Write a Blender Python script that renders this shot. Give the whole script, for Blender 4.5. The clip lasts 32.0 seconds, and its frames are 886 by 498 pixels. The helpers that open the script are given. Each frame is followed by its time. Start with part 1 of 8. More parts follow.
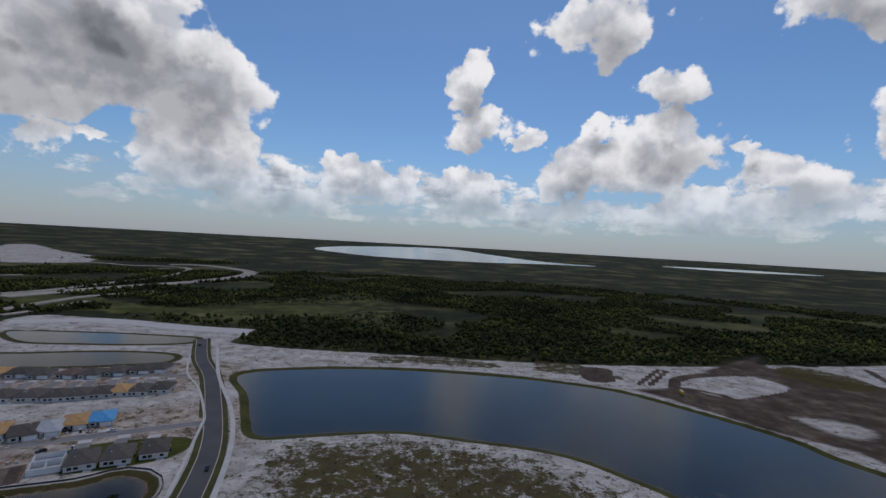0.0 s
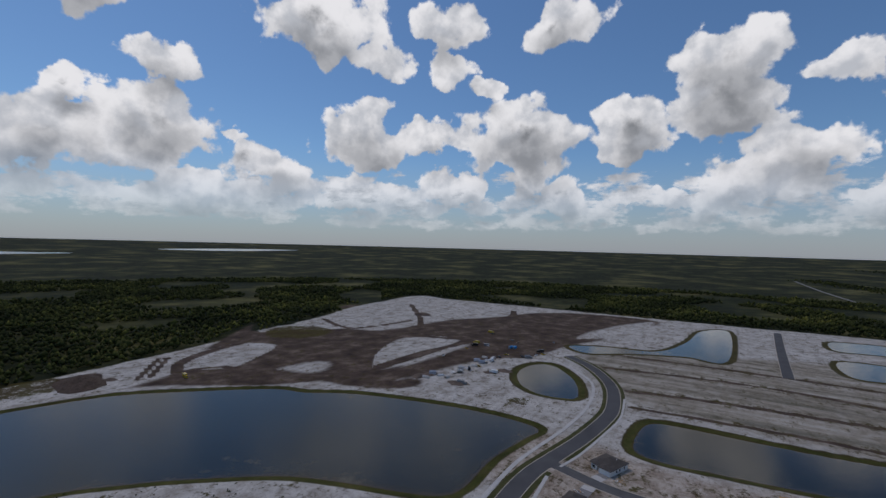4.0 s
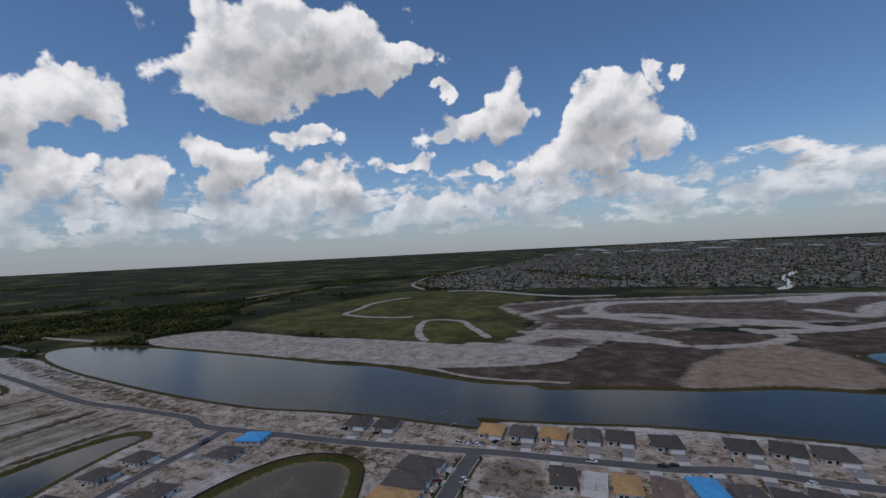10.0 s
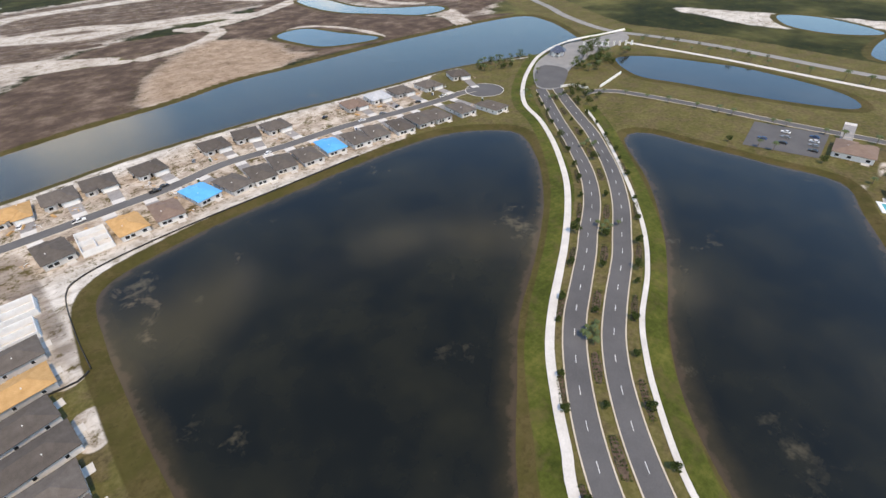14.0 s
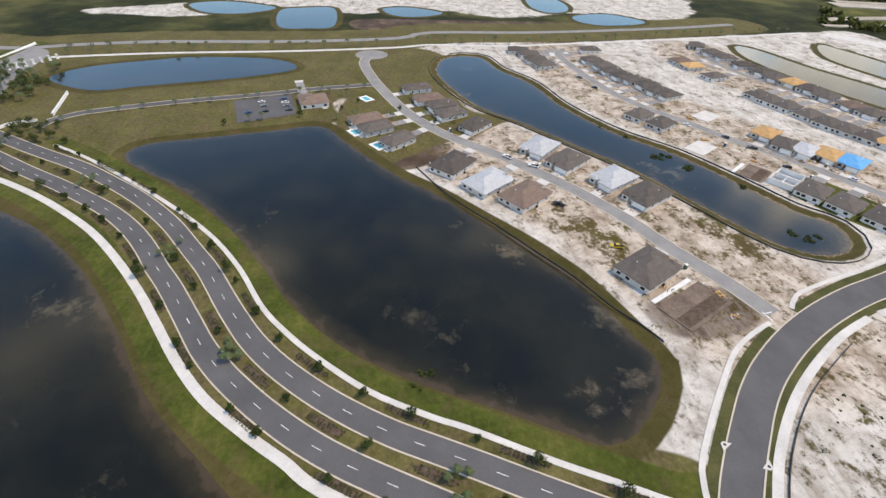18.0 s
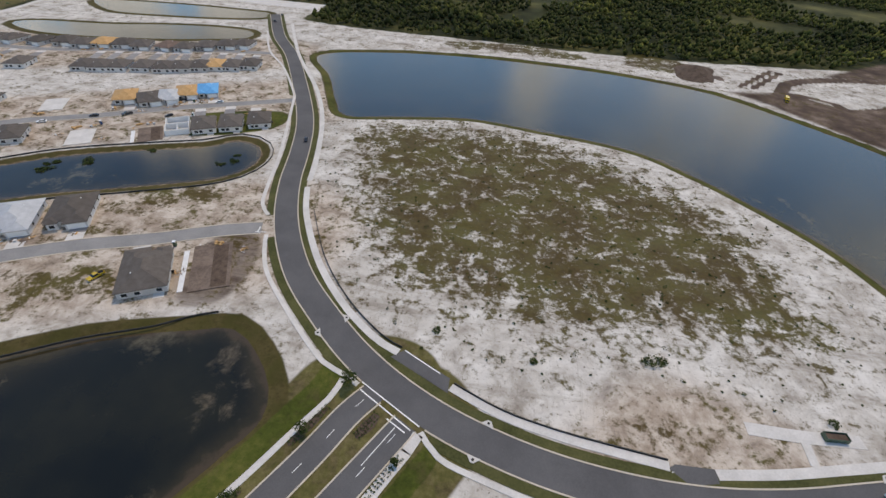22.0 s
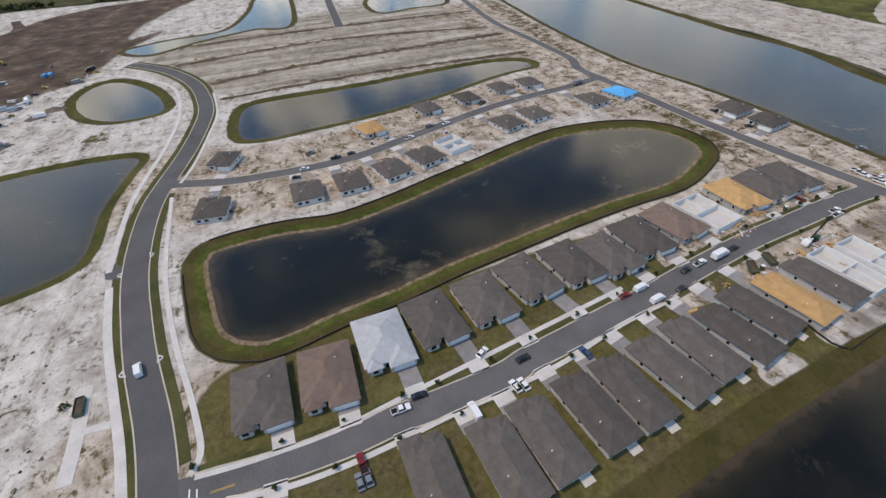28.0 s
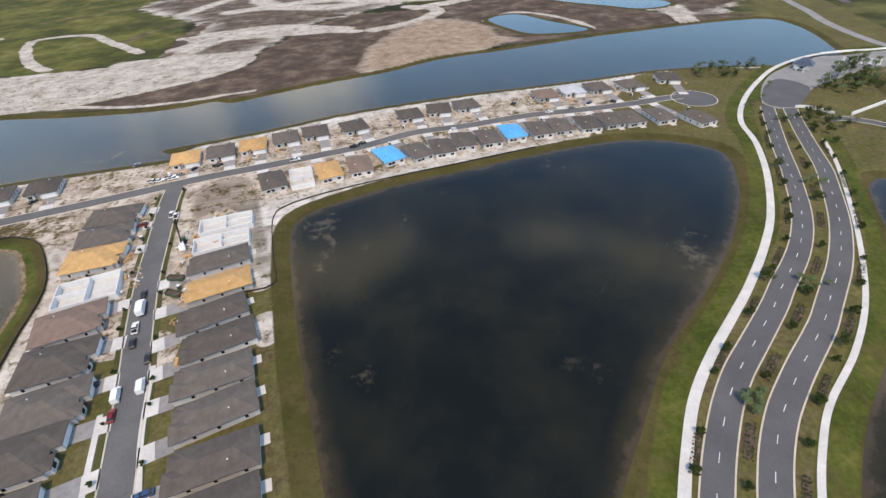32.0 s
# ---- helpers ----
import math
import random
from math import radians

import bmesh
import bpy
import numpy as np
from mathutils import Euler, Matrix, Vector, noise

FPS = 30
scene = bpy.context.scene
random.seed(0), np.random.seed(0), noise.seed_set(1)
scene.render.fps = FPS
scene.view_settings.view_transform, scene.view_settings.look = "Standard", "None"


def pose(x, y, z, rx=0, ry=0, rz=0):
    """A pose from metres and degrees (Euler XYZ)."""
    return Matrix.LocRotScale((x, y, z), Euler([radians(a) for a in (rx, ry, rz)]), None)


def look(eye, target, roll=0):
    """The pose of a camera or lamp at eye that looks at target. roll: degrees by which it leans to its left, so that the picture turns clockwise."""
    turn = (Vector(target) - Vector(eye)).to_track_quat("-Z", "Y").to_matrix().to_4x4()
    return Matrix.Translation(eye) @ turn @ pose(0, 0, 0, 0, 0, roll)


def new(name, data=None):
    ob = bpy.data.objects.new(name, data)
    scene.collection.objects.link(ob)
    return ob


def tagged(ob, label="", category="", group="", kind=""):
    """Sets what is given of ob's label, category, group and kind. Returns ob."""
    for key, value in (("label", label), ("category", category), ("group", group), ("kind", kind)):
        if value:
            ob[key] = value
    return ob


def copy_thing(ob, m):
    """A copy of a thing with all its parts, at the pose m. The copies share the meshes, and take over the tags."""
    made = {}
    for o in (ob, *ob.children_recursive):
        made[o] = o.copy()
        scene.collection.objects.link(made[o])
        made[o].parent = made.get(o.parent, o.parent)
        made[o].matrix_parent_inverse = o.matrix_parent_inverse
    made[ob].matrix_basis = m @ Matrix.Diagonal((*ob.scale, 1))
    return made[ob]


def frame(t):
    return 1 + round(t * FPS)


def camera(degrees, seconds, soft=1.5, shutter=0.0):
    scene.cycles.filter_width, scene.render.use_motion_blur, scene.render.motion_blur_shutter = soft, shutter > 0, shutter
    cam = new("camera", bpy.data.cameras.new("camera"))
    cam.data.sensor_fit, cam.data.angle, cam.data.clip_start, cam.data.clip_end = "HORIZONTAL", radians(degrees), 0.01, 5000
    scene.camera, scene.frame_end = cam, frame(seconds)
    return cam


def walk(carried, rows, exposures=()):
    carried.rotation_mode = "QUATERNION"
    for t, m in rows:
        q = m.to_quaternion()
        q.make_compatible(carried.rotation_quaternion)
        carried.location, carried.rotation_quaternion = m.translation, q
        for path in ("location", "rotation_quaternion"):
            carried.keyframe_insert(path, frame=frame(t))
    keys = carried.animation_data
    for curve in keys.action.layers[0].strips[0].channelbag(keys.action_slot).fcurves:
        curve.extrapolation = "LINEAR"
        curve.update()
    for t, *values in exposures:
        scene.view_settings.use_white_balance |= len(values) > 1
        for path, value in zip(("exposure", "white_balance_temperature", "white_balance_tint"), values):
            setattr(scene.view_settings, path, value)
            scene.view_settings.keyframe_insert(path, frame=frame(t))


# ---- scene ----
EYE = 115.0
cam = camera(89.6, 32.0, soft=1.5)
PATH = [
    (0.0, pose(0, 0, EYE, 89.34, -3.22, -0.20)),
    (0.5, pose(0, 0, EYE, 89.37, -3.42, -5.82)),
    (1.0, pose(0, 0, EYE, 89.36, -2.76, -13.06)),
    (1.5, pose(0, 0, EYE, 89.40, -2.87, -20.65)),
    (2.0, pose(0, 0, EYE, 89.50, -2.45, -28.21)),
    (2.5, pose(0, 0, EYE, 89.49, -1.90, -35.56)),
    (4.5, pose(0, 0, EYE, 89.66, -1.17, -66.95)),
    (5.0, pose(0, 0, EYE, 89.72, -0.58, -74.83)),
    (5.5, pose(0, 0, EYE, 89.82, -0.09, -82.87)),
    (6.0, pose(0, 0, EYE, 89.83, 0.47, -91.13)),
    (6.5, pose(0, 0, EYE, 89.87, 0.68, -99.05)),
    (7.0, pose(0, 0, EYE, 89.95, 1.22, -106.64)),
    (7.5, pose(0, 0, EYE, 90.03, 1.71, -114.12)),
    (8.0, pose(0, 0, EYE, 90.06, 2.28, -121.65)),
    (8.5, pose(0, 0, EYE, 90.08, 2.69, -129.82)),
    (9.0, pose(0, 0, EYE, 90.10, 2.88, -138.19)),
    (9.5, pose(0, 0, EYE, 90.16, 2.90, -146.35)),
    (10.0, pose(0, 0, EYE, 90.22, 2.88, -154.60)),
    (10.5, pose(0, 0, EYE, 90.20, 2.79, -161.87)),
    (11.0, pose(0, 0, EYE, 88.87, 2.76, -169.68)),
    (11.5, pose(0, 0, EYE, 83.87, 2.50, -178.12)),
    (12.0, pose(0, 0, EYE, 74.81, 2.44, -186.58)),
    (12.5, pose(0, 0, EYE, 62.51, 2.11, -195.01)),
    (13.0, pose(0, 0, EYE, 52.40, 2.18, -202.82)),
    (13.5, pose(0, 0, EYE, 51.34, 2.01, -210.25)),
    (15.5, pose(0, 0, EYE, 51.00, 0.94, -238.25)),
    (16.0, pose(0, 0, EYE, 51.06, 0.55, -246.26)),
    (16.5, pose(0, 0, EYE, 51.38, 0.27, -253.80)),
    (17.0, pose(0, 0, EYE, 51.35, -0.43, -261.45)),
    (17.5, pose(0, 0, EYE, 51.20, -1.31, -269.02)),
    (18.0, pose(0, 0, EYE, 51.00, -1.76, -277.55)),
    (18.5, pose(0, 0, EYE, 50.83, -2.26, -286.00)),
    (19.0, pose(0, 0, EYE, 50.73, -2.51, -294.24)),
    (19.5, pose(0, 0, EYE, 50.61, -2.72, -302.82)),
    (20.0, pose(0, 0, EYE, 50.51, -3.22, -311.47)),
    (20.5, pose(0, 0, EYE, 50.49, -3.31, -321.03)),
    (21.0, pose(0, 0, EYE, 50.53, -3.38, -331.26)),
    (21.5, pose(0, 0, EYE, 50.52, -3.19, -340.91)),
    (22.0, pose(0, 0, EYE, 50.44, -3.05, -350.50)),
    (22.5, pose(0, 0, EYE, 50.43, -3.44, -360.05)),
    (23.0, pose(0, 0, EYE, 50.49, -2.90, -369.82)),
    (23.5, pose(0, 0, EYE, 50.48, -2.29, -380.36)),
    (24.0, pose(0, 0, EYE, 50.45, -1.95, -390.56)),
    (24.5, pose(0, 0, EYE, 50.46, -1.87, -401.94)),
    (25.0, pose(0, 0, EYE, 50.46, -1.00, -413.33)),
    (25.5, pose(0, 0, EYE, 50.43, -0.41, -423.68)),
    (26.0, pose(0, 0, EYE, 50.35, -0.09, -433.54)),
    (26.5, pose(0, 0, EYE, 50.31, 0.15, -442.99)),
    (27.0, pose(0, 0, EYE, 50.32, 0.53, -452.11)),
    (27.5, pose(0, 0, EYE, 50.35, 1.23, -460.99)),
    (28.0, pose(0, 0, EYE, 50.29, 2.47, -469.71)),
    (28.5, pose(0, 0, EYE, 50.28, 2.47, -479.83)),
    (29.0, pose(0, 0, EYE, 50.26, 2.55, -489.30)),
    (29.5, pose(0, 0, EYE, 50.24, 2.94, -498.90)),
    (30.0, pose(0, 0, EYE, 50.24, 2.96, -509.62)),
    (30.5, pose(0, 0, EYE, 50.38, 2.85, -522.34)),
    (31.0, pose(0, 0, EYE, 50.51, 2.53, -533.58)),
    (31.5, pose(0, 0, EYE, 50.64, 2.40, -543.25)),
    (32.0, pose(0, 0, EYE, 51.34, 2.64, -553.03)),
]
walk(cam, PATH, [(0.0, -2.1, 6850, 14), (5.0, -2.2, 6850, 14), (10.8, -2.05, 6900, 14), (11.5, -1.95, 6950, 14), (12.0, -1.68, 7250, 14), (12.5, -0.95, 8100, 12), (13.0, -0.16, 8800, 12), (16.0, -0.1, 8800, 11), (19.0, -0.34, 8700, 11), (22.0, -0.76, 8400, 11), (25.5, -0.82, 8000, 11), (28.0, -0.72, 8200, 11), (30.0, -0.4, 8500, 11), (32.0, -0.24, 8450, 11)])

# ---- world and sun ----
SUN_AZ, SUN_EL = 8.0, 62.0      # degrees clockwise from +y, degrees up
world = bpy.data.worlds.new("sky")
scene.world = world
world.use_nodes = True
wt = world.node_tree
wt.nodes.clear()
sky = wt.nodes.new("ShaderNodeTexSky")
sky.sky_type, sky.sun_disc = "NISHITA", False
sky.sun_elevation, sky.sun_rotation = radians(SUN_EL), radians(SUN_AZ)
sky.air_density, sky.dust_density, sky.ozone_density = 1.0, 0.3, 2.0


def wmath(op, a, b=None, c=None, tree=wt):
    m = tree.nodes.new("ShaderNodeMath")
    m.operation = op
    for i, v in enumerate((a, b, c)):
        if isinstance(v, (int, float)):
            m.inputs[i].default_value = v
        elif v is not None:
            tree.links.new(v, m.inputs[i])
    return m.outputs[0]


def wstep(v, lo, hi, tree=wt):
    m = tree.nodes.new("ShaderNodeMapRange")
    m.interpolation_type = "SMOOTHSTEP"
    m.inputs[1].default_value, m.inputs[2].default_value = lo, hi
    tree.links.new(v, m.inputs[0])
    return m.outputs[0]


def wmix(fac, a, b):
    m = wt.nodes.new("ShaderNodeMix")
    m.data_type = "RGBA"
    for socket, v in ((m.inputs[0], fac), (m.inputs[6], a), (m.inputs[7], b)):
        if isinstance(v, tuple):
            socket.default_value = (*v, 1)
        else:
            wt.links.new(v, socket)
    return m.outputs[2]


# cumulus: each puff is an oval of the sky (bearing, height, half width, half height in degrees); noise roughens their union
field = bpy.data.node_groups.new("cloud_field", "ShaderNodeTree")
field.interface.new_socket("Sky", in_out="INPUT", socket_type="NodeSocketVector")
field.interface.new_socket("Field", in_out="OUTPUT", socket_type="NodeSocketFloat")
f_in, f_out = field.nodes.new("NodeGroupInput"), field.nodes.new("NodeGroupOutput")
cloud_state = {"top": None}


def puff(bearing, height, wide, high):
    wide, high = wide * 1.02, high * 1.0
    v = field.nodes.new("ShaderNodeVectorMath")
    v.operation = "MULTIPLY_ADD"
    field.links.new(f_in.outputs[0], v.inputs[0])
    v.inputs[1].default_value = (1 / wide, 1 / high, 0)
    v.inputs[2].default_value = (-bearing / wide, -height / high, 0)
    n = field.nodes.new("ShaderNodeVectorMath")
    n.operation = "LENGTH"
    field.links.new(v.outputs[0], n.inputs[0])
    k = min(1.5, 0.55 + high / 8)
    here = wmath("MULTIPLY_ADD", n.outputs["Value"], -k, k, field)
    cloud_state["top"] = here if cloud_state["top"] is None else wmath("MAXIMUM", cloud_state["top"], here, None, field)


puff(128.0, 18.5, 12.2, 7.5)
puff(120.5, 16.1, 8.0, 6.2)
puff(132.9, 14.5, 7.8, 4.4)
puff(119.1, 10.1, 6.0, 3.3)
puff(133.4, 8.1, 2.8, 1.8)
puff(128.0, 8.6, 2.0, 1.0)
puff(111.8, 5.6, 6.2, 3.0)
puff(117.8, 6.9, 6.2, 3.1)
puff(99.8, 7.1, 6.6, 2.4)
puff(102.7, 8.6, 2.4, 1.9)
puff(86.8, 6.8, 4.3, 2.1)
puff(88.0, 19.7, 3.0, 3.2)
puff(85.9, 14.5, 4.3, 2.8)
puff(80.8, 13.3, 2.0, 1.7)
puff(71.4, 25.4, 6.2, 3.4)
puff(73.7, 10.0, 5.3, 3.7)
puff(71.4, 14.9, 2.0, 1.8)
puff(47.0, 24.7, 9.0, 3.8)
puff(40.6, 21.8, 4.6, 2.4)
puff(31.1, 26.2, 4.3, 2.9)
puff(16.7, 26.0, 5.3, 3.5)
puff(30.3, 20.9, 3.2, 2.2)
puff(27.4, 18.8, 2.9, 1.6)
puff(64.4, 18.2, 3.1, 2.4)
puff(63.7, 12.6, 5.0, 3.6)
puff(65.7, 9.1, 5.1, 2.3)
puff(55.8, 11.8, 1.5, 0.8)
puff(52.0, 8.7, 4.4, 2.5)
puff(41.1, 13.3, 4.6, 4.2)
puff(33.7, 13.2, 5.6, 1.9)
puff(21.5, 14.0, 7.9, 4.1)
puff(22.1, 10.2, 6.5, 2.1)
puff(17.7, 6.7, 3.2, 2.1)
puff(29.3, 7.5, 5.0, 2.1)
puff(59.6, 5.5, 7.5, 2.0)
puff(43.0, 6.2, 7.7, 2.0)
puff(-1.4, 21.0, 5.7, 3.3)
puff(-0.7, 16.4, 6.1, 4.9)
puff(8.4, 14.3, 4.5, 3.9)
puff(10.6, 12.0, 2.8, 2.2)
puff(-11.9, 18.1, 3.9, 2.0)
puff(-7.9, 11.2, 6.1, 2.7)
puff(-4.2, 8.5, 6.3, 2.5)
puff(-19.1, 15.2, 4.0, 3.3)
puff(-25.5, 17.2, 4.2, 2.8)
puff(-18.9, 10.8, 4.1, 1.7)
puff(-48.0, 24.4, 13.2, 4.9)
puff(-42.3, 20.3, 8.7, 3.3)
puff(-55.6, 23.1, 7.9, 3.3)
puff(-60.9, 24.1, 5.0, 1.6)
puff(-65.0, 19.9, 2.3, 1.2)
puff(-59.9, 11.7, 3.7, 1.1)
puff(-73.6, 17.0, 3.6, 3.9)
puff(-70.1, 14.8, 6.2, 2.5)
puff(-65.8, 14.2, 2.7, 2.1)
puff(-70.2, 10.1, 2.1, 1.0)
puff(-39.0, 11.2, 4.6, 3.5)
puff(-48.9, 14.3, 3.4, 1.5)
puff(-51.3, 8.9, 6.1, 2.8)
puff(-47.2, 6.8, 7.4, 1.9)
puff(-23.8, 9.0, 5.0, 2.3)
puff(-31.0, 8.8, 4.0, 2.7)
puff(-69.8, 6.1, 5.8, 2.0)
puff(-74.9, 6.5, 2.3, 2.3)
puff(-75.7, 8.9, 1.5, 1.5)
puff(-61.3, 5.0, 7.1, 1.4)
puff(-0.3, 5.6, 6.9, 1.6)
puff(-16.0, 6.7, 6.0, 1.5)
puff(7.0, 6.3, 2.0, 0.7)
puff(10.3, 6.3, 1.2, 0.5)
puff(-28.6, 4.7, 6.5, 1.3)
puff(-40.3, 5.9, 5.7, 1.3)
puff(-85.9, 15.3, 5.0, 4.0)
puff(-83.3, 10.3, 7.8, 3.1)
puff(-89.3, 13.3, 4.1, 3.1)
puff(-89.9, 6.6, 1.8, 1.0)
puff(-91.2, 18.3, 1.6, 2.1)
puff(-103.4, 5.2, 5.0, 1.7)
puff(-106.7, 5.8, 1.6, 1.2)
puff(-121.0, 3.5, 3.5, 1.3)
puff(-123.4, 4.2, 1.2, 1.0)
field.links.new(cloud_state["top"], f_out.inputs[0])

coord = wt.nodes.new("ShaderNodeTexCoord")
split = wt.nodes.new("ShaderNodeSeparateXYZ")
wt.links.new(coord.outputs["Generated"], split.inputs[0])
bearing = wmath("MULTIPLY", wmath("ARCTAN2", split.outputs[1], split.outputs[0]), 180 / math.pi)
height = wmath("MULTIPLY", wmath("ARCSINE", split.outputs[2]), 180 / math.pi)


def wnoise(scale, detail, rough):
    n = wt.nodes.new("ShaderNodeTexNoise")
    n.inputs["Scale"].default_value, n.inputs["Detail"].default_value, n.inputs["Roughness"].default_value = scale, detail, rough
    wt.links.new(coord.outputs["Generated"], n.inputs["Vector"])
    return n


warp = wt.nodes.new("ShaderNodeSeparateColor")
wt.links.new(wnoise(11.0, 5, 0.55).outputs["Color"], warp.inputs[0])
billow_noise = wnoise(15.0, 6.5, 0.5)
billow = billow_noise.outputs[0]
# the same billows a little further from the sun, for the lit and shaded side of each
lift = wt.nodes.new("ShaderNodeVectorMath")
lift.operation = "ADD"
wt.links.new(coord.outputs["Generated"], lift.inputs[0])
lift.inputs[1].default_value = (0.004, 0.012, 0.024)
billow_up = wnoise(15.0, 6.5, 0.5)
wt.links.new(lift.outputs[0], billow_up.inputs["Vector"])
relief = wmath("SUBTRACT", billow, billow_up.outputs[0])
warped_b = wmath("MULTIPLY_ADD", wmath("SUBTRACT", warp.outputs[0], 0.5), 9.0, bearing)
warped_h = wmath("MULTIPLY_ADD", wmath("SUBTRACT", warp.outputs[1], 0.5), 8.0, height)


def cloud_at(up, side):
    c = wt.nodes.new("ShaderNodeCombineXYZ")
    wt.links.new(wmath("ADD", warped_b, side), c.inputs[0])
    wt.links.new(wmath("ADD", warped_h, up), c.inputs[1])
    g = wt.nodes.new("ShaderNodeGroup")
    g.node_tree = field
    wt.links.new(c.outputs[0], g.inputs[0])
    return g.outputs[0]


low = wmath("MULTIPLY", wstep(height, 0.5, 3.0), wmath("SUBTRACT", 1.0, wstep(height, 6.0, 14.0)))
low = wmath("MULTIPLY", low, wmath("SUBTRACT", 1.0, wstep(wmath("ABSOLUTE", bearing), 112.0, 168.0)))
# a bank of small far cumulus along the horizon
bank_map = wt.nodes.new("ShaderNodeCombineXYZ")
wt.links.new(wmath("MULTIPLY", bearing, 0.16), bank_map.inputs[0])
wt.links.new(wmath("MULTIPLY", height, 0.36), bank_map.inputs[1])


def bank_noise(up):
    shift = wt.nodes.new("ShaderNodeVectorMath")
    shift.operation = "ADD"
    wt.links.new(bank_map.outputs[0], shift.inputs[0])
    shift.inputs[1].default_value = (0, up, 0)
    n = wt.nodes.new("ShaderNodeTexNoise")
    n.inputs["Scale"].default_value, n.inputs["Detail"].default_value, n.inputs["Roughness"].default_value = 1.0, 8, 0.62
    wt.links.new(shift.outputs[0], n.inputs["Vector"])
    return wmath("MULTIPLY_ADD", low, 0.66, wmath("MULTIPLY_ADD", n.outputs[0], 1.9, -1.5))


bank_d, bank_up = bank_noise(0.0), bank_noise(0.5)
# the same broken cumulus goes on overhead, seen from below with grey bases
dome = wt.nodes.new("ShaderNodeVectorMath")
dome.operation = "DIVIDE"
wt.links.new(coord.outputs["Generated"], dome.inputs[0])
dome_z = wt.nodes.new("ShaderNodeCombineXYZ")
_up = wmath("ADD", wmath("MAXIMUM", split.outputs[2], 0.0), 0.12)
for _i in range(3):
    wt.links.new(_up, dome_z.inputs[_i])
wt.links.new(dome_z.outputs[0], dome.inputs[1])
dome_noise = wnoise(1.7, 7, 0.55)
wt.links.new(dome.outputs[0], dome_noise.inputs["Vector"])
dome_d = wmath("SUBTRACT", wmath("MULTIPLY_ADD", dome_noise.outputs[0], 3.2, -1.6), wmath("MULTIPLY", wmath("SUBTRACT", 1.0, wstep(height, 29.0, 37.0)), 3.0))
dome_d = wmath("SUBTRACT", dome_d, wmath("MULTIPLY", wstep(height, 36.0, 50.0), 1.3))
bank_in = wstep(bank_d, -0.05, 0.1)
rough_edge = wmath("MULTIPLY_ADD", billow, 1.95, -0.97)
here = wmath("MAXIMUM", wmath("ADD", cloud_at(0, 0), rough_edge), wmath("MAXIMUM", bank_d, dome_d))
above = wmath("ADD", cloud_at(2.6, 0.6), wmath("MULTIPLY", rough_edge, 0.6))
cover = wstep(here, -0.04, 0.16)
shade = wmath("MAXIMUM", wstep(above, -0.15, 0.95), wmath("MULTIPLY", bank_in, wstep(bank_up, 0.05, 0.5)))
shade = wmath("MAXIMUM", shade, wstep(dome_d, 0.0, 0.3))
fluff = wstep(relief, -0.16, 0.14)
white = wmix(fluff, (1.72, 1.9, 2.15), (2.85, 3.0, 3.2))
grey = wmix(fluff, (0.9, 1.0, 1.14), (1.42, 1.54, 1.7))
thick = wmix(fluff, (0.46, 0.53, 0.62), (0.82, 0.91, 1.03))
cloud_colour = wmix(wstep(here, 0.85, 1.45), wmix(shade, white, grey), thick)
scaled = wt.nodes.new("ShaderNodeVectorMath")
scaled.operation = "MULTIPLY"
wt.links.new(sky.outputs[0], scaled.inputs[0])
scaled.inputs[1].default_value = (0.19, 0.268, 0.335)
haze = wmath("SUBTRACT", 1.0, wstep(height, -3.0, 12.0))
clear = wmix(wmath("MULTIPLY", haze, 0.85), scaled.outputs[0], (1.02, 1.13, 1.36))
veil = wmath("SUBTRACT", 1.0, wmath("MULTIPLY", wmath("SUBTRACT", 1.0, wstep(height, 0.0, 10.0)), 0.75))
final = wmix(wmath("MULTIPLY", cover, veil), clear, cloud_colour)
bg = wt.nodes.new("ShaderNodeBackground")
bg.inputs["Strength"].default_value = 1.2
wt.links.new(final, bg.inputs[0])
wo = wt.nodes.new("ShaderNodeOutputWorld")
wt.links.new(bg.outputs[0], wo.inputs[0])

sun_data = bpy.data.lights.new("sun", "SUN")
sun_data.energy, sun_data.angle, sun_data.color = 3.4, radians(2.0), (1.0, 0.88, 0.73)
sun = new("sun", sun_data)
_a, _e = radians(SUN_AZ), radians(SUN_EL)
sun.matrix_world = look((0, 0, 400), (-math.sin(_a) * math.cos(_e), -math.cos(_a) * math.cos(_e), 400 - math.sin(_e)))

# ---- plan helpers ----


def curve(points, closed=False, step=4.0):
    """A smooth line through the points, sampled about every step metres."""
    p = np.array(points, float)
    n = len(p)
    out = []
    for i in range(n if closed else n - 1):
        if closed:
            a, b, c, d = p[i - 1], p[i], p[(i + 1) % n], p[(i + 2) % n]
        else:
            a, b, c, d = p[max(i - 1, 0)], p[i], p[i + 1], p[min(i + 2, n - 1)]
        k = int(min(12, max(2, round(np.hypot(*(c - b)) / step))))
        for t in np.arange(k) / k:
            out.append(0.5 * (2 * b + (c - a) * t + (2 * a - 5 * b + 4 * c - d) * t * t + (3 * b - a - 3 * c + d) * t ** 3))
    if not closed:
        out.append(p[-1])
    return np.array(out)


def normals(line, closed=False):
    if closed:
        d = np.roll(line, -1, 0) - np.roll(line, 1, 0)
    else:
        d = np.gradient(line, axis=0)
    d = d / (np.linalg.norm(d, axis=1)[:, None] + 1e-9)
    return np.c_[-d[:, 1], d[:, 0]]


def area(p):
    x, y = p[:, 0], p[:, 1]
    return 0.5 * float(np.sum(x * np.roll(y, -1) - y * np.roll(x, -1)))


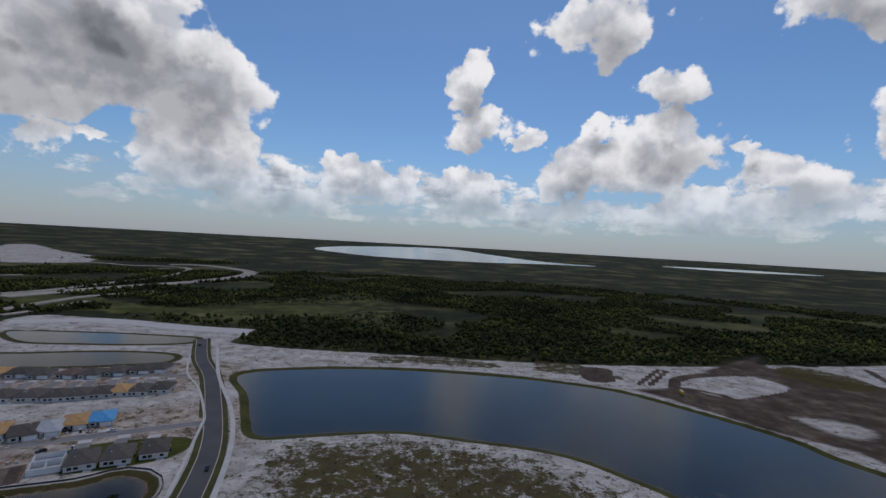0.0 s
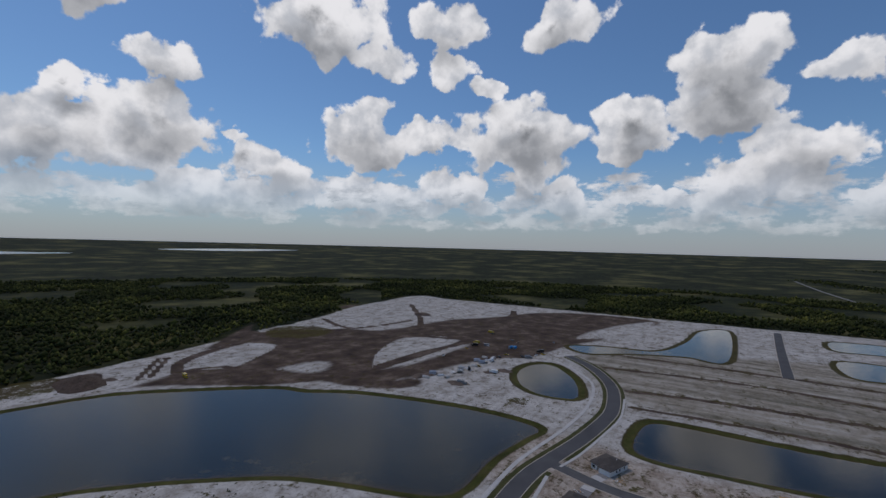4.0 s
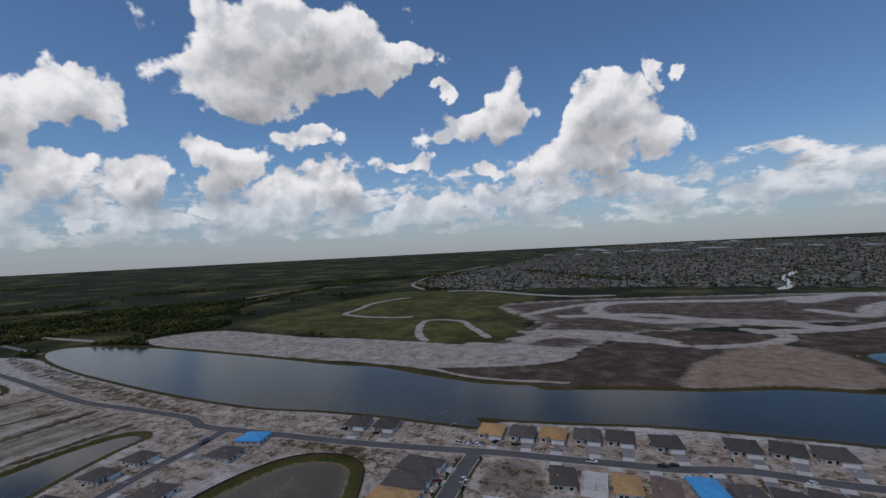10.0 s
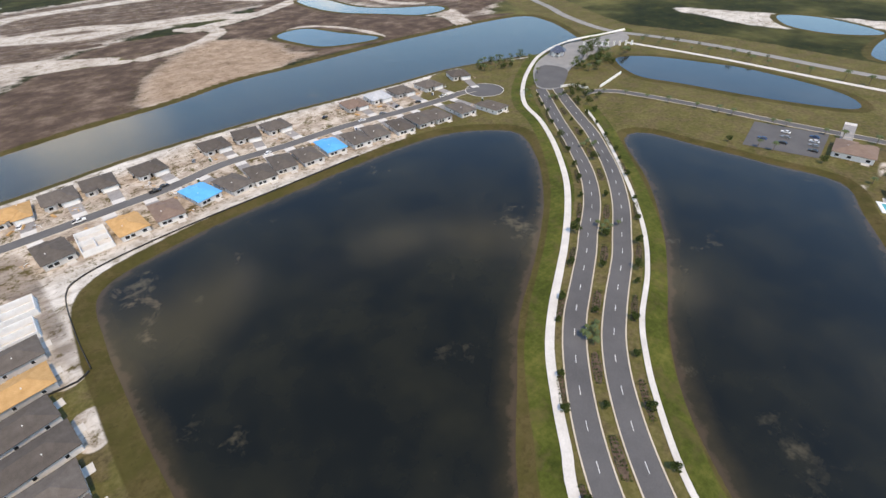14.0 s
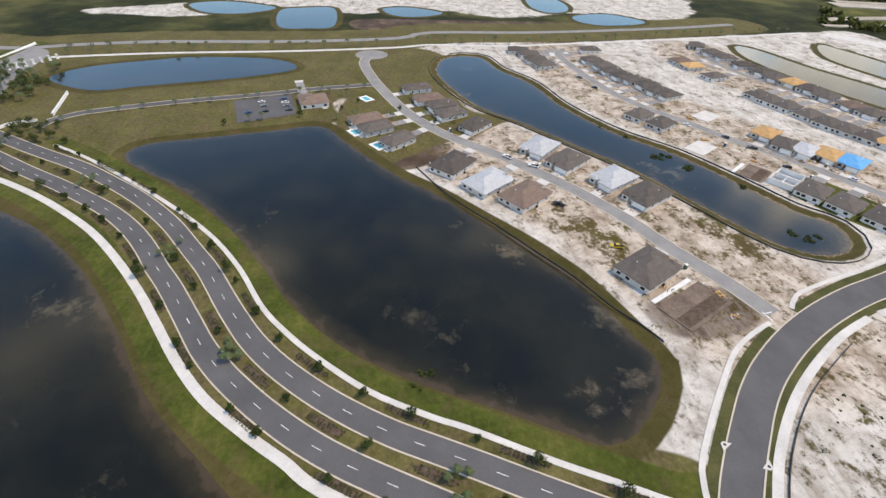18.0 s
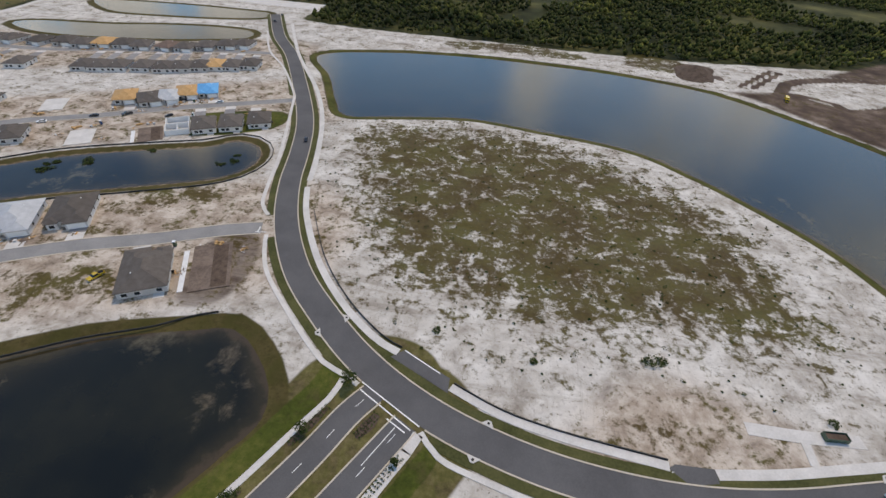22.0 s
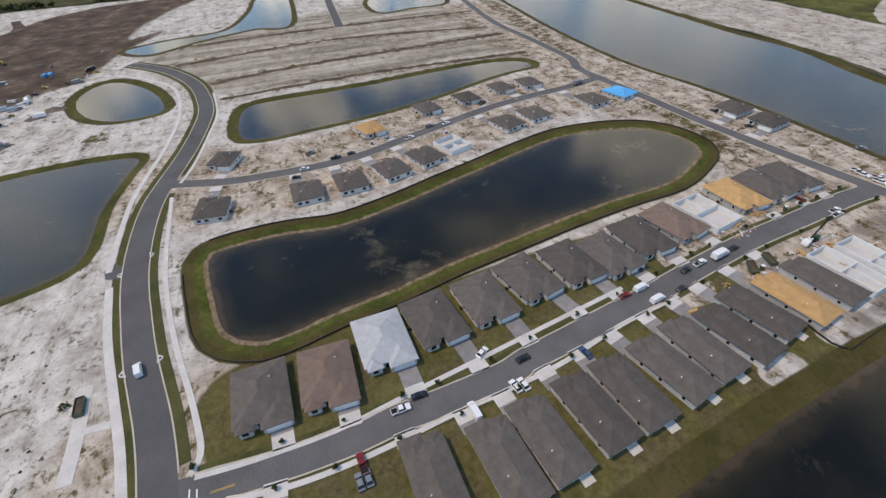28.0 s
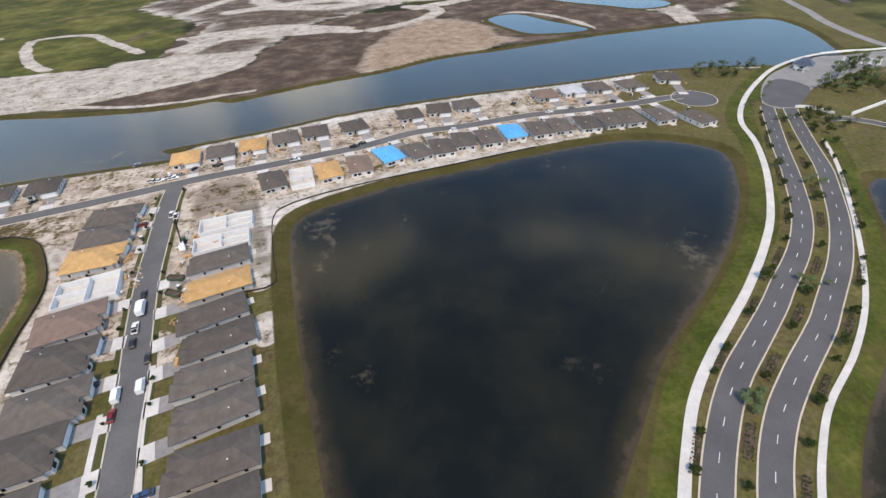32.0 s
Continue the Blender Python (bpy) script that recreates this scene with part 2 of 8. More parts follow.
def outline(points, step=6.0):
    p = curve(points, True, step)
    return p if area(p) > 0 else p[::-1]


def line_distance(line, x, y, closed):
    best = np.full(x.shape, 1e9)
    ends = np.roll(line, -1, 0) if closed else line[1:]
    for (ax, ay), (bx, by) in zip(line, ends):
        dx, dy = bx - ax, by - ay
        t = np.clip(((x - ax) * dx + (y - ay) * dy) / (dx * dx + dy * dy + 1e-9), 0, 1)
        np.minimum(best, (x - ax - t * dx) ** 2 + (y - ay - t * dy) ** 2, out=best)
    return np.sqrt(best)


def inside(line, x, y):
    odd = np.zeros(x.shape, bool)
    for (ax, ay), (bx, by) in zip(line, np.roll(line, -1, 0)):
        cross = (ay > y) != (by > y)
        odd ^= cross & (x < (bx - ax) * (y - ay) / (by - ay + 1e-12) + ax)
    return odd


def shore(line, x, y, reach=60.0):
    """Signed distance to a closed outline, below zero inside; far off it is just reach."""
    out = np.full(x.shape, reach)
    lo, hi = line.min(0) - reach, line.max(0) + reach
    near = (x > lo[0]) & (x < hi[0]) & (y > lo[1]) & (y < hi[1])
    if near.any():
        d = line_distance(line, x[near], y[near], True)
        out[near] = np.where(inside(line, x[near], y[near]), -d, d)
    return out


def ease(a, b, v):
    t = np.clip((v - a) / (b - a), 0, 1)
    return t * t * (3 - 2 * t)


def far_rise(r):
    """The land climbs gently towards the horizon."""
    return 87.0 * np.clip((r - 1500.0) / 3300.0, 0, None) ** 1.3


# ---- plan ----
LOOP = curve([(-247.4, 472.2), (-209.6, 400.9), (-176.3, 352.2), (-138.3, 282.1), (-116.8, 237.1), (-105.0, 201.9), (-97.5, 173.6), (-88.9, 150.0), (-78.8, 129.9), (-65.9, 110.9), (-50.5, 95.1), (-35.4, 82.0), (-20.6, 72.3), (-5.3, 65.0), (9.5, 60.2), (24.4, 56.9), (39.8, 55.2), (56.4, 54.9), (72.9, 56.4), (91.7, 60.1), (115.0, 66.4), (138.6, 71.4), (161.9, 75.3), (190.1, 77.0), (218.8, 75.9), (245.9, 70.4), (274.8, 64.1), (310.9, 59.0), (341.1, 58.1), (387.7, 66.5), (423.8, 81.8), (455.0, 102.5), (480.5, 128.6)])
BOULEVARD_N = curve([(-25.4, 70.1), (-29.0, 65.3), (-34.2, 53.9), (-39.3, 43.7), (-44.5, 33.7), (-50.0, 23.4), (-55.2, 13.6), (-60.6, 2.7), (-66.5, -7.4), (-72.9, -16.9), (-80.0, -25.9), (-87.7, -34.4), (-96.5, -42.7), (-106.7, -50.0), (-116.3, -56.2), (-128.5, -63.4), (-140.5, -70.9), (-149.7, -77.9), (-161.9, -86.5), (-173.0, -95.5), (-184.9, -106.5), (-196.2, -118.4), (-208.9, -133.6), (-222.8, -150.9), (-233.5, -167.6), (-245.1, -185.6), (-256.3, -202.2), (-266.8, -217.0)])
BOULEVARD_S = curve([(-14.7, 62.1), (-50.9, -4.7), (-57.4, -15.9), (-64.4, -26.0), (-72.1, -35.4), (-79.8, -43.7), (-88.6, -52.1), (-98.3, -59.8), (-108.5, -66.4), (-118.5, -72.8), (-129.5, -80.0), (-139.8, -87.5), (-152.1, -95.6), (-163.0, -103.9), (-172.8, -112.8), (-183.2, -123.9), (-194.8, -138.7), (-206.8, -154.9), (-219.1, -172.9), (-232.1, -190.8), (-245.7, -209.2), (-257.3, -225.1)])
STREET_A = curve([(-92.7, 135.0), (-109.3, 128.8), (-128.8, 118.9), (-152.7, 109.2), (-176.3, 96.3), (-199.1, 80.6), (-221.5, 62.5), (-237.1, 47.4), (-256.5, 32.1), (-285.0, 16.9), (-321.9, 3.9), (-359.6, -6.0), (-390.1, -10.8), (-409.7, -7.4)])
STREET_B = curve([(-136.9, 265.8), (-177.6, 244.5), (-199.4, 233.1), (-228.2, 214.3), (-258.4, 198.1), (-290.8, 179.5), (-333.9, 168.5), (-396.7, 163.3), (-418.8, 167.2)])
STREET_C = curve([(-193.4, 351.7), (-232.7, 343.0), (-262.0, 332.9), (-302.3, 321.6), (-353.1, 305.1), (-410.9, 300.3)])
STREET_D = curve([(66.9, 53.1), (67.1, 47.2), (66.1, 33.0), (65.8, 11.2), (67.3, -4.8), (67.9, -21.8), (69.7, -40.7), (71.3, -45.3), (74.0, -62.2), (77.5, -82.8), (80.7, -102.4), (85.7, -127.7), (90.4, -156.2), (93.4, -186.1), (96.5, -217.1), (97.0, -234.2)])
STREET_E = curve([(810.5, -250.8), (626.9, -232.4), (462.7, -213.1), (390.4, -215.0), (318.8, -216.8), (291.7, -209.0), (235.5, -215.1), (193.7, -219.1), (152.9, -225.0), (116.4, -231.7), (82.5, -238.0), (50.5, -241.7), (21.2, -245.8), (-6.0, -249.6), (-35.3, -258.2), (-71.3, -257.9), (-111.2, -260.3), (-152.0, -257.3), (-187.5, -256.2), (-212.6, -257.8), (-225.1, -253.6)])
STREET_F = curve([(235.5, 70.7), (226.2, 42.9), (223.7, 20.5), (223.0, -2.9), (225.5, -27.9), (235.1, -56.6), (245.8, -88.7), (255.3, -119.6), (261.2, -151.4), (264.9, -184.2), (271.4, -211.7)])
STREET_G = curve([(-337.1, -4.6), (-330.7, -42.0), (-320.0, -82.6), (-307.9, -138.8), (-291.4, -187.2), (-272.2, -197.5)])
PERIMETER = curve([(-1138.6, -1113.1), (-780.2, -765.0), (-602.9, -601.2), (-524.6, -500.9), (-485.5, -421.7), (-460.7, -375.5), (-438.5, -303.6), (-448.6, -253.3), (-457.2, -192.2), (-456.9, -76.3), (-467.8, 21.9), (-488.6, 55.2), (-489.6, 170.9), (-506.6, 319.9), (-526.0, 417.0)], step=12)
PALM_WALK = curve([(-411.7, -259.0), (-421.4, -177.1), (-425.6, -69.8), (-435.8, 22.7), (-443.7, 48.3), (-439.0, 119.4), (-449.4, 218.1), (-470.6, 376.4), (-486.6, 477.2)], step=12)
STUB = curve([(808.7, -85.9), (660.7, -74.2), (519.8, -64.8)])
FAR_ROAD = curve([(769.8, -315.3), (1019.6, -339.2), (1331.4, -323.8), (1772.7, -295.6), (2190.8, -281.8)], step=40)
BERM = curve([(-481.7, 501.3), (-405.5, 537.5), (-288.4, 523.2), (-216.9, 520.4)], step=20)

WALK_L = curve([(-10.6, 59.7), (-12.7, 54.2), (-15.9, 47.9), (-46.8, -13.7), (-59.1, -30.3), (-67.8, -41.3), (-79.8, -54.8), (-94.5, -66.8), (-112.6, -79.2), (-127.9, -89.9), (-149.4, -106.9), (-169.6, -125.8), (-194.0, -155.1), (-213.4, -184.2), (-226.3, -210.5), (-248.8, -235.2), (-281.0, -261.1), (-321.2, -286.0), (-365.3, -299.4), (-396.4, -298.1), (-450.8, -289.6)])
WALK_R = curve([(-36.0, 72.2), (-37.5, 65.6), (-43.1, 54.7), (-50.7, 39.5), (-62.0, 19.1), (-66.8, 9.0), (-76.8, -8.0), (-90.9, -24.3), (-102.2, -35.1), (-114.9, -44.9), (-136.8, -57.2), (-159.3, -73.6), (-183.6, -96.9), (-207.3, -122.9), (-232.0, -152.2), (-249.4, -176.5)])

LAKES = {
    "lake_north": outline([(-156.8, 364.1), (-100.3, 390.7), (-31.5, 400.0), (33.9, 398.8), (91.4, 391.1), (151.4, 372.5), (198.1, 329.9), (232.6, 289.5), (240.1, 265.2), (258.4, 235.1), (271.9, 191.6), (280.7, 148.6), (282.0, 114.2), (276.2, 91.5), (257.1, 94.5), (222.8, 99.9), (189.5, 99.0), (176.9, 105.1), (169.0, 124.8), (161.2, 149.6), (148.2, 179.7), (120.5, 214.7), (102.9, 232.5), (83.1, 249.4), (56.5, 259.3), (21.9, 265.4), (-15.9, 271.6), (-45.6, 267.4), (-75.9, 258.8), (-99.0, 255.0), (-112.2, 276.6), (-132.1, 318.5)]),
    "lake_west": outline([(-231.1, -133.8), (-248.2, -130.6), (-254.5, -103.4), (-261.3, -68.7), (-266.6, -37.0), (-242.3, -20.1), (-206.0, 4.2), (-184.7, 23.6), (-160.6, 42.0), (-140.8, 57.0), (-123.9, 67.6), (-113.2, 72.7), (-88.4, 80.5), (-77.0, 83.5), (-65.5, 76.4), (-56.2, 65.6), (-53.7, 56.0), (-56.9, 48.4), (-67.1, 29.6), (-78.3, 7.6), (-89.6, -9.8), (-101.4, -23.0), (-119.3, -37.3), (-138.1, -49.1), (-165.0, -67.4), (-198.5, -96.7)]),
    "lake_south": outline([(32.7, -181.5), (5.9, -194.0), (-22.7, -200.5), (-53.9, -204.2), (-88.4, -208.4), (-125.9, -211.1), (-155.7, -208.8), (-179.2, -196.5), (-190.2, -180.1), (-175.0, -151.2), (-152.8, -125.7), (-131.7, -106.8), (-106.5, -87.9), (-89.8, -76.9), (-77.1, -66.8), (-63.4, -53.1), (-46.5, -36.5), (-33.0, -21.0), (-14.0, -8.0), (6.0, -2.0), (17.0, -22.0), (24.0, -62.6), (26.8, -82.1), (29.6, -101.3), (32.1, -124.7), (34.4, -150.7)]),
    "pond_long": outline([(162.5, 48.2), (167.6, 41.8), (168.3, 18.6), (164.7, -5.3), (169.8, -32.3), (177.6, -57.2), (184.8, -81.2), (194.4, -112.0), (200.4, -140.2), (197.2, -168.0), (187.9, -187.8), (170.6, -196.1), (157.4, -193.3), (147.4, -178.7), (138.9, -157.7), (137.2, -131.0), (133.7, -99.3), (128.9, -69.7), (124.6, -43.1), (119.2, -18.7), (115.7, 2.9), (111.3, 22.7), (112.4, 31.8), (119.9, 40.9), (137.3, 45.1)]),
    "pond_lots": outline([(282.0, 35.8), (324.0, 33.8), (333.1, 18.5), (333.4, -17.0), (333.7, -54.5), (338.1, -100.1), (340.4, -148.5), (333.2, -177.5), (318.1, -182.1), (314.2, -160.7), (306.8, -134.0), (293.3, -98.1), (282.8, -62.6), (277.7, -31.4), (274.6, -2.6), (272.7, 21.2)]),
    "pond_small": outline([(397.8, 151.2), (427.6, 146.4), (433.1, 129.3), (398.5, 101.7), (354.9, 86.8), (345.5, 96.4), (345.1, 117.1), (363.2, 137.9)]),
    "pond_rows": outline([(-405.1, 60.7), (-405.7, 89.6), (-370.4, 99.4), (-336.2, 116.5), (-289.4, 125.3), (-246.4, 143.4), (-215.2, 167.0), (-180.7, 183.6), (-155.2, 194.4), (-141.3, 205.5), (-127.4, 200.9), (-121.8, 185.2), (-131.0, 168.0), (-164.1, 151.1), (-197.4, 135.8), (-228.6, 114.5), (-263.6, 90.7), (-290.9, 68.5), (-329.1, 54.1), (-370.4, 47.6)]),
    "canal": outline([(751.6, -312.1), (624.9, -280.4), (468.8, -260.8), (371.1, -253.4), (288.9, -253.3), (233.6, -263.1), (184.3, -268.6), (140.6, -269.6), (104.7, -272.2), (117.5, -284.9), (90.5, -289.7), (54.7, -296.0), (10.7, -306.3), (-31.0, -311.2), (-89.5, -314.0), (-134.3, -312.7), (-183.2, -312.5), (-237.1, -313.5), (-287.3, -304.3), (-334.6, -289.7), (-379.1, -283.2), (-401.1, -314.7), (-427.0, -366.1), (-432.7, -411.2), (-388.5, -423.6), (-314.5, -424.1), (-231.4, -420.7), (-148.9, -411.3), (-87.8, -406.3), (-35.1, -387.0), (26.5, -373.9), (86.1, -357.0), (96.2, -364.8), (136.3, -359.2), (201.0, -368.4), (259.5, -382.5), (316.2, -378.5), (411.4, -383.0), (506.4, -386.0), (655.2, -387.0), (754.2, -369.5), (790.4, -346.2)]),
}
FAR_PONDS = {
    "pond_channel": outline([(531.6, 140.7), (551.7, 104.4), (565.5, 49.9), (643.8, 24.1), (748.8, 9.0), (771.8, -25.0), (561.4, -18.0), (556.8, 21.0), (533.9, 74.2), (506.8, 115.1)]),
    "pond_strip": outline([(634.2, -121.3), (640.3, -167.6), (628.4, -208.8), (568.2, -199.6), (563.5, -158.2), (562.4, -118.3)]),
    "pond_strip_far": outline([(769.9, -137.7), (781.0, -169.6), (779.1, -194.1), (716.6, -187.6), (707.2, -158.0), (709.2, -131.3)]),
    "pond_dirt": outline([(-170.9, -533.3), (-206.9, -544.6), (-228.7, -495.6), (-248.3, -445.8), (-195.3, -451.3), (-177.1, -485.4)]),
    "pond_winding": outline([(-275.2, -726.3), (-306.7, -705.2), (-314.4, -617.1), (-347.1, -570.4), (-389.8, -542.1), (-387.5, -514.2), (-347.3, -508.6), (-318.5, -545.3), (-282.0, -597.1), (-269.7, -657.6)]),
    "pond_gate": outline([(-360.1, -234.2), (-385.8, -219.2), (-401.4, -180.0), (-409.6, -144.0), (-401.6, -84.2), (-376.6, -64.2), (-357.2, -100.8), (-341.3, -163.5), (-334.4, -196.7)]),
    "pond_row_far": outline([(-433.7, 357.0), (-422.5, 371.7), (-363.4, 382.5), (-318.4, 398.0), (-274.5, 407.3), (-238.9, 405.2), (-231.9, 385.5), (-261.2, 370.3), (-293.6, 357.9), (-340.0, 346.7), (-395.7, 342.9)]),
    "pond_berm": outline([(-438.4, 456.2), (-416.4, 466.0), (-344.1, 474.8), (-291.4, 475.8), (-255.3, 474.2), (-252.6, 454.3), (-288.2, 439.5), (-333.9, 430.2), (-392.1, 425.3)]),
    "pond_square": outline([(-589.9, -106.5), (-605.2, -78.8), (-601.3, -47.1), (-515.8, -42.5), (-506.0, -68.5), (-513.3, -97.2)]),
    "pond_beyond": outline([(-621.8, -213.7), (-637.4, -172.7), (-605.2, -114.1), (-573.4, -142.5), (-578.1, -185.5)]),
    "pond_sand": outline([(-602.5, 10.7), (-608.9, 44.4), (-579.1, 80.1), (-559.1, 48.5), (-567.9, 20.5)]),
    "pond_sand_far": outline([(-685.3, 209.9), (-702.1, 239.0), (-641.8, 251.1), (-594.7, 238.9), (-584.0, 211.5), (-616.3, 198.9)]),
    "pond_road": outline([(-567.8, 238.8), (-576.4, 285.2), (-540.6, 313.6), (-524.1, 295.4), (-520.5, 252.0), (-539.5, 231.9)]),
    "pond_town": outline([(-225.7, -1143.3), (-268.6, -1257.1), (-298.0, -1452.9), (-366.2, -1637.7), (-372.2, -1608.3), (-311.3, -1446.2), (-281.7, -1251.9), (-242.7, -1137.6)], 12),
    "pond_town_east": outline([(-610.1, -1296.6), (-675.9, -1348.5), (-625.7, -1212.3), (-581.3, -1197.0)], 20),
    "lake_far": outline([(-860.0, 3027.3), (-740.4, 3639.0), (-317.1, 4120.1), (102.7, 4186.8), (402.4, 3533.2), (676.5, 2956.2), (960.4, 2744.4), (579.8, 2678.8), (228.9, 2557.4), (-255.9, 2535.2), (-537.6, 2654.2)], 60),
    "lake_far_strip": outline([(1526.1, 3076.9), (2007.0, 3033.0), (2368.9, 2734.4), (1843.4, 2784.3)], 60),
}
ZONES = {
    "dev": outline([(-213.1, 465.6), (-138.2, 453.1), (-40.2, 451.6), (132.1, 450.6), (344.4, 482.4), (805.9, 573.1), (829.9, 467.4), (831.8, 209.1), (835.5, -32.5), (833.1, -255.7), (697.5, -294.6), (371.1, -253.4), (140.6, -269.6), (54.7, -296.0), (-89.5, -314.0), (-287.3, -304.3), (-379.1, -283.2), (-415.2, -274.4), (-430.9, -70.9), (-460.8, 170.5), (-446.7, 155.7), (-475.7, 380.1), (-486.6, 477.2), (-481.8, 551.1), (-295.8, 534.2), (-217.3, 529.9)], 20),
    "brown_n": outline([(596.9, 571.4), (685.0, 504.5), (614.4, 361.6), (685.5, 292.6), (792.5, 248.9), (806.5, 70.8), (626.8, 102.7), (531.6, 140.7), (458.7, 156.0), (409.5, 180.3), (349.0, 192.9), (290.5, 207.4), (266.3, 255.7), (266.8, 273.6), (230.9, 302.7), (186.3, 363.3), (160.6, 382.3), (189.9, 391.3), (389.1, 536.8), (366.3, 485.2), (496.1, 409.0)], 12),
    "canal_s": outline([(711.6, -420.9), (665.6, -509.7), (481.2, -497.7), (338.6, -502.3), (218.8, -497.3), (88.9, -494.2), (96.4, -438.2), (201.3, -391.3), (266.1, -392.5), (438.0, -388.1), (564.8, -389.3)], 12),
    "brown_s": outline([(86.4, -483.8), (-3.4, -620.7), (-149.1, -635.4), (-266.8, -715.8), (-306.0, -600.6), (-353.6, -482.9), (-417.1, -445.0), (-433.2, -429.0), (-318.9, -430.4), (-152.3, -420.4), (-35.9, -391.6), (26.4, -376.6), (86.4, -359.3), (127.1, -359.4), (282.6, -409.9), (154.0, -456.2)], 12),
    "mud_s": outline([(283.4, -862.4), (67.1, -977.7), (-332.8, -1071.5), (-652.5, -1076.7), (-777.0, -942.9), (-738.4, -793.5), (-438.4, -468.1), (-353.6, -482.9), (-266.8, -715.8), (-3.4, -620.7), (86.4, -483.8), (171.1, -510.1), (165.8, -655.1)], 20),
    "field_e": outline([(713.0, -888.0), (674.0, -1127.8), (300.9, -1092.7), (233.2, -914.8), (164.6, -543.6), (202.6, -523.7), (286.0, -499.5), (482.7, -525.4), (693.7, -619.1)], 20),
    "town": outline([(810.1, -1444.8), (802.7, -2145.7), (568.6, -4063.2), (-520.4, -4616.5), (-1914.2, -3170.2), (-2724.1, -3396.2), (-3209.5, -2674.7), (-1336.3, -1094.9), (-1358.1, -1256.6), (-1541.6, -1516.8), (-692.9, -1143.6), (-276.9, -1174.1), (174.4, -1207.1), (440.3, -1163.9)], 40),
    "dry": outline([(-79.8, 234.5), (-50.1, 249.8), (-5.8, 254.7), (46.7, 243.7), (80.6, 216.3), (106.6, 189.2), (116.5, 152.2), (120.3, 116.1), (94.4, 109.2), (60.5, 110.2), (27.2, 104.3), (-3.8, 112.3), (-26.8, 112.4), (-44.5, 131.9), (-60.1, 161.7)], 6),
    "lawn_w": outline([(-214.7, -304.4), (-237.3, -303.0), (-263.5, -310.6), (-313.9, -287.9), (-393.6, -313.2), (-457.2, -293.2), (-436.2, -110.0), (-426.9, 46.5), (-322.1, 44.0), (-309.9, -27.2), (-263.8, -33.0), (-229.8, -136.8), (-206.9, -145.9), (-187.5, -164.0), (-180.4, -188.2), (-168.4, -207.3), (-143.9, -212.6), (-130.8, -216.8)], 10),
    "lots_a": outline([(-250.9, 95.2), (-264.0, 80.1), (-241.5, 51.0), (-237.0, 35.0), (-215.8, 5.7), (-215.9, -4.8), (-270.8, -28.3), (-325.7, -13.8), (-329.7, 16.0), (-337.9, 45.0), (-286.1, 58.9), (-273.7, 77.3)], 6),
    "lots_d": outline([(100, 44), (112, -20), (116, -110), (95, -125), (70, -140), (38, -150), (32, -100), (24, -60), (26, -20), (40, 10), (50, 35), (70, 44)], 6),
    "sand_w": outline([(-665.9, -26.7), (-714.3, 139.9), (-775.9, 454.1), (-557.1, 379.0), (-581.2, 240.4), (-558.3, 145.5), (-621.4, 58.5)], 20),
    "sand_far_w": outline([(-588.2, -312.1), (-664.5, -119.5), (-739.9, 81.3), (-798.7, 248.6), (-601.2, 201.2), (-587.6, 123.8), (-591.3, 46.4), (-574.2, -26.7), (-605.9, -107.4), (-560.2, -191.8), (-564.7, -252.6)], 20),
    "green_b": outline([(-169.3, 203.3), (-181.4, 228.3), (-135.2, 246.8), (-130.2, 223.7)], 6),
    "meadow": outline([(-606.3, 619.2), (-512.4, 601.0), (-391.4, 590.4), (-267.4, 614.3), (-175.0, 645.8), (-128.0, 749.7), (-255.2, 732.9), (-389.4, 648.5), (-559.5, 707.5), (-675.9, 689.7)], 20),
    "meadow_green": outline([(-408.7, 547.0), (-295.9, 794.9), (-117.9, 932.2), (-52.1, 595.1), (-108.9, 591.4), (-149.9, 635.6), (-214.2, 607.2), (-248.9, 552.4), (-333.7, 554.2)], 20),
    "sand_nw": outline([(-1653.5, 1679.8), (-1671.4, 1838.6), (-1377.7, 1629.4), (-1193.7, 1538.5), (-1053.4, 1347.8), (-1076.2, 1255.9), (-1132.8, 1214.8), (-1185.6, 1206.4)], 30),
}

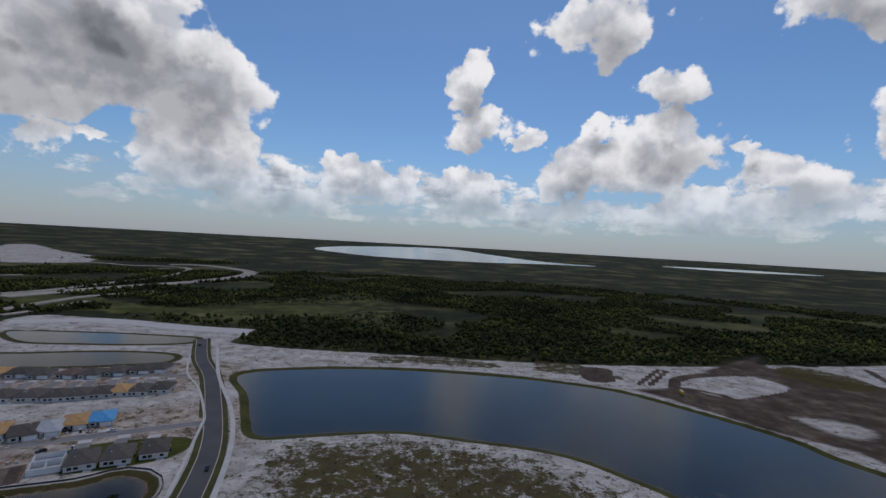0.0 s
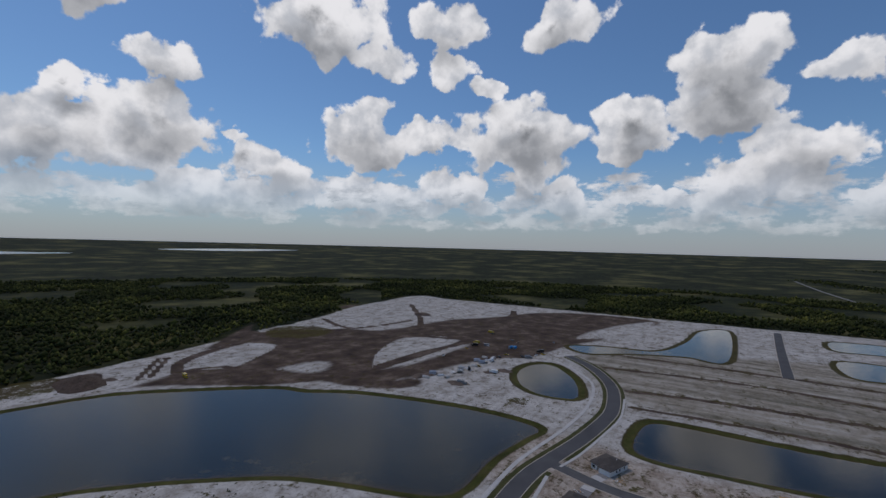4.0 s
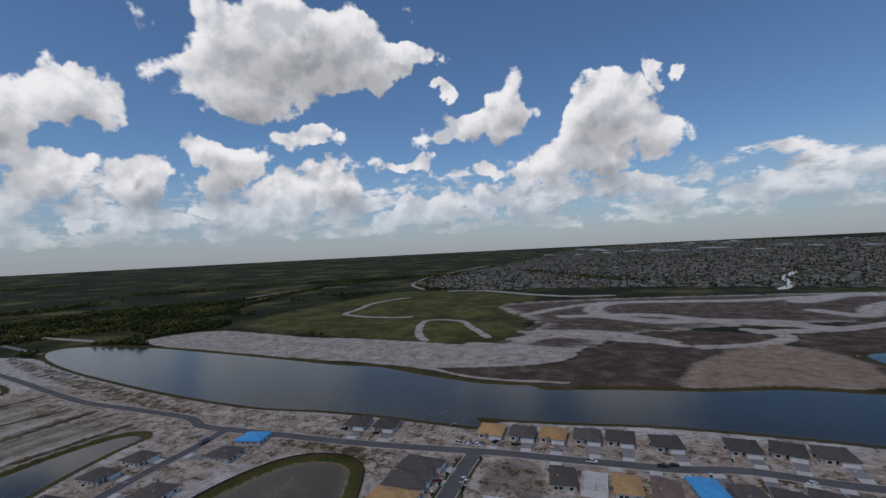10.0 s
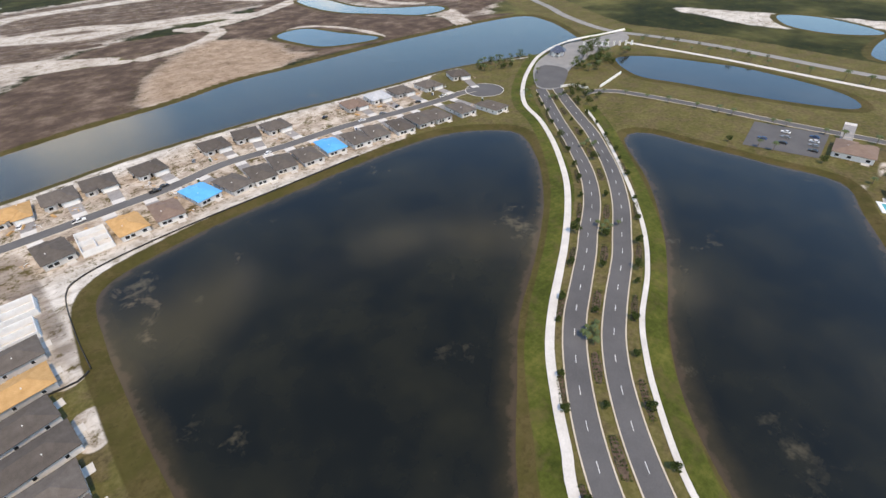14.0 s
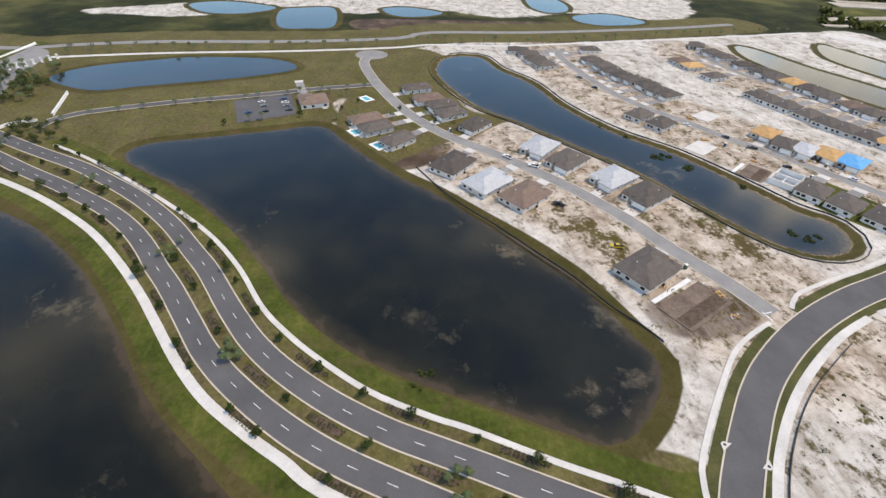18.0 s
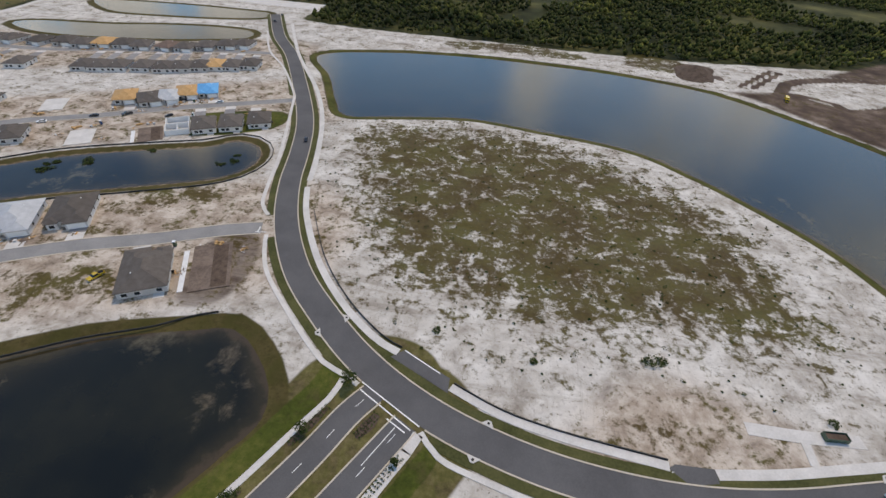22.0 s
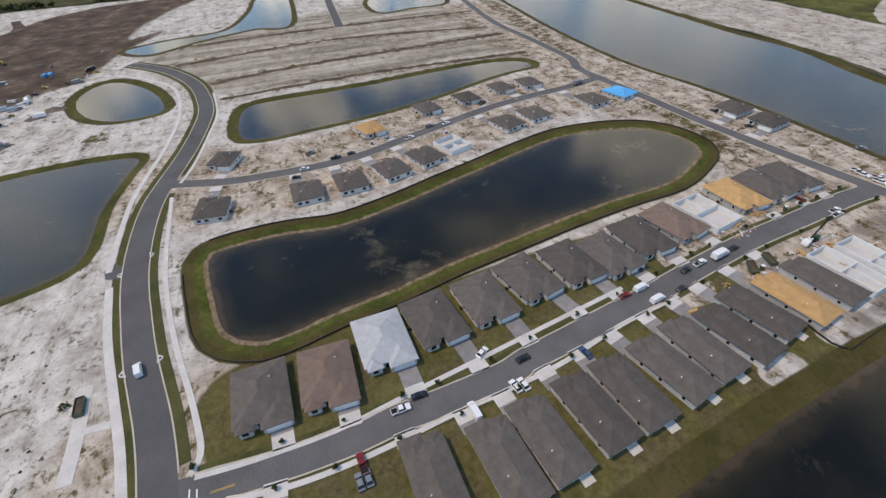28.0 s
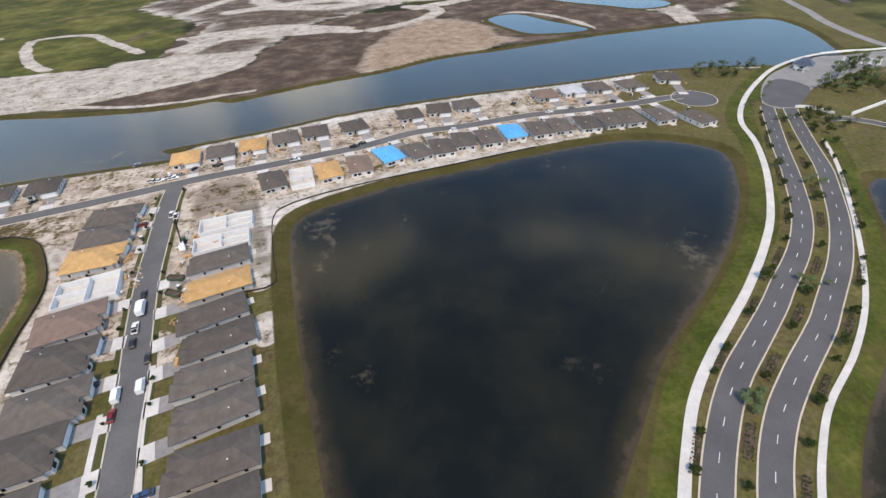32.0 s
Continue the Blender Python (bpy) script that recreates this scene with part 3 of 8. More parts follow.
DIRT_TRACKS = [(curve(p, step=8), w) for p, w in (
    ([(209.5, 389.4), (228.4, 415.5), (267.9, 437.2), (320.9, 449.0), (354.2, 461.2)], 4), ([(225.9, 387.6), (246.0, 376.3), (248.4, 361.8), (278.5, 374.5), (333.5, 401.0)], 4), ([(321.1, 277.0), (389.1, 323.0), (465.5, 347.4), (512.0, 354.1)], 5), ([(320.0, 261.5), (407.5, 256.1), (488.8, 253.2), (568.2, 260.2)], 5), ([(481.8, 342.7), (490.8, 287.6), (477.5, 235.2)], 6), ([(484.4, 497.3), (456.8, 414.1), (557.1, 387.6)], 5), ([(705.8, 492.3), (553.4, 366.8), (497.0, 353.7)], 5), ([(182.5, 395.7), (226.0, 448.7)], 3), ([(191.8, 394.2), (233.3, 446.1)], 3), ([(166.4, -520.7), (165.8, -598.4), (156.6, -664.4)], 8), ([(388.4, -776.5), (273.6, -831.7), (142.5, -849.2)], 5), ([(233.8, -603.0), (202.8, -668.8), (153.1, -689.5)], 5), ([(27.4, -652.2), (-34.8, -624.4), (-87.1, -581.2)], 6),
    ([(391.4, 54.6), (402.3, -4.9), (406.6, -67.1), (411.3, -199.9)], 4.5), ([(455.1, 86.3), (471.6, -47.9), (440.3, -197.1)], 4), ([(351.8, 47.0), (358.2, -59.0), (349.3, -192.3)], 3.5), ([(517.6, 104.5), (520.5, -53.0), (511.5, -209.2)], 4.5),
    ([(214.6, 396.5), (230.3, 420.9), (264.9, 438.6), (321.0, 448.8)], 5), ([(212.7, 393.1), (232.9, 370.2), (262.6, 357.5), (336.9, 406.9)], 5), ([(316.8, 269.6), (358.4, 300.2), (419.1, 326.1), (462.7, 332.5)], 7), ([(462.7, 332.5), (476.5, 285.7), (481.3, 246.9), (399.0, 263.2), (326.5, 265.3)], 5), ([(537.5, 250.8), (598.1, 266.4), (645.3, 265.7), (756.2, 301.3)], 7), ([(531.5, 244.4), (555.4, 212.7), (610.2, 213.0), (742.1, 246.4)], 5))]
SAND_TRACKS = [(curve(p, step=12), w) for p, w in (
    ([(275.6, -512.7), (307.7, -553.3), (341.5, -626.2), (344.2, -664.3), (289.9, -662.8), (247.6, -607.6), (200.2, -544.9)], 8), ([(399.8, -690.4), (466.0, -679.7), (552.8, -707.0), (569.7, -763.3), (597.0, -854.1), (595.4, -927.8), (569.4, -982.6)], 9), ([(149.9, -589.0), (74.6, -602.4), (-9.8, -560.1)], 16), ([(135.7, -726.0), (14.3, -757.2), (-76.3, -704.4), (-184.8, -678.2)], 16), ([(-219.5, -932.3), (-321.4, -1034.9), (-486.5, -1005.6), (-493.6, -885.1), (-355.9, -796.0)], 26), ([(-302.0, -759.5), (-200.7, -674.3), (-108.8, -634.7)], 18), ([(-555.9, -975.8), (-588.0, -849.8), (-693.5, -893.3), (-801.3, -944.9)], 24), ([(-380.1, -502.5), (-352.8, -430.8), (-361.2, -416.1)], 16),
    ([(206.5, -503.7), (155.6, -500.5), (91.6, -491.5)], 14), ([(168.7, -590.1), (61.2, -575.4), (-23.6, -542.0)], 10), ([(513.8, -467.5), (415.9, -466.9), (299.1, -463.6), (214.2, -483.9), (87.3, -489.2)], 9),
    ([(530.3, -1150.2), (424.2, -1150.8), (290.5, -1065.2), (182.7, -1016.4), (92.0, -1028.5)], 14),
    ([(72.0, -736.1), (103.8, -820.0), (70.0, -902.7), (-31.6, -927.4), (-133.2, -942.8), (-230.9, -990.5)], 18),
    ([(72.0, -736.1), (3.0, -699.5), (-66.0, -712.9), (-139.9, -709.1), (-184.3, -668.2)], 20),
    ([(-42.4, -539.9), (-97.3, -563.0), (-128.6, -612.4), (-97.8, -649.3)], 14),
    ([(-210.1, -824.8), (-250.9, -782.5), (-296.5, -878.6), (-401.9, -986.8), (-529.2, -1016.5), (-506.4, -881.0), (-440.8, -816.5), (-385.3, -859.0)], 16),
    ([(-542.0, -967.4), (-581.6, -925.3), (-598.2, -875.2)], 16),
    ([(-417.8, -698.2), (-416.2, -610.2)], 16),
    ([(165.9, -543.2), (113.5, -575.7), (45.5, -561.0), (-10.3, -557.9)], 14),
    ([(447.7, -411.6), (346.2, -399.6), (266.1, -394.6), (209.7, -389.7), (157.6, -373.1), (115.6, -372.4), (71.5, -378.2)], 4),
    ([(-165.1, -528.0), (-207.3, -556.4), (-239.3, -524.5), (-254.4, -473.8), (-254.0, -448.4)], 6),
    ([(-293.6, -762.5), (-353.8, -681.8), (-363.1, -607.5), (-388.8, -570.3)], 8),
    ([(197.6, -745.5), (152.0, -837.7), (89.0, -909.1)], 12),
    ([(160.5, -509.9), (127.2, -568.7), (83.8, -570.7), (57.2, -568.8)], 14))]

SAND_PATCHES = [outline(p, 8) for p in ([(528.9, 523.6), (692.7, 558.4), (638.7, 455.9), (572.8, 366.3), (489.3, 365.4), (504.1, 446.5)], [(752.7, 525.4), (806.1, 400.0), (808.9, 286.5), (834.9, 215.3), (746.8, 286.4), (679.1, 353.5), (659.0, 417.0)], [(397.7, 318.5), (480.2, 302.6), (485.1, 260.8), (415.6, 261.2), (333.9, 269.8), (345.5, 289.8)], [(230.0, 404.0), (264.1, 430.9), (316.2, 442.4), (320.0, 403.4), (278.0, 377.2), (249.4, 374.0), (234.2, 389.0)], [(487.7, 502.3), (628.4, 554.3), (778.9, 552.7), (690.6, 452.7), (551.9, 390.9), (464.4, 372.1), (451.2, 434.9)], [(736.8, 483.1), (827.7, 354.6), (820.0, 212.4), (720.5, 308.3), (669.7, 392.8)], [(317.5, 266.0), (390.5, 301.2), (446.6, 291.8), (473.6, 242.1), (416.3, 236.3), (351.1, 241.4)], [(587.0, 151.3), (703.5, 127.6), (797.9, 77.6), (678.6, 73.6), (594.2, 122.3)], [(575.2, 96.7), (697.1, 59.4), (796.4, 21.5), (641.9, 36.2), (582.2, 69.7)], [(163.4, 404.0), (184.5, 426.3), (231.8, 434.5), (265.3, 446.2), (321.6, 454.3), (317.0, 441.9), (263.5, 431.5), (227.7, 412.8), (211.5, 385.4), (181.3, 382.6)], [(220.5, 394.0), (234.4, 410.0), (266.5, 425.3), (315.4, 434.3), (328.1, 405.3), (273.2, 371.7), (249.5, 367.1), (230.9, 377.1)], [(267.3, 334.0), (305.9, 328.8), (315.8, 309.1), (290.1, 291.7), (271.6, 303.3)], [(335.6, 273.1), (360.8, 293.3), (409.6, 314.0), (450.9, 320.0), (465.1, 281.6), (462.8, 261.1), (403.2, 267.0), (358.7, 268.2)], [(471.1, 437.5), (543.3, 438.5), (593.2, 398.3), (701.6, 372.3), (801.4, 305.1), (815.9, 257.8), (768.2, 289.9), (704.6, 328.1), (617.6, 335.5), (527.8, 364.6), (483.6, 394.1)], [(315.0, 213.5), (299.4, 227.6), (340.9, 218.3), (404.8, 200.9), (436.2, 171.4), (393.3, 157.0), (341.1, 169.3), (324.5, 119.2), (310.7, 98.2), (294.4, 96.2), (297.2, 132.7), (305.1, 180.6)], [(367.4, 496.8), (421.5, 498.0), (477.4, 485.0), (457.0, 423.2), (425.8, 428.9), (395.8, 466.0)])]
TAN = outline([(-10.0, -402.2), (-43.7, -501.1), (-109.6, -565.8), (-157.7, -523.5), (-162.4, -459.0), (-175.0, -438.9), (-105.8, -406.7), (-48.4, -390.0)], 8)
DRY_PATCHES = [(outline(p, 5), d) for p, d in (([(-163.1, 139.8), (-159.3, 156.1), (-137.5, 164.9), (-125.6, 165.1), (-120.7, 151.3), (-132.2, 142.8), (-147.7, 137.6)], 0.65), ([(-160.2, 79.2), (-154.5, 94.1), (-133.5, 102.6), (-126.3, 92.8), (-136.1, 81.9), (-148.4, 75.4)], 0.65), ([(224.2, -211.3), (197.9, -218.4), (146.4, -221.3), (134.9, -212.2), (150.4, -201.9), (183.0, -205.3), (219.7, -200.9)], 0.6), ([(104.9, 459.6), (133.5, 456.4), (151.6, 444.4), (137.4, 413.1), (110.4, 417.0), (95.9, 427.0)], 0.8), ([(-62.9, 440.0), (6.8, 450.9), (62.5, 437.7), (54.3, 419.8), (-3.7, 424.1), (-51.9, 418.0)], 0.75), ([(393.9, 497.4), (429.2, 473.8), (432.5, 426.3), (389.4, 407.6), (359.5, 430.8), (355.1, 462.4)], 0.9), ([(314.3, 131.8), (326.3, 120.2), (318.2, 108.8), (305.7, 119.4)], 0.7), ([(798.2, -294.8), (516.1, -258.0), (342.1, -235.3), (310.7, -220.1), (415.2, -222.2), (688.1, -257.3)], 0.55))]
DRY_STRIPS = [(curve(p, step=10) + (0.0, 12.0), w) for p, w in (([(391.4, 54.6), (402.3, -4.9), (406.6, -67.1), (411.3, -199.9)], 16), ([(455.1, 86.3), (471.6, -47.9), (440.3, -197.1)], 18), ([(351.8, 47.0), (358.2, -59.0), (349.3, -192.3)], 13), ([(517.6, 104.5), (520.5, -53.0), (511.5, -209.2)], 16))]
LOT_SAND = [outline(p, 2) for p in ([(44.0, -108.7), (45.9, -122.3), (38.0, -122.6), (36.6, -109.8)], [(48.8, -137.0), (51.7, -155.7), (45.2, -161.9), (40.4, -140.2)], [(78.9, -106.3), (79.3, -124.0), (70.6, -119.3), (71.1, -107.7)], [(103.1, -170.7), (101.1, -196.8), (89.1, -188.2), (88.3, -166.1)], [(101.1, -117.2), (100.2, -128.6), (86.0, -127.7), (87.4, -116.1)])]
DIRT_PATCHES = [(outline(p, 5), d) for p, d in (([(356.6, 474.1), (428.9, 494.9), (479.3, 470.4), (430.6, 421.9), (370.5, 396.4), (335.0, 402.7), (342.5, 432.4)], 1.0), ([(349.9, 427.5), (466.8, 479.1), (464.0, 410.5), (422.7, 338.8), (332.3, 292.5), (286.3, 306.7), (276.9, 346.0)], 1.0), ([(-201.3, -701.2), (-290.5, -775.8), (-300.9, -688.5), (-302.3, -583.5), (-241.2, -581.0), (-188.4, -611.3)], 1.0), ([(80.9, -193.9), (85.8, -216.5), (80.4, -228.3), (61.9, -235.0), (54.0, -222.2), (47.3, -188.1), (39.5, -142.9), (48.4, -147.1), (55.2, -178.7), (66.5, -200.6)], 0.5), ([(-108.8, 128.1), (-89.6, 129.4), (-82.6, 108.8), (-87.7, 90.7), (-103.5, 89.9)], 0.55), ([(146.4, 442.2), (172.9, 440.1), (166.1, 412.9), (153.9, 394.5), (136.0, 402.2)], 1.0), ([(355.1, 462.4), (420.3, 463.4), (424.9, 390.7), (420.2, 352.5), (371.4, 321.4), (309.7, 302.4), (297.4, 326.7), (319.0, 370.2), (331.3, 414.5)], 1.0), ([(-232.3, 39.6), (-239.0, 25.3), (-218.5, 2.0), (-216.8, -4.6), (-205.5, 3.4), (-212.9, 25.4)], 0.9), ([(-546.3, -20.2), (-546.6, 53.9), (-533.4, 224.4), (-513.3, 350.9), (-487.6, 336.6), (-496.3, 211.9), (-501.8, 51.1), (-503.1, -17.8)], 0.8), ([(-563.8, -668.8), (-581.7, -577.6), (-529.5, -508.8), (-457.5, -495.4), (-401.3, -474.0), (-393.8, -491.4)], 0.8))]

ROW_LAND = outline([(537.7, 114.6), (584.3, -13.6), (611.4, -168.3), (425.4, -198.5), (334.6, -187.1), (340.0, -91.6), (351.6, -6.6), (367.6, 58.1), (431.8, 98.6)], 5)
WEED_MATS = [outline(p, 3) for p in ([(-73.0, 51.4), (-80.3, 68.0), (-80.3, 82.9), (-68.2, 78.6), (-58.3, 64.8), (-55.3, 54.9), (-62.7, 51.4)], [(-145.4, 40.4), (-144.0, 55.1), (-127.9, 57.1), (-122.9, 48.3), (-135.1, 42.5)], [(30.4, -180.4), (22.1, -180.9), (12.3, -159.0), (18.2, -143.1), (22.3, -130.4), (30.1, -155.8)], [(-12.2, -176.3), (-27.5, -174.0), (-14.6, -163.3)])]
HEDGES = [(curve(p, step=20), w, n) for p, w, n in (
    ([(990.0, -272.2), (959.0, -420.6), (995.0, -556.3), (1044.5, -811.4), (1096.5, -1217.9), (1057.9, -1509.7)], 14, 900),
    ([(2236.9, -342.7), (1897.4, -463.4), (1558.1, -562.3), (1558.9, -777.9)], 90, 1500),
    ([(1746.1, -981.1), (1518.2, -1182.9), (1418.5, -1392.0)], 90, 700),
    ([(3084.8, -757.6), (2845.5, -961.5), (2659.3, -1177.7)], 160, 800),
    ([(1121.8, -662.5), (1070.5, -743.4)], 30, 200),
    ([(1294.9, -480.7), (1243.0, -605.5)], 30, 250),
    ([(822.0, -565.1), (994.3, -923.9), (1115.3, -1308.1)], 16, 700),
    ([(1312.7, -1456.3), (1062.9, -1609.0), (774.1, -1770.1)], 90, 1200),
    ([(531.5, -1968.8), (53.2, -1406.6)], 60, 500),
    ([(-507.7, 562.8), (-489.0, 609.8), (-465.2, 619.0)], 24, 160),
    ([(-957.8, 1001.2), (-880.8, 1029.1), (-838.7, 1110.2)], 90, 1200),
    ([(-986.2, 1087.7), (-910.1, 1165.4), (-758.3, 1136.7), (-711.6, 1177.8)], 80, 1400),
    ([(-1104.5, 1459.6), (-930.3, 1536.8), (-761.2, 1588.9)], 90, 1300))]
FAR_TRACKS = [(curve(p, step=25), w) for p, w in (
    ([(-670.2, 684.2), (-650.8, 761.9), (-651.3, 893.4), (-652.0, 1079.9), (-725.3, 1294.4), (-813.9, 1345.7), (-905.4, 1306.4), (-1027.8, 1315.2), (-1093.4, 1205.3), (-1159.7, 1180.1)], 16),
    ([(-645.7, 659.4), (-621.7, 750.1), (-582.1, 874.4), (-537.2, 994.7), (-518.5, 1162.5), (-558.0, 1312.7), (-649.6, 1394.4), (-774.1, 1445.3), (-846.5, 1399.2)], 34),
    ([(-549.2, 561.6), (-556.5, 633.9), (-552.6, 710.4), (-507.1, 800.4)], 16),
    ([(-520.0, 532.1), (-514.2, 569.8), (-519.1, 662.3)], 10),
    ([(-544.6, 1273.8), (-484.6, 1377.2)], 9),
    ([(-893.0, 910.0), (-875.6, 940.4)], 14),
    ([(-834.3, 1162.3), (-772.0, 1277.0)], 10),
    ([(628.4, -1185.1), (778.4, -1377.4), (866.3, -1682.2), (868.0, -1983.5), (837.1, -2339.1)], 12), ([(1046.5, -585.3), (1108.8, -861.8), (1139.6, -1204.2), (1018.0, -1313.4)], 8), ([(1312.5, -377.5), (1012.7, -389.6), (795.9, -394.2)], 9))]

# ---- materials ----


def material(name, build, rough=0.8, metal=0.0, bump=0.0):
    m = bpy.data.materials.new(name)
    m.use_nodes = True
    t = m.node_tree
    b = t.nodes["Principled BSDF"]
    b.inputs["Roughness"].default_value = rough
    b.inputs["Metallic"].default_value = metal
    if rough >= 0.8:
        b.inputs["Specular IOR Level"].default_value = 0.1
    colour, height = build(t)
    t.links.new(colour, b.inputs["Base Color"])
    if bump and height:
        n = t.nodes.new("ShaderNodeBump")
        n.inputs["Strength"].default_value = 1.0
        n.inputs["Distance"].default_value = bump
        t.links.new(height, n.inputs["Height"])
        t.links.new(n.outputs[0], b.inputs["Normal"])
    return m


def place(t, scale=(1, 1, 1), turn=0.0, space="Object"):
    c = t.nodes.new("ShaderNodeTexCoord")
    m = t.nodes.new("ShaderNodeMapping")
    m.inputs["Scale"].default_value = scale
    m.inputs["Rotation"].default_value = (0, 0, turn)
    t.links.new(c.outputs[space], m.inputs[0])
    return m.outputs[0]


def grain(t, where, scale, detail=4.0, rough=0.6, warp=0.0):
    n = t.nodes.new("ShaderNodeTexNoise")
    n.inputs["Scale"].default_value = scale
    n.inputs["Detail"].default_value = detail
    n.inputs["Roughness"].default_value = rough
    n.inputs["Distortion"].default_value = warp
    t.links.new(where, n.inputs["Vector"])
    return n.outputs[0]


def ramp(t, fac, stops):
    r = t.nodes.new("ShaderNodeValToRGB")
    el = r.color_ramp.elements
    while len(el) < len(stops):
        el.new(0.5)
    for e, (p, c) in zip(el, stops):
        e.position, e.color = p, (*c, 1) if len(c) == 3 else c
    t.links.new(fac, r.inputs[0])
    return r.outputs[0]


def blend(t, fac, a, b, mode="MIX"):
    m = t.nodes.new("ShaderNodeMix")
    m.data_type, m.blend_type = "RGBA", mode
    for socket, value in ((m.inputs[0], fac), (m.inputs[6], a), (m.inputs[7], b)):
        if isinstance(value, (int, float)):
            socket.default_value = value
        elif isinstance(value, tuple):
            socket.default_value = (*value, 1)
        else:
            t.links.new(value, socket)
    return m.outputs[2]


def sums(t, op, a, b=None, c=None):
    m = t.nodes.new("ShaderNodeMath")
    m.operation = op
    for i, v in enumerate((a, b, c)):
        if v is None:
            continue
        if isinstance(v, (int, float)):
            m.inputs[i].default_value = v
        else:
            t.links.new(v, m.inputs[i])
    return m.outputs[0]


def between(t, v, lo, hi):
    m = t.nodes.new("ShaderNodeMapRange")
    m.interpolation_type = "SMOOTHSTEP"
    m.inputs[1].default_value, m.inputs[2].default_value = lo, hi
    t.links.new(v, m.inputs[0])
    return m.outputs[0]


def mottled(name, dark, light, scale, fine, rough=0.8, bump=0.0, metal=0.0, low=0.35, high=0.65, own=0.0):
    """Two colours mixed by a broad and a fine noise; own: how far one object differs from the next."""
    def build(t):
        w = place(t)
        a, b = grain(t, w, scale), grain(t, w, fine, 3)
        f = sums(t, "MULTIPLY_ADD", b, 0.4, sums(t, "MULTIPLY", a, 0.6))
        c = ramp(t, f, [(low, dark), (high, light)])
        if own:
            o = t.nodes.new("ShaderNodeObjectInfo")
            c = blend(t, 1.0, c, ramp(t, o.outputs["Random"], [(0, (1 - own,) * 3), (1, (1 + own,) * 3)]), "MULTIPLY")
        return c, b
    return material(name, build, rough, metal, bump)


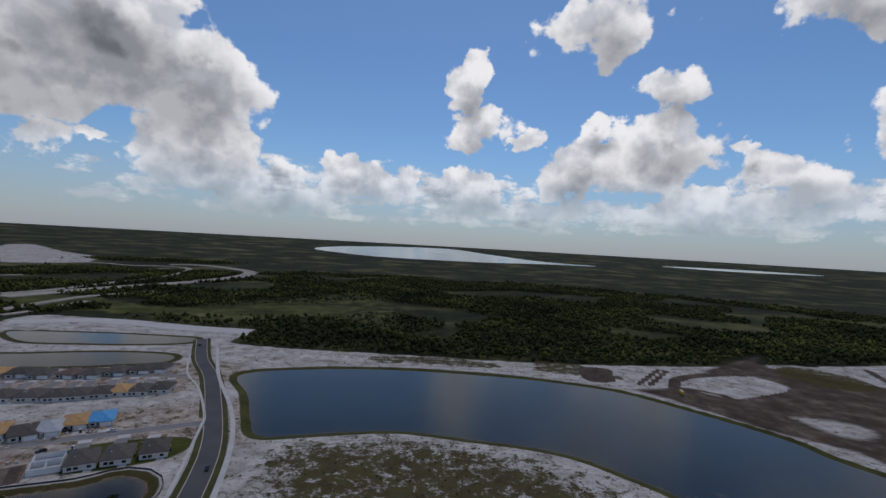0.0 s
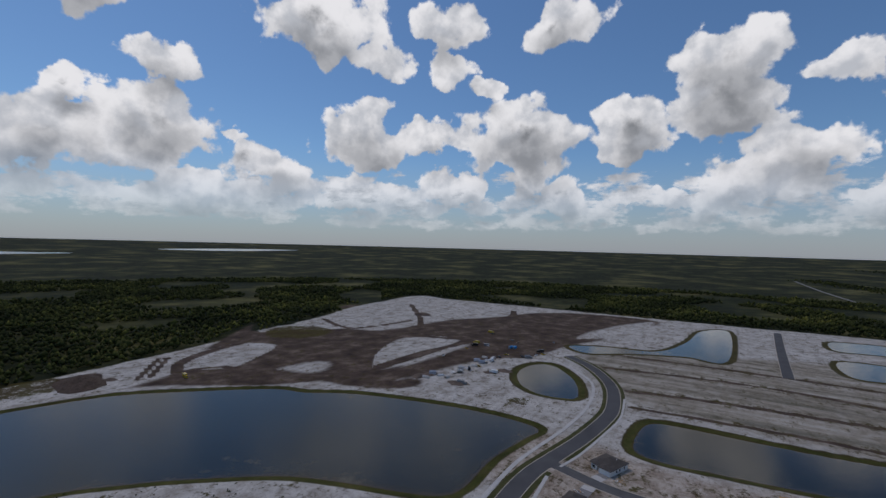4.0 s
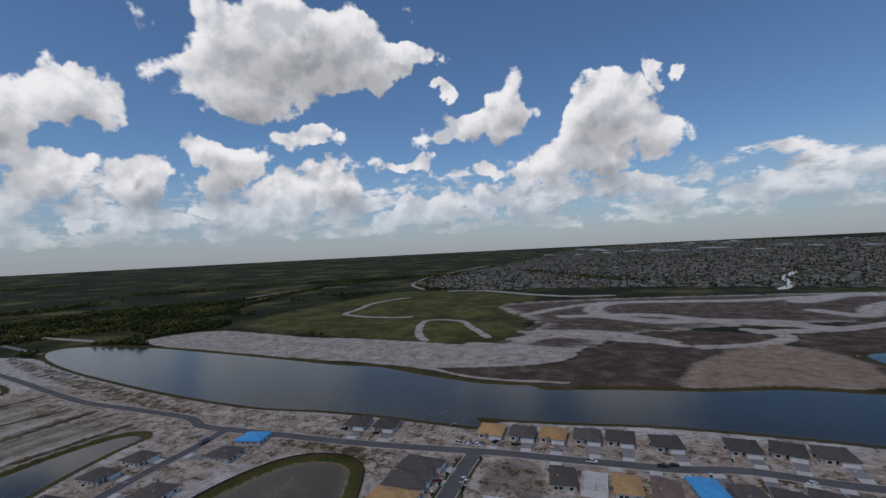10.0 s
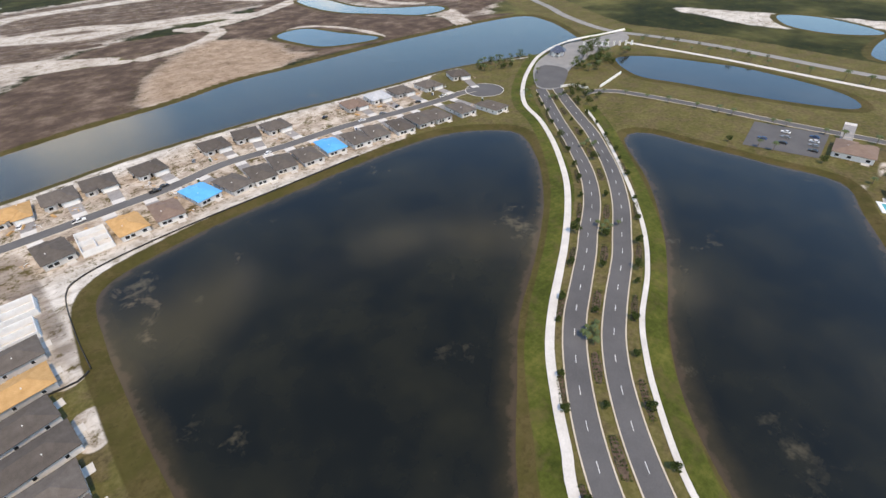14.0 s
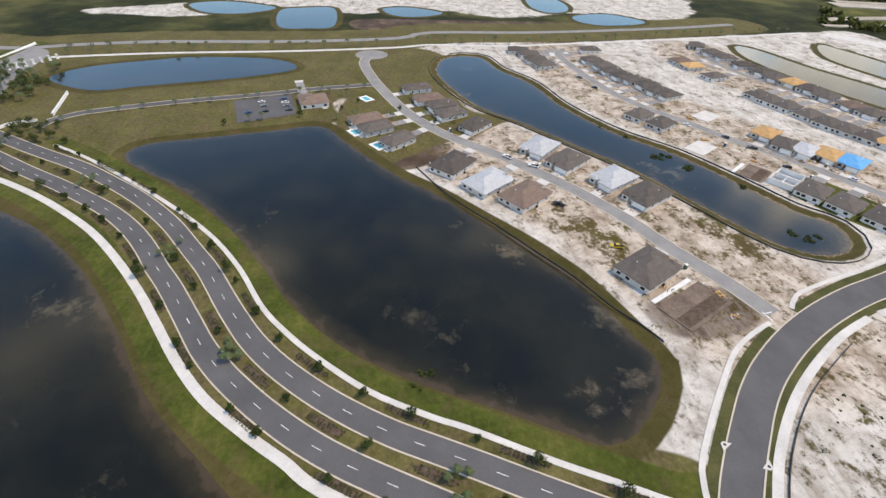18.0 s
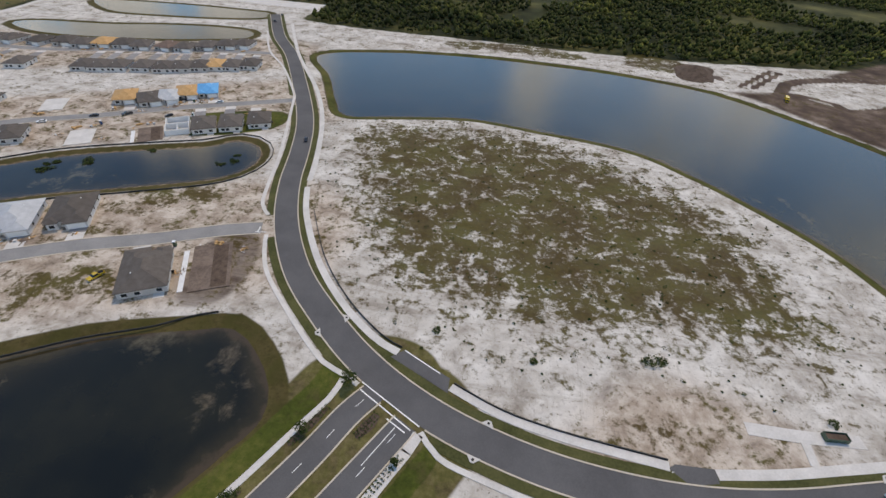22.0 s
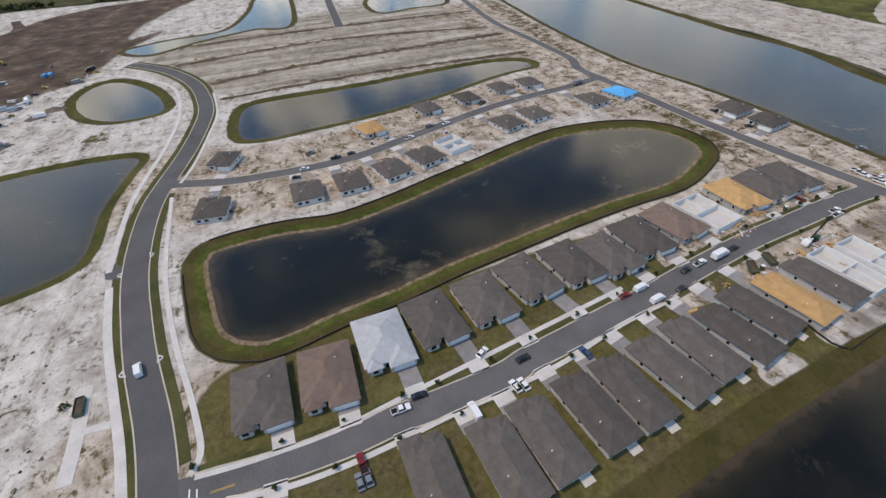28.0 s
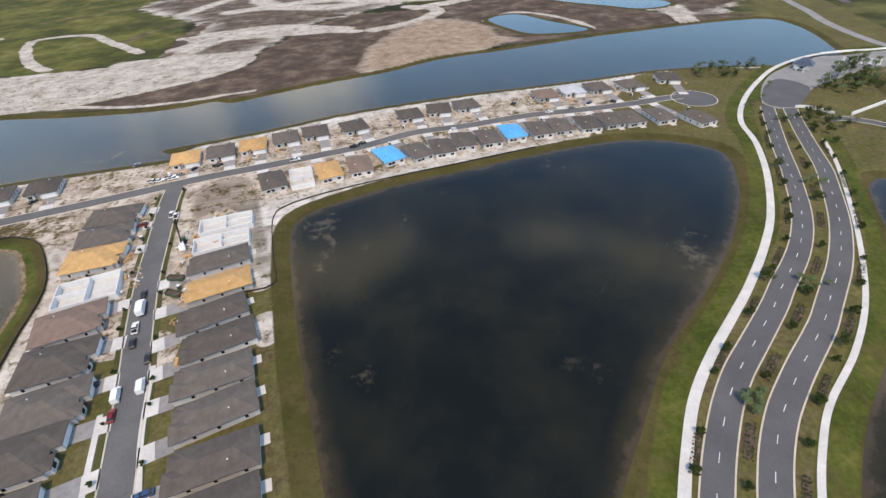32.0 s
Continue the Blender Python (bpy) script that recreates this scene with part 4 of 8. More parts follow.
def ground_material():
    def build(t):
        w = place(t)
        big, mid, fine = grain(t, w, 0.006, 5), grain(t, w, 0.045, 6, 0.65), grain(t, w, 0.5, 5, 0.7)
        streak = grain(t, place(t, (0.04, 0.14, 1), radians(-45)), 1.0, 6, 0.7, 0.6)
        streak2 = grain(t, place(t, (0.012, 0.12, 1), radians(4)), 1.0, 6, 0.7, 0.3)

        def mask(attribute, channel, width=0.22, amount=0.55, by=None):
            a = t.nodes.new("ShaderNodeAttribute")
            a.attribute_name = attribute
            s = t.nodes.new("ShaderNodeSeparateColor")
            t.links.new(a.outputs["Color"], s.inputs[0])
            n = sums(t, "MULTIPLY_ADD", sums(t, "SUBTRACT", by or mid, 0.5), amount * 2, s.outputs[channel])
            return between(t, n, 0.5 - width, 0.5 + width)

        wood = ramp(t, mid, [(0.3, (0.009, 0.014, 0.006)), (0.52, (0.022, 0.029, 0.01)), (0.75, (0.06, 0.066, 0.02))])
        open_land = ramp(t, big, [(0.36, (0.028, 0.034, 0.013)), (0.52, (0.07, 0.074, 0.026)), (0.68, (0.17, 0.158, 0.06))])
        c = blend(t, between(t, big, 0.42, 0.66), wood, open_land)
        field = ramp(t, sums(t, "MULTIPLY_ADD", mid, 0.45, sums(t, "MULTIPLY", grain(t, w, 0.014, 6, 0.6, 0.5), 0.55)), [(0.34, (0.032, 0.036, 0.012)), (0.47, (0.075, 0.082, 0.022)), (0.56, (0.14, 0.14, 0.036)), (0.66, (0.24, 0.2, 0.1))])
        c = blend(t, mask("zone_b", 0), c, field)
        patch = grain(t, w, 0.1, 8, 0.72, 0.4)
        sand = ramp(t, mid, [(0.28, (0.22, 0.18, 0.145)), (0.43, (0.47, 0.43, 0.38)), (0.58, (0.74, 0.71, 0.67))])
        sand = blend(t, 0.5, sand, ramp(t, patch, [(0.32, (0.17, 0.135, 0.105)), (0.43, (0.5, 0.46, 0.41)), (0.56, (0.82, 0.795, 0.75))]))
        sand = blend(t, sums(t, "MULTIPLY", between(t, streak2, 0.5, 0.7), 0.45), sand, (0.22, 0.18, 0.135))
        sand = blend(t, sums(t, "MULTIPLY", between(t, fine, 0.54, 0.72), 0.55), sand, (0.15, 0.12, 0.09))
        za = t.nodes.new("ShaderNodeAttribute")
        za.attribute_name = "plots"
        warm = ramp(t, patch, [(0.3, (0.16, 0.108, 0.074)), (0.45, (0.4, 0.305, 0.23)), (0.6, (0.66, 0.56, 0.465))])
        sand = blend(t, sums(t, "MULTIPLY", za.outputs["Fac"], 0.75), sand, warm)
        speck = grain(t, w, 1.1, 3, 0.6)
        sand = blend(t, sums(t, "MULTIPLY", between(t, speck, 0.64, 0.7), 0.75), sand, (0.085, 0.07, 0.04))
        track = grain(t, place(t, (0.05, 0.9, 1), radians(-40)), 1.0, 4, 0.6, 0.8)
        sand = blend(t, sums(t, "MULTIPLY", between(t, track, 0.58, 0.7), 0.2), sand, (0.2, 0.165, 0.125))
        ruts = grain(t, place(t, (0.9, 0.06, 1), radians(28)), 1.0, 4, 0.6, 0.9)
        sand = blend(t, sums(t, "MULTIPLY", between(t, ruts, 0.6, 0.7), 0.3), sand, (0.24, 0.205, 0.165))
        pebble = grain(t, w, 0.28, 7, 0.75)
        sand = blend(t, sums(t, "MULTIPLY", between(t, pebble, 0.55, 0.7), 0.5), sand, (0.3, 0.25, 0.195))
        bare = t.nodes.new("ShaderNodeAttribute")
        bare.attribute_name = "bare_earth"
        sand = blend(t, sums(t, "MULTIPLY", bare.outputs["Fac"], 0.85), sand, ramp(t, sums(t, "MULTIPLY_ADD", patch, 0.5, sums(t, "MULTIPLY", mid, 0.5)), [(0.36, (0.2, 0.135, 0.092)), (0.62, (0.45, 0.335, 0.245))]))
        rows = t.nodes.new("ShaderNodeAttribute")
        rows.attribute_name = "rows"
        band = grain(t, place(t, (0.075, 0.006, 1), radians(3)), 1.0, 5, 0.6, 0.25)
        band = ramp(t, sums(t, "MULTIPLY_ADD", patch, 0.3, sums(t, "MULTIPLY", band, 0.7)), [(0.38, (0.13, 0.115, 0.07)), (0.48, (0.3, 0.255, 0.185)), (0.6, (0.56, 0.505, 0.43))])
        sand = blend(t, sums(t, "MULTIPLY", rows.outputs["Fac"], 0.8), sand, band)
        c = blend(t, mask("zone_a", 0, 0.12), c, sand)
        dirt = ramp(t, mid, [(0.28, (0.05, 0.034, 0.027)), (0.5, (0.11, 0.077, 0.06)), (0.72, (0.27, 0.205, 0.16))])
        c = blend(t, mask("zone_a", 1, 0.16, 0.45, sums(t, "MULTIPLY_ADD", streak2, 0.5, sums(t, "MULTIPLY", patch, 0.5))), c, dirt)
        dry = ramp(t, fine, [(0.3, (0.03, 0.024, 0.005)), (0.5, (0.075, 0.06, 0.012)), (0.75, (0.17, 0.13, 0.042))])
        green = ramp(t, mid, [(0.4, (0.075, 0.046, 0.017)), (0.52, (0.09, 0.07, 0.016)), (0.64, (0.094, 0.088, 0.012))])
        dry = blend(t, 0.6, dry, green)
        tuft = sums(t, "MULTIPLY_ADD", fine, 0.32, sums(t, "MULTIPLY_ADD", streak, 0.16, sums(t, "MULTIPLY", grain(t, w, 0.13, 9, 0.7, 0.5), 0.52)))
        c = blend(t, sums(t, "MULTIPLY", mask("zone_b", 1, 0.28, 3.0, tuft), 0.95), c, dry)
        lawn = ramp(t, sums(t, "MULTIPLY_ADD", fine, 0.5, sums(t, "MULTIPLY", mid, 0.5)), [(0.35, (0.068, 0.067, 0.022)), (0.5, (0.125, 0.115, 0.04)), (0.65, (0.21, 0.182, 0.08))])
        lawn = blend(t, sums(t, "MULTIPLY", between(t, patch, 0.44, 0.6), 0.7), lawn, ramp(t, fine, [(0.35, (0.08, 0.06, 0.034)), (0.65, (0.19, 0.145, 0.08))]))
        c = blend(t, mask("zone_a", 2, 0.15, 0.25), c, lawn)
        bank = ramp(t, mid, [(0.3, (0.05, 0.048, 0.014)), (0.5, (0.078, 0.07, 0.022)), (0.7, (0.125, 0.1, 0.042))])
        bank = blend(t, sums(t, "MULTIPLY", between(t, patch, 0.42, 0.62), 0.75), bank, ramp(t, fine, [(0.35, (0.06, 0.045, 0.018)), (0.65, (0.15, 0.115, 0.05))]))
        bank = blend(t, sums(t, "MULTIPLY", between(t, fine, 0.52, 0.7), 0.5), bank, (0.035, 0.033, 0.012))
        c = blend(t, mask("zone_b", 2, 0.2, 0.12), c, bank)
        beach = t.nodes.new("ShaderNodeAttribute")
        beach.attribute_name = "beach"
        wet = between(t, sums(t, "MULTIPLY_ADD", sums(t, "SUBTRACT", patch, 0.5), 1.2, beach.outputs["Fac"]), 0.4, 0.6)
        shore_sand = ramp(t, fine, [(0.35, (0.12, 0.08, 0.045)), (0.65, (0.34, 0.26, 0.17))])
        fresh = ramp(t, sums(t, "MULTIPLY_ADD", fine, 0.4, sums(t, "MULTIPLY", mid, 0.6)), [(0.36, (0.032, 0.045, 0.01)), (0.5, (0.074, 0.092, 0.018)), (0.64, (0.145, 0.145, 0.038))])
        g = t.nodes.new("ShaderNodeAttribute")
        g.attribute_name = "fresh"
        c = blend(t, between(t, sums(t, "MULTIPLY_ADD", sums(t, "SUBTRACT", patch, 0.5), 0.7, g.outputs["Fac"]), 0.35, 0.65), c, blend(t, sums(t, "MULTIPLY", between(t, patch, 0.48, 0.64), 0.6), fresh, (0.115, 0.09, 0.04)))
        c = blend(t, wet, c, shore_sand)
        return blend(t, 1.0, c, (0.81, 0.795, 0.77), "MULTIPLY"), fine
    return material("land", build, 0.95, 0, 0.08)


def water_material(name, deep, shallow, shore_silt=False, rough=0.1):
    def build(t):
        w = place(t)
        c = ramp(t, grain(t, w, 0.03, 5), [(0.4, deep), (0.75, shallow)])
        if shore_silt:
            a = t.nodes.new("ShaderNodeAttribute")
            a.attribute_name = "offshore"
            off = sums(t, "MULTIPLY_ADD", sums(t, "SUBTRACT", grain(t, w, 0.06, 6, 0.7), 0.5), 14.0, a.outputs["Fac"])
            silt = sums(t, "SUBTRACT", 1.0, between(t, off, -1.0, 8.0))
            c = blend(t, silt, c, (0.036, 0.028, 0.013))
            edge = sums(t, "MULTIPLY_ADD", sums(t, "SUBTRACT", grain(t, w, 0.12, 5, 0.65), 0.5), 9.0, a.outputs["Fac"])
            c = blend(t, sums(t, "SUBTRACT", 1.0, between(t, edge, 0.3, 2.2)), c, (0.06, 0.042, 0.023))
            mats = sums(t, "MULTIPLY", between(t, grain(t, w, 0.022, 8, 0.75), 0.57, 0.7), sums(t, "SUBTRACT", 1.0, between(t, a.outputs["Fac"], 12.0, 40.0)))
            c = blend(t, mats, c, (0.1, 0.083, 0.05))
            weed = t.nodes.new("ShaderNodeAttribute")
            weed.attribute_name = "weed"
            lumps = sums(t, "MULTIPLY_ADD", sums(t, "SUBTRACT", grain(t, w, 0.09, 8, 0.72, 0.6), 0.5), 3.4, weed.outputs["Fac"])
            c = blend(t, sums(t, "MULTIPLY", between(t, lumps, 0.55, 1.1), 0.8), c, ramp(t, grain(t, w, 0.5, 5), [(0.35, (0.05, 0.04, 0.026)), (0.65, (0.13, 0.1, 0.062))]))
        return c, grain(t, place(t, (1, 1.6, 1)), 0.9, 3)
    m = material(name, build, rough, 0, 0.02)
    m.node_tree.nodes["Principled BSDF"].inputs["IOR"].default_value = 1.33
    return m


LAND = ground_material()
WATER = water_material("pond_water", (0.0065, 0.0065, 0.0035), (0.02, 0.018, 0.008), True)
OPEN_WATER = water_material("lake_water", (0.017, 0.022, 0.021), (0.032, 0.036, 0.03), True, 0.2)
FAR_WATER = water_material("far_water", (0.012, 0.012, 0.01), (0.03, 0.028, 0.02))
ASPHALT = mottled("asphalt", (0.085, 0.083, 0.084), (0.125, 0.122, 0.122), 0.06, 3.0, 0.85)
STREET_GREY = mottled("worn_asphalt", (0.098, 0.095, 0.094), (0.15, 0.145, 0.142), 0.08, 2.0, 0.88)
KERB = mottled("kerb_concrete", (0.45, 0.385, 0.3), (0.56, 0.49, 0.4), 0.15, 2.0, 0.8)
CONCRETE = mottled("concrete", (0.48, 0.455, 0.42), (0.64, 0.61, 0.57), 0.15, 2.0, 0.8)
SAND_ROAD = mottled("sandy_track", (0.26, 0.22, 0.17), (0.52, 0.46, 0.39), 0.02, 0.3, 0.95)
PALE_ROAD = mottled("old_pavement", (0.2, 0.195, 0.19), (0.29, 0.28, 0.265), 0.1, 2.0, 0.85)
WHITE_LINE = mottled("road_paint", (0.7, 0.7, 0.68), (0.82, 0.82, 0.8), 0.5, 6.0, 0.6)
YELLOW_LINE = mottled("yellow_road_paint", (0.5, 0.3, 0.04), (0.62, 0.4, 0.07), 0.5, 6.0, 0.6)
SHINGLE = mottled("shingle", (0.084, 0.072, 0.063), (0.132, 0.115, 0.102), 0.35, 5.0, 0.9, own=0.18)
BROWN_SHINGLE = mottled("brown_shingle", (0.15, 0.105, 0.085), (0.22, 0.16, 0.13), 0.35, 5.0, 0.9, own=0.1)
SILVER_FELT = mottled("pale_underlay", (0.33, 0.34, 0.35), (0.46, 0.47, 0.48), 0.4, 4.0, 0.7, own=0.1)
PLYWOOD = mottled("plywood", (0.42, 0.24, 0.1), (0.58, 0.36, 0.17), 0.4, 4.0, 0.8, own=0.1)
BLUE_FELT = mottled("blue_underlay", (0.035, 0.29, 0.6), (0.07, 0.38, 0.7), 0.4, 4.0, 0.6, own=0.1)
STUCCO = mottled("stucco", (0.47, 0.455, 0.44), (0.61, 0.595, 0.58), 0.4, 4.0, 0.85, own=0.2)
WHITE_BLOCK = mottled("pale_block", (0.6, 0.6, 0.59), (0.74, 0.74, 0.73), 0.4, 4.0, 0.85)
TRIM_WHITE = mottled("white_trim", (0.72, 0.72, 0.7), (0.8, 0.8, 0.79), 0.6, 4.0, 0.5)
DARK_GLASS = mottled("window_glass", (0.012, 0.014, 0.017), (0.02, 0.023, 0.027), 0.5, 3.0, 0.08)
EARTH = mottled("raked_earth", (0.1, 0.075, 0.06), (0.22, 0.165, 0.13), 0.12, 1.2, 0.95, 0.05)
PAVER = mottled("paver", (0.2, 0.19, 0.185), (0.3, 0.285, 0.275), 0.4, 5.0, 0.85, own=0.12)
VERGE = mottled("verge_grass", (0.045, 0.05, 0.018), (0.105, 0.1, 0.04), 0.1, 1.4, 0.95, 0.05)
BLACK_FILM = mottled("black_film", (0.012, 0.012, 0.012), (0.03, 0.03, 0.03), 0.5, 4.0, 0.6)
MULCH = mottled("mulch", (0.06, 0.042, 0.032), (0.14, 0.1, 0.075), 0.5, 4.0, 0.95, 0.04)
SHRUB_LEAF = mottled("shrub_leaf", (0.02, 0.035, 0.01), (0.075, 0.095, 0.028), 0.5, 3.0, 0.8)
PALM_LEAF = mottled("palm_leaf", (0.025, 0.045, 0.012), (0.08, 0.11, 0.03), 0.5, 3.0, 0.7)
BARK = mottled("bark", (0.09, 0.07, 0.05), (0.19, 0.15, 0.115), 0.8, 5.0, 0.95)
TYRE = mottled("tyre", (0.012, 0.012, 0.012), (0.03, 0.03, 0.03), 0.8, 6.0, 0.9)
STEEL = mottled("steel", (0.35, 0.35, 0.36), (0.5, 0.5, 0.51), 0.8, 6.0, 0.35, metal=0.8)
POOL = mottled("pool_water", (0.05, 0.33, 0.36), (0.09, 0.45, 0.53), 0.4, 2.0, 0.08)
NAVY_ROOF = mottled("navy_metal_roof", (0.03, 0.045, 0.08), (0.055, 0.075, 0.12), 0.4, 3.0, 0.45)


def foliage():
    def build(t):
        w = place(t)
        broad, fine = grain(t, w, 0.009, 5), grain(t, w, 0.9, 3)
        # broad lighter patches put sunlit stretches of the woods into the leaf colour
        c = ramp(t, sums(t, "MULTIPLY_ADD", fine, 0.25, sums(t, "MULTIPLY", broad, 0.75)), [(0.38, (0.018, 0.024, 0.009)), (0.52, (0.048, 0.056, 0.016)), (0.66, (0.14, 0.138, 0.036))])
        g = t.nodes.new("ShaderNodeNewGeometry")
        return blend(t, 1.0, c, ramp(t, g.outputs["Random Per Island"], [(0, (0.5, 0.52, 0.5)), (0.75, (1.1, 1.1, 1.0)), (1, (1.9, 1.75, 1.4))]), "MULTIPLY"), fine
    return material("foliage", build, 0.9)


LEAF = foliage()

# ---- ground ----
RINGS = np.concatenate([np.arange(4, 130, 1.6), 130 * np.exp(np.arange(0, 1.58, 0.0085)), 640 * np.exp(np.arange(0, 0.85, 0.009)), np.linspace(1515, 4850, 70)])
TURNS = 1000


LAKE_DEPTH, GRID = {}, {}


def build_ground():
    ang = np.linspace(0, 2 * np.pi, TURNS, endpoint=False)
    r, a = np.meshgrid(RINGS, ang, indexing="ij")
    x, y = (r * np.cos(a)).ravel(), (r * np.sin(a)).ravel()
    rr = np.hypot(x, y)
    z = far_rise(rr)
    n = len(x)
    far = rr < 600
    za, zb = np.zeros((n, 4), np.float32), np.zeros((n, 4), np.float32)
    za[:, 3] = zb[:, 3] = 1

    def zone(name, soft, reach=60.0):
        return 1 - ease(-soft, soft, shore(ZONES[name], x, y, max(reach, soft * 1.5)))

    za[:, 0] = zone("dev", 8)
    for name, soft in (("canal_s", 10), ("sand_nw", 40), ("sand_w", 25), ("sand_far_w", 16)):
        za[:, 0] = np.maximum(za[:, 0], zone(name, soft))
    za[:, 1] = np.maximum(zone("brown_n", 14) * 0.95, np.maximum(zone("brown_s", 10) * 0.8, zone("mud_s", 40) * 0.62))
    za[:, 1] *= 1 - zone("canal_s", 8)
    za[:, 0] = np.maximum(za[:, 0], np.maximum(zone("mud_s", 30) * 0.8, zone("town", 40) * 0.42))
    zb[:, 0] = np.maximum(np.maximum(zone("field_e", 30), zone("meadow", 30)), 0.5 * zone("meadow_green", 30))
    rows = 1 - ease(-14, 10, shore(ROW_LAND, x, y))
    zb[:, 1] = np.maximum(zone("dry", 25) * 0.84, za[:, 0] * 0.14 * (1 - 0.7 * rows))
    plots = np.zeros(n)
    for line in (STREET_A, STREET_B, STREET_C, STREET_D, STREET_E, STREET_F):
        d = np.full(n, 99.0)
        d[rr < 600] = line_distance(line, x[far], y[far], False)
        plots = np.maximum(plots, 1 - ease(30, 48, d))
    tan = 1 - ease(-18, 18, shore(TAN, x, y))
    plots = np.maximum(plots, 1.2 * tan)
    za[:, 0] = np.maximum(za[:, 0], tan)
    za[:, 1] *= 1 - 0.62 * tan
    zb[:, 1] = np.maximum(zb[:, 1], 0.29 * plots * (1 - tan))
    for line, depth in DRY_PATCHES:
        zb[:, 1] = np.maximum(zb[:, 1], depth * (1 - ease(-5, 4, shore(line, x, y))))
    for line, w in DRY_STRIPS:
        zb[:, 1] = np.maximum(zb[:, 1], 0.3 * (1 - ease(w * 0.4, w * 0.7, line_distance(line, x, y, False))))
    for line, depth in DIRT_PATCHES:
        za[:, 1] = np.maximum(za[:, 1], depth * (1 - ease(-3, 3, shore(line, x, y))))
    for line in SAND_PATCHES:
        s = 1 - ease(-16, 14, shore(line, x, y))
        za[:, 0] = np.maximum(za[:, 0], s)
        za[:, 1] *= 1 - 0.75 * s
    for line, w in DIRT_TRACKS:
        near = (np.abs(x - line[:, 0].mean()) < 400) & (np.abs(y - line[:, 1].mean()) < 400)
        za[near, 1] = np.maximum(za[near, 1], 1.0 * (1 - ease(w * 0.5, w * 1.1, line_distance(line, x[near], y[near], False))))
    for line, w in SAND_TRACKS:
        near = (np.abs(x - line[:, 0].mean()) < 500) & (np.abs(y - line[:, 1].mean()) < 500)
        s = 0.88 * (1 - ease(w * 0.3, w * 1.25, line_distance(line, x[near], y[near], False)))
        za[near, 0] = np.maximum(za[near, 0], s)
        za[near, 1] *= 1 - 0.8 * s
        zb[near, 0] *= 1 - s
    za[:, 2] = np.maximum(zone("lawn_w", 5), np.maximum(zone("lots_a", 6), zone("lots_d", 4)))
    west = (x < -380) & (rr < 900)
    za[west, 2] = np.maximum(za[west, 2], 0.85 * (1 - ease(30, 48, line_distance(PERIMETER, x[west], y[west], False))))
    bd = np.full(n, 99.0)
    for line in (BOULEVARD_N, BOULEVARD_S):
        bd[far] = np.minimum(bd[far], line_distance(line, x[far], y[far], False))
    za[:, 2] = np.maximum(za[:, 2], 1 - ease(18, 24, bd))
    fresh = np.zeros(n)
    for line, side in ((WALK_L, 9.5), (WALK_R, 9.5)):
        d = np.full(n, 99.0)
        d[far] = line_distance(line, x[far], y[far], False)
        fresh = np.maximum(fresh, (1 - ease(side - 3, side, d)) * ease(7, 9, bd))
    fresh = np.maximum(fresh, 1 - ease(-2, 2, shore(ZONES["green_b"], x, y)))
    for name in ("lake_north", "pond_long", "pond_small", "pond_lots"):
        d = shore(LAKES[name], x, y)
        fresh = np.maximum(fresh, (0.68 if name == "pond_long" else 0.54) * (1 - ease(5, 8, d)) * ease(-1, 1, d))
    for line in LOT_SAND:
        s = 1 - ease(-1.5, 1.5, shore(line, x, y))
        za[:, 2] *= 1 - s
    widths = {"lake_north": 6, "lake_west": 6, "lake_south": 8, "pond_long": 10.4, "pond_lots": 7, "pond_small": 8, "pond_rows": 5, "canal": 7}
    for name, line in LAKES.items():
        d = shore(line, x, y)
        LAKE_DEPTH[name] = d
        w = widths[name]
        z = z - 0.9 * (1 - ease(0, w, d)) - 2.0 * (1 - ease(-9, 0.5, d))
        zb[:, 2] = np.maximum(zb[:, 2], 1 - ease(w - 1.5, w + 1.5, d))
    for name, line in FAR_PONDS.items():
        if "lake" not in name:
            zb[:, 2] = np.maximum(zb[:, 2], 1 - ease(4, 9, shore(line, x, y)))
    verts = np.c_[x, y, z]
    k, m = len(RINGS), TURNS
    i = np.arange(k - 1)[:, None] * m
    j = np.arange(m)[None, :]
    j2 = (j + 1) % m
    quads = np.stack([i + j, i + m + j, i + m + j2, i + j2], -1).reshape(-1, 4)
    GRID["xy"], GRID["quads"] = np.c_[x, y], quads
    me = bpy.data.meshes.new("ground")
    me.vertices.add(n + 1)
    verts = np.r_[verts, [[0, 0, verts[:m, 2].mean()]]]
    me.vertices.foreach_set("co", verts.astype(np.float32).ravel())
    fan = np.stack([np.full(m, n), np.arange(m), (np.arange(m) + 1) % m], -1)
    loops = np.r_[quads.ravel(), fan.ravel()]
    me.loops.add(len(loops))
    me.loops.foreach_set("vertex_index", loops.astype(np.int32))
    me.polygons.add(len(quads) + m)
    me.polygons.foreach_set("loop_start", np.r_[np.arange(len(quads)) * 4, len(quads) * 4 + np.arange(m) * 3].astype(np.int32))
    me.update(calc_edges=True)
    me.validate()
    for name, data in (("zone_a", za), ("zone_b", zb)):
        at = me.attributes.new(name, "FLOAT_COLOR", "POINT")
        at.data.foreach_set("color", np.r_[data, data[:1]].astype(np.float32).ravel())
    at = me.attributes.new("plots", "FLOAT", "POINT")
    at.data.foreach_set("value", np.r_[plots, 0].astype(np.float32))
    beach = np.zeros(n)
    for name, wide in (("pond_long", 3.2), ("pond_rows", 1.2)):
        beach = np.maximum(beach, 1 - ease(wide * 0.4, wide, LAKE_DEPTH[name]))
    at = me.attributes.new("beach", "FLOAT", "POINT")
    at.data.foreach_set("value", np.r_[beach, 0].astype(np.float32))
    bare = np.maximum(tan, 0.38 * ease(330, 380, -y) * ease(-1100, -500, y))
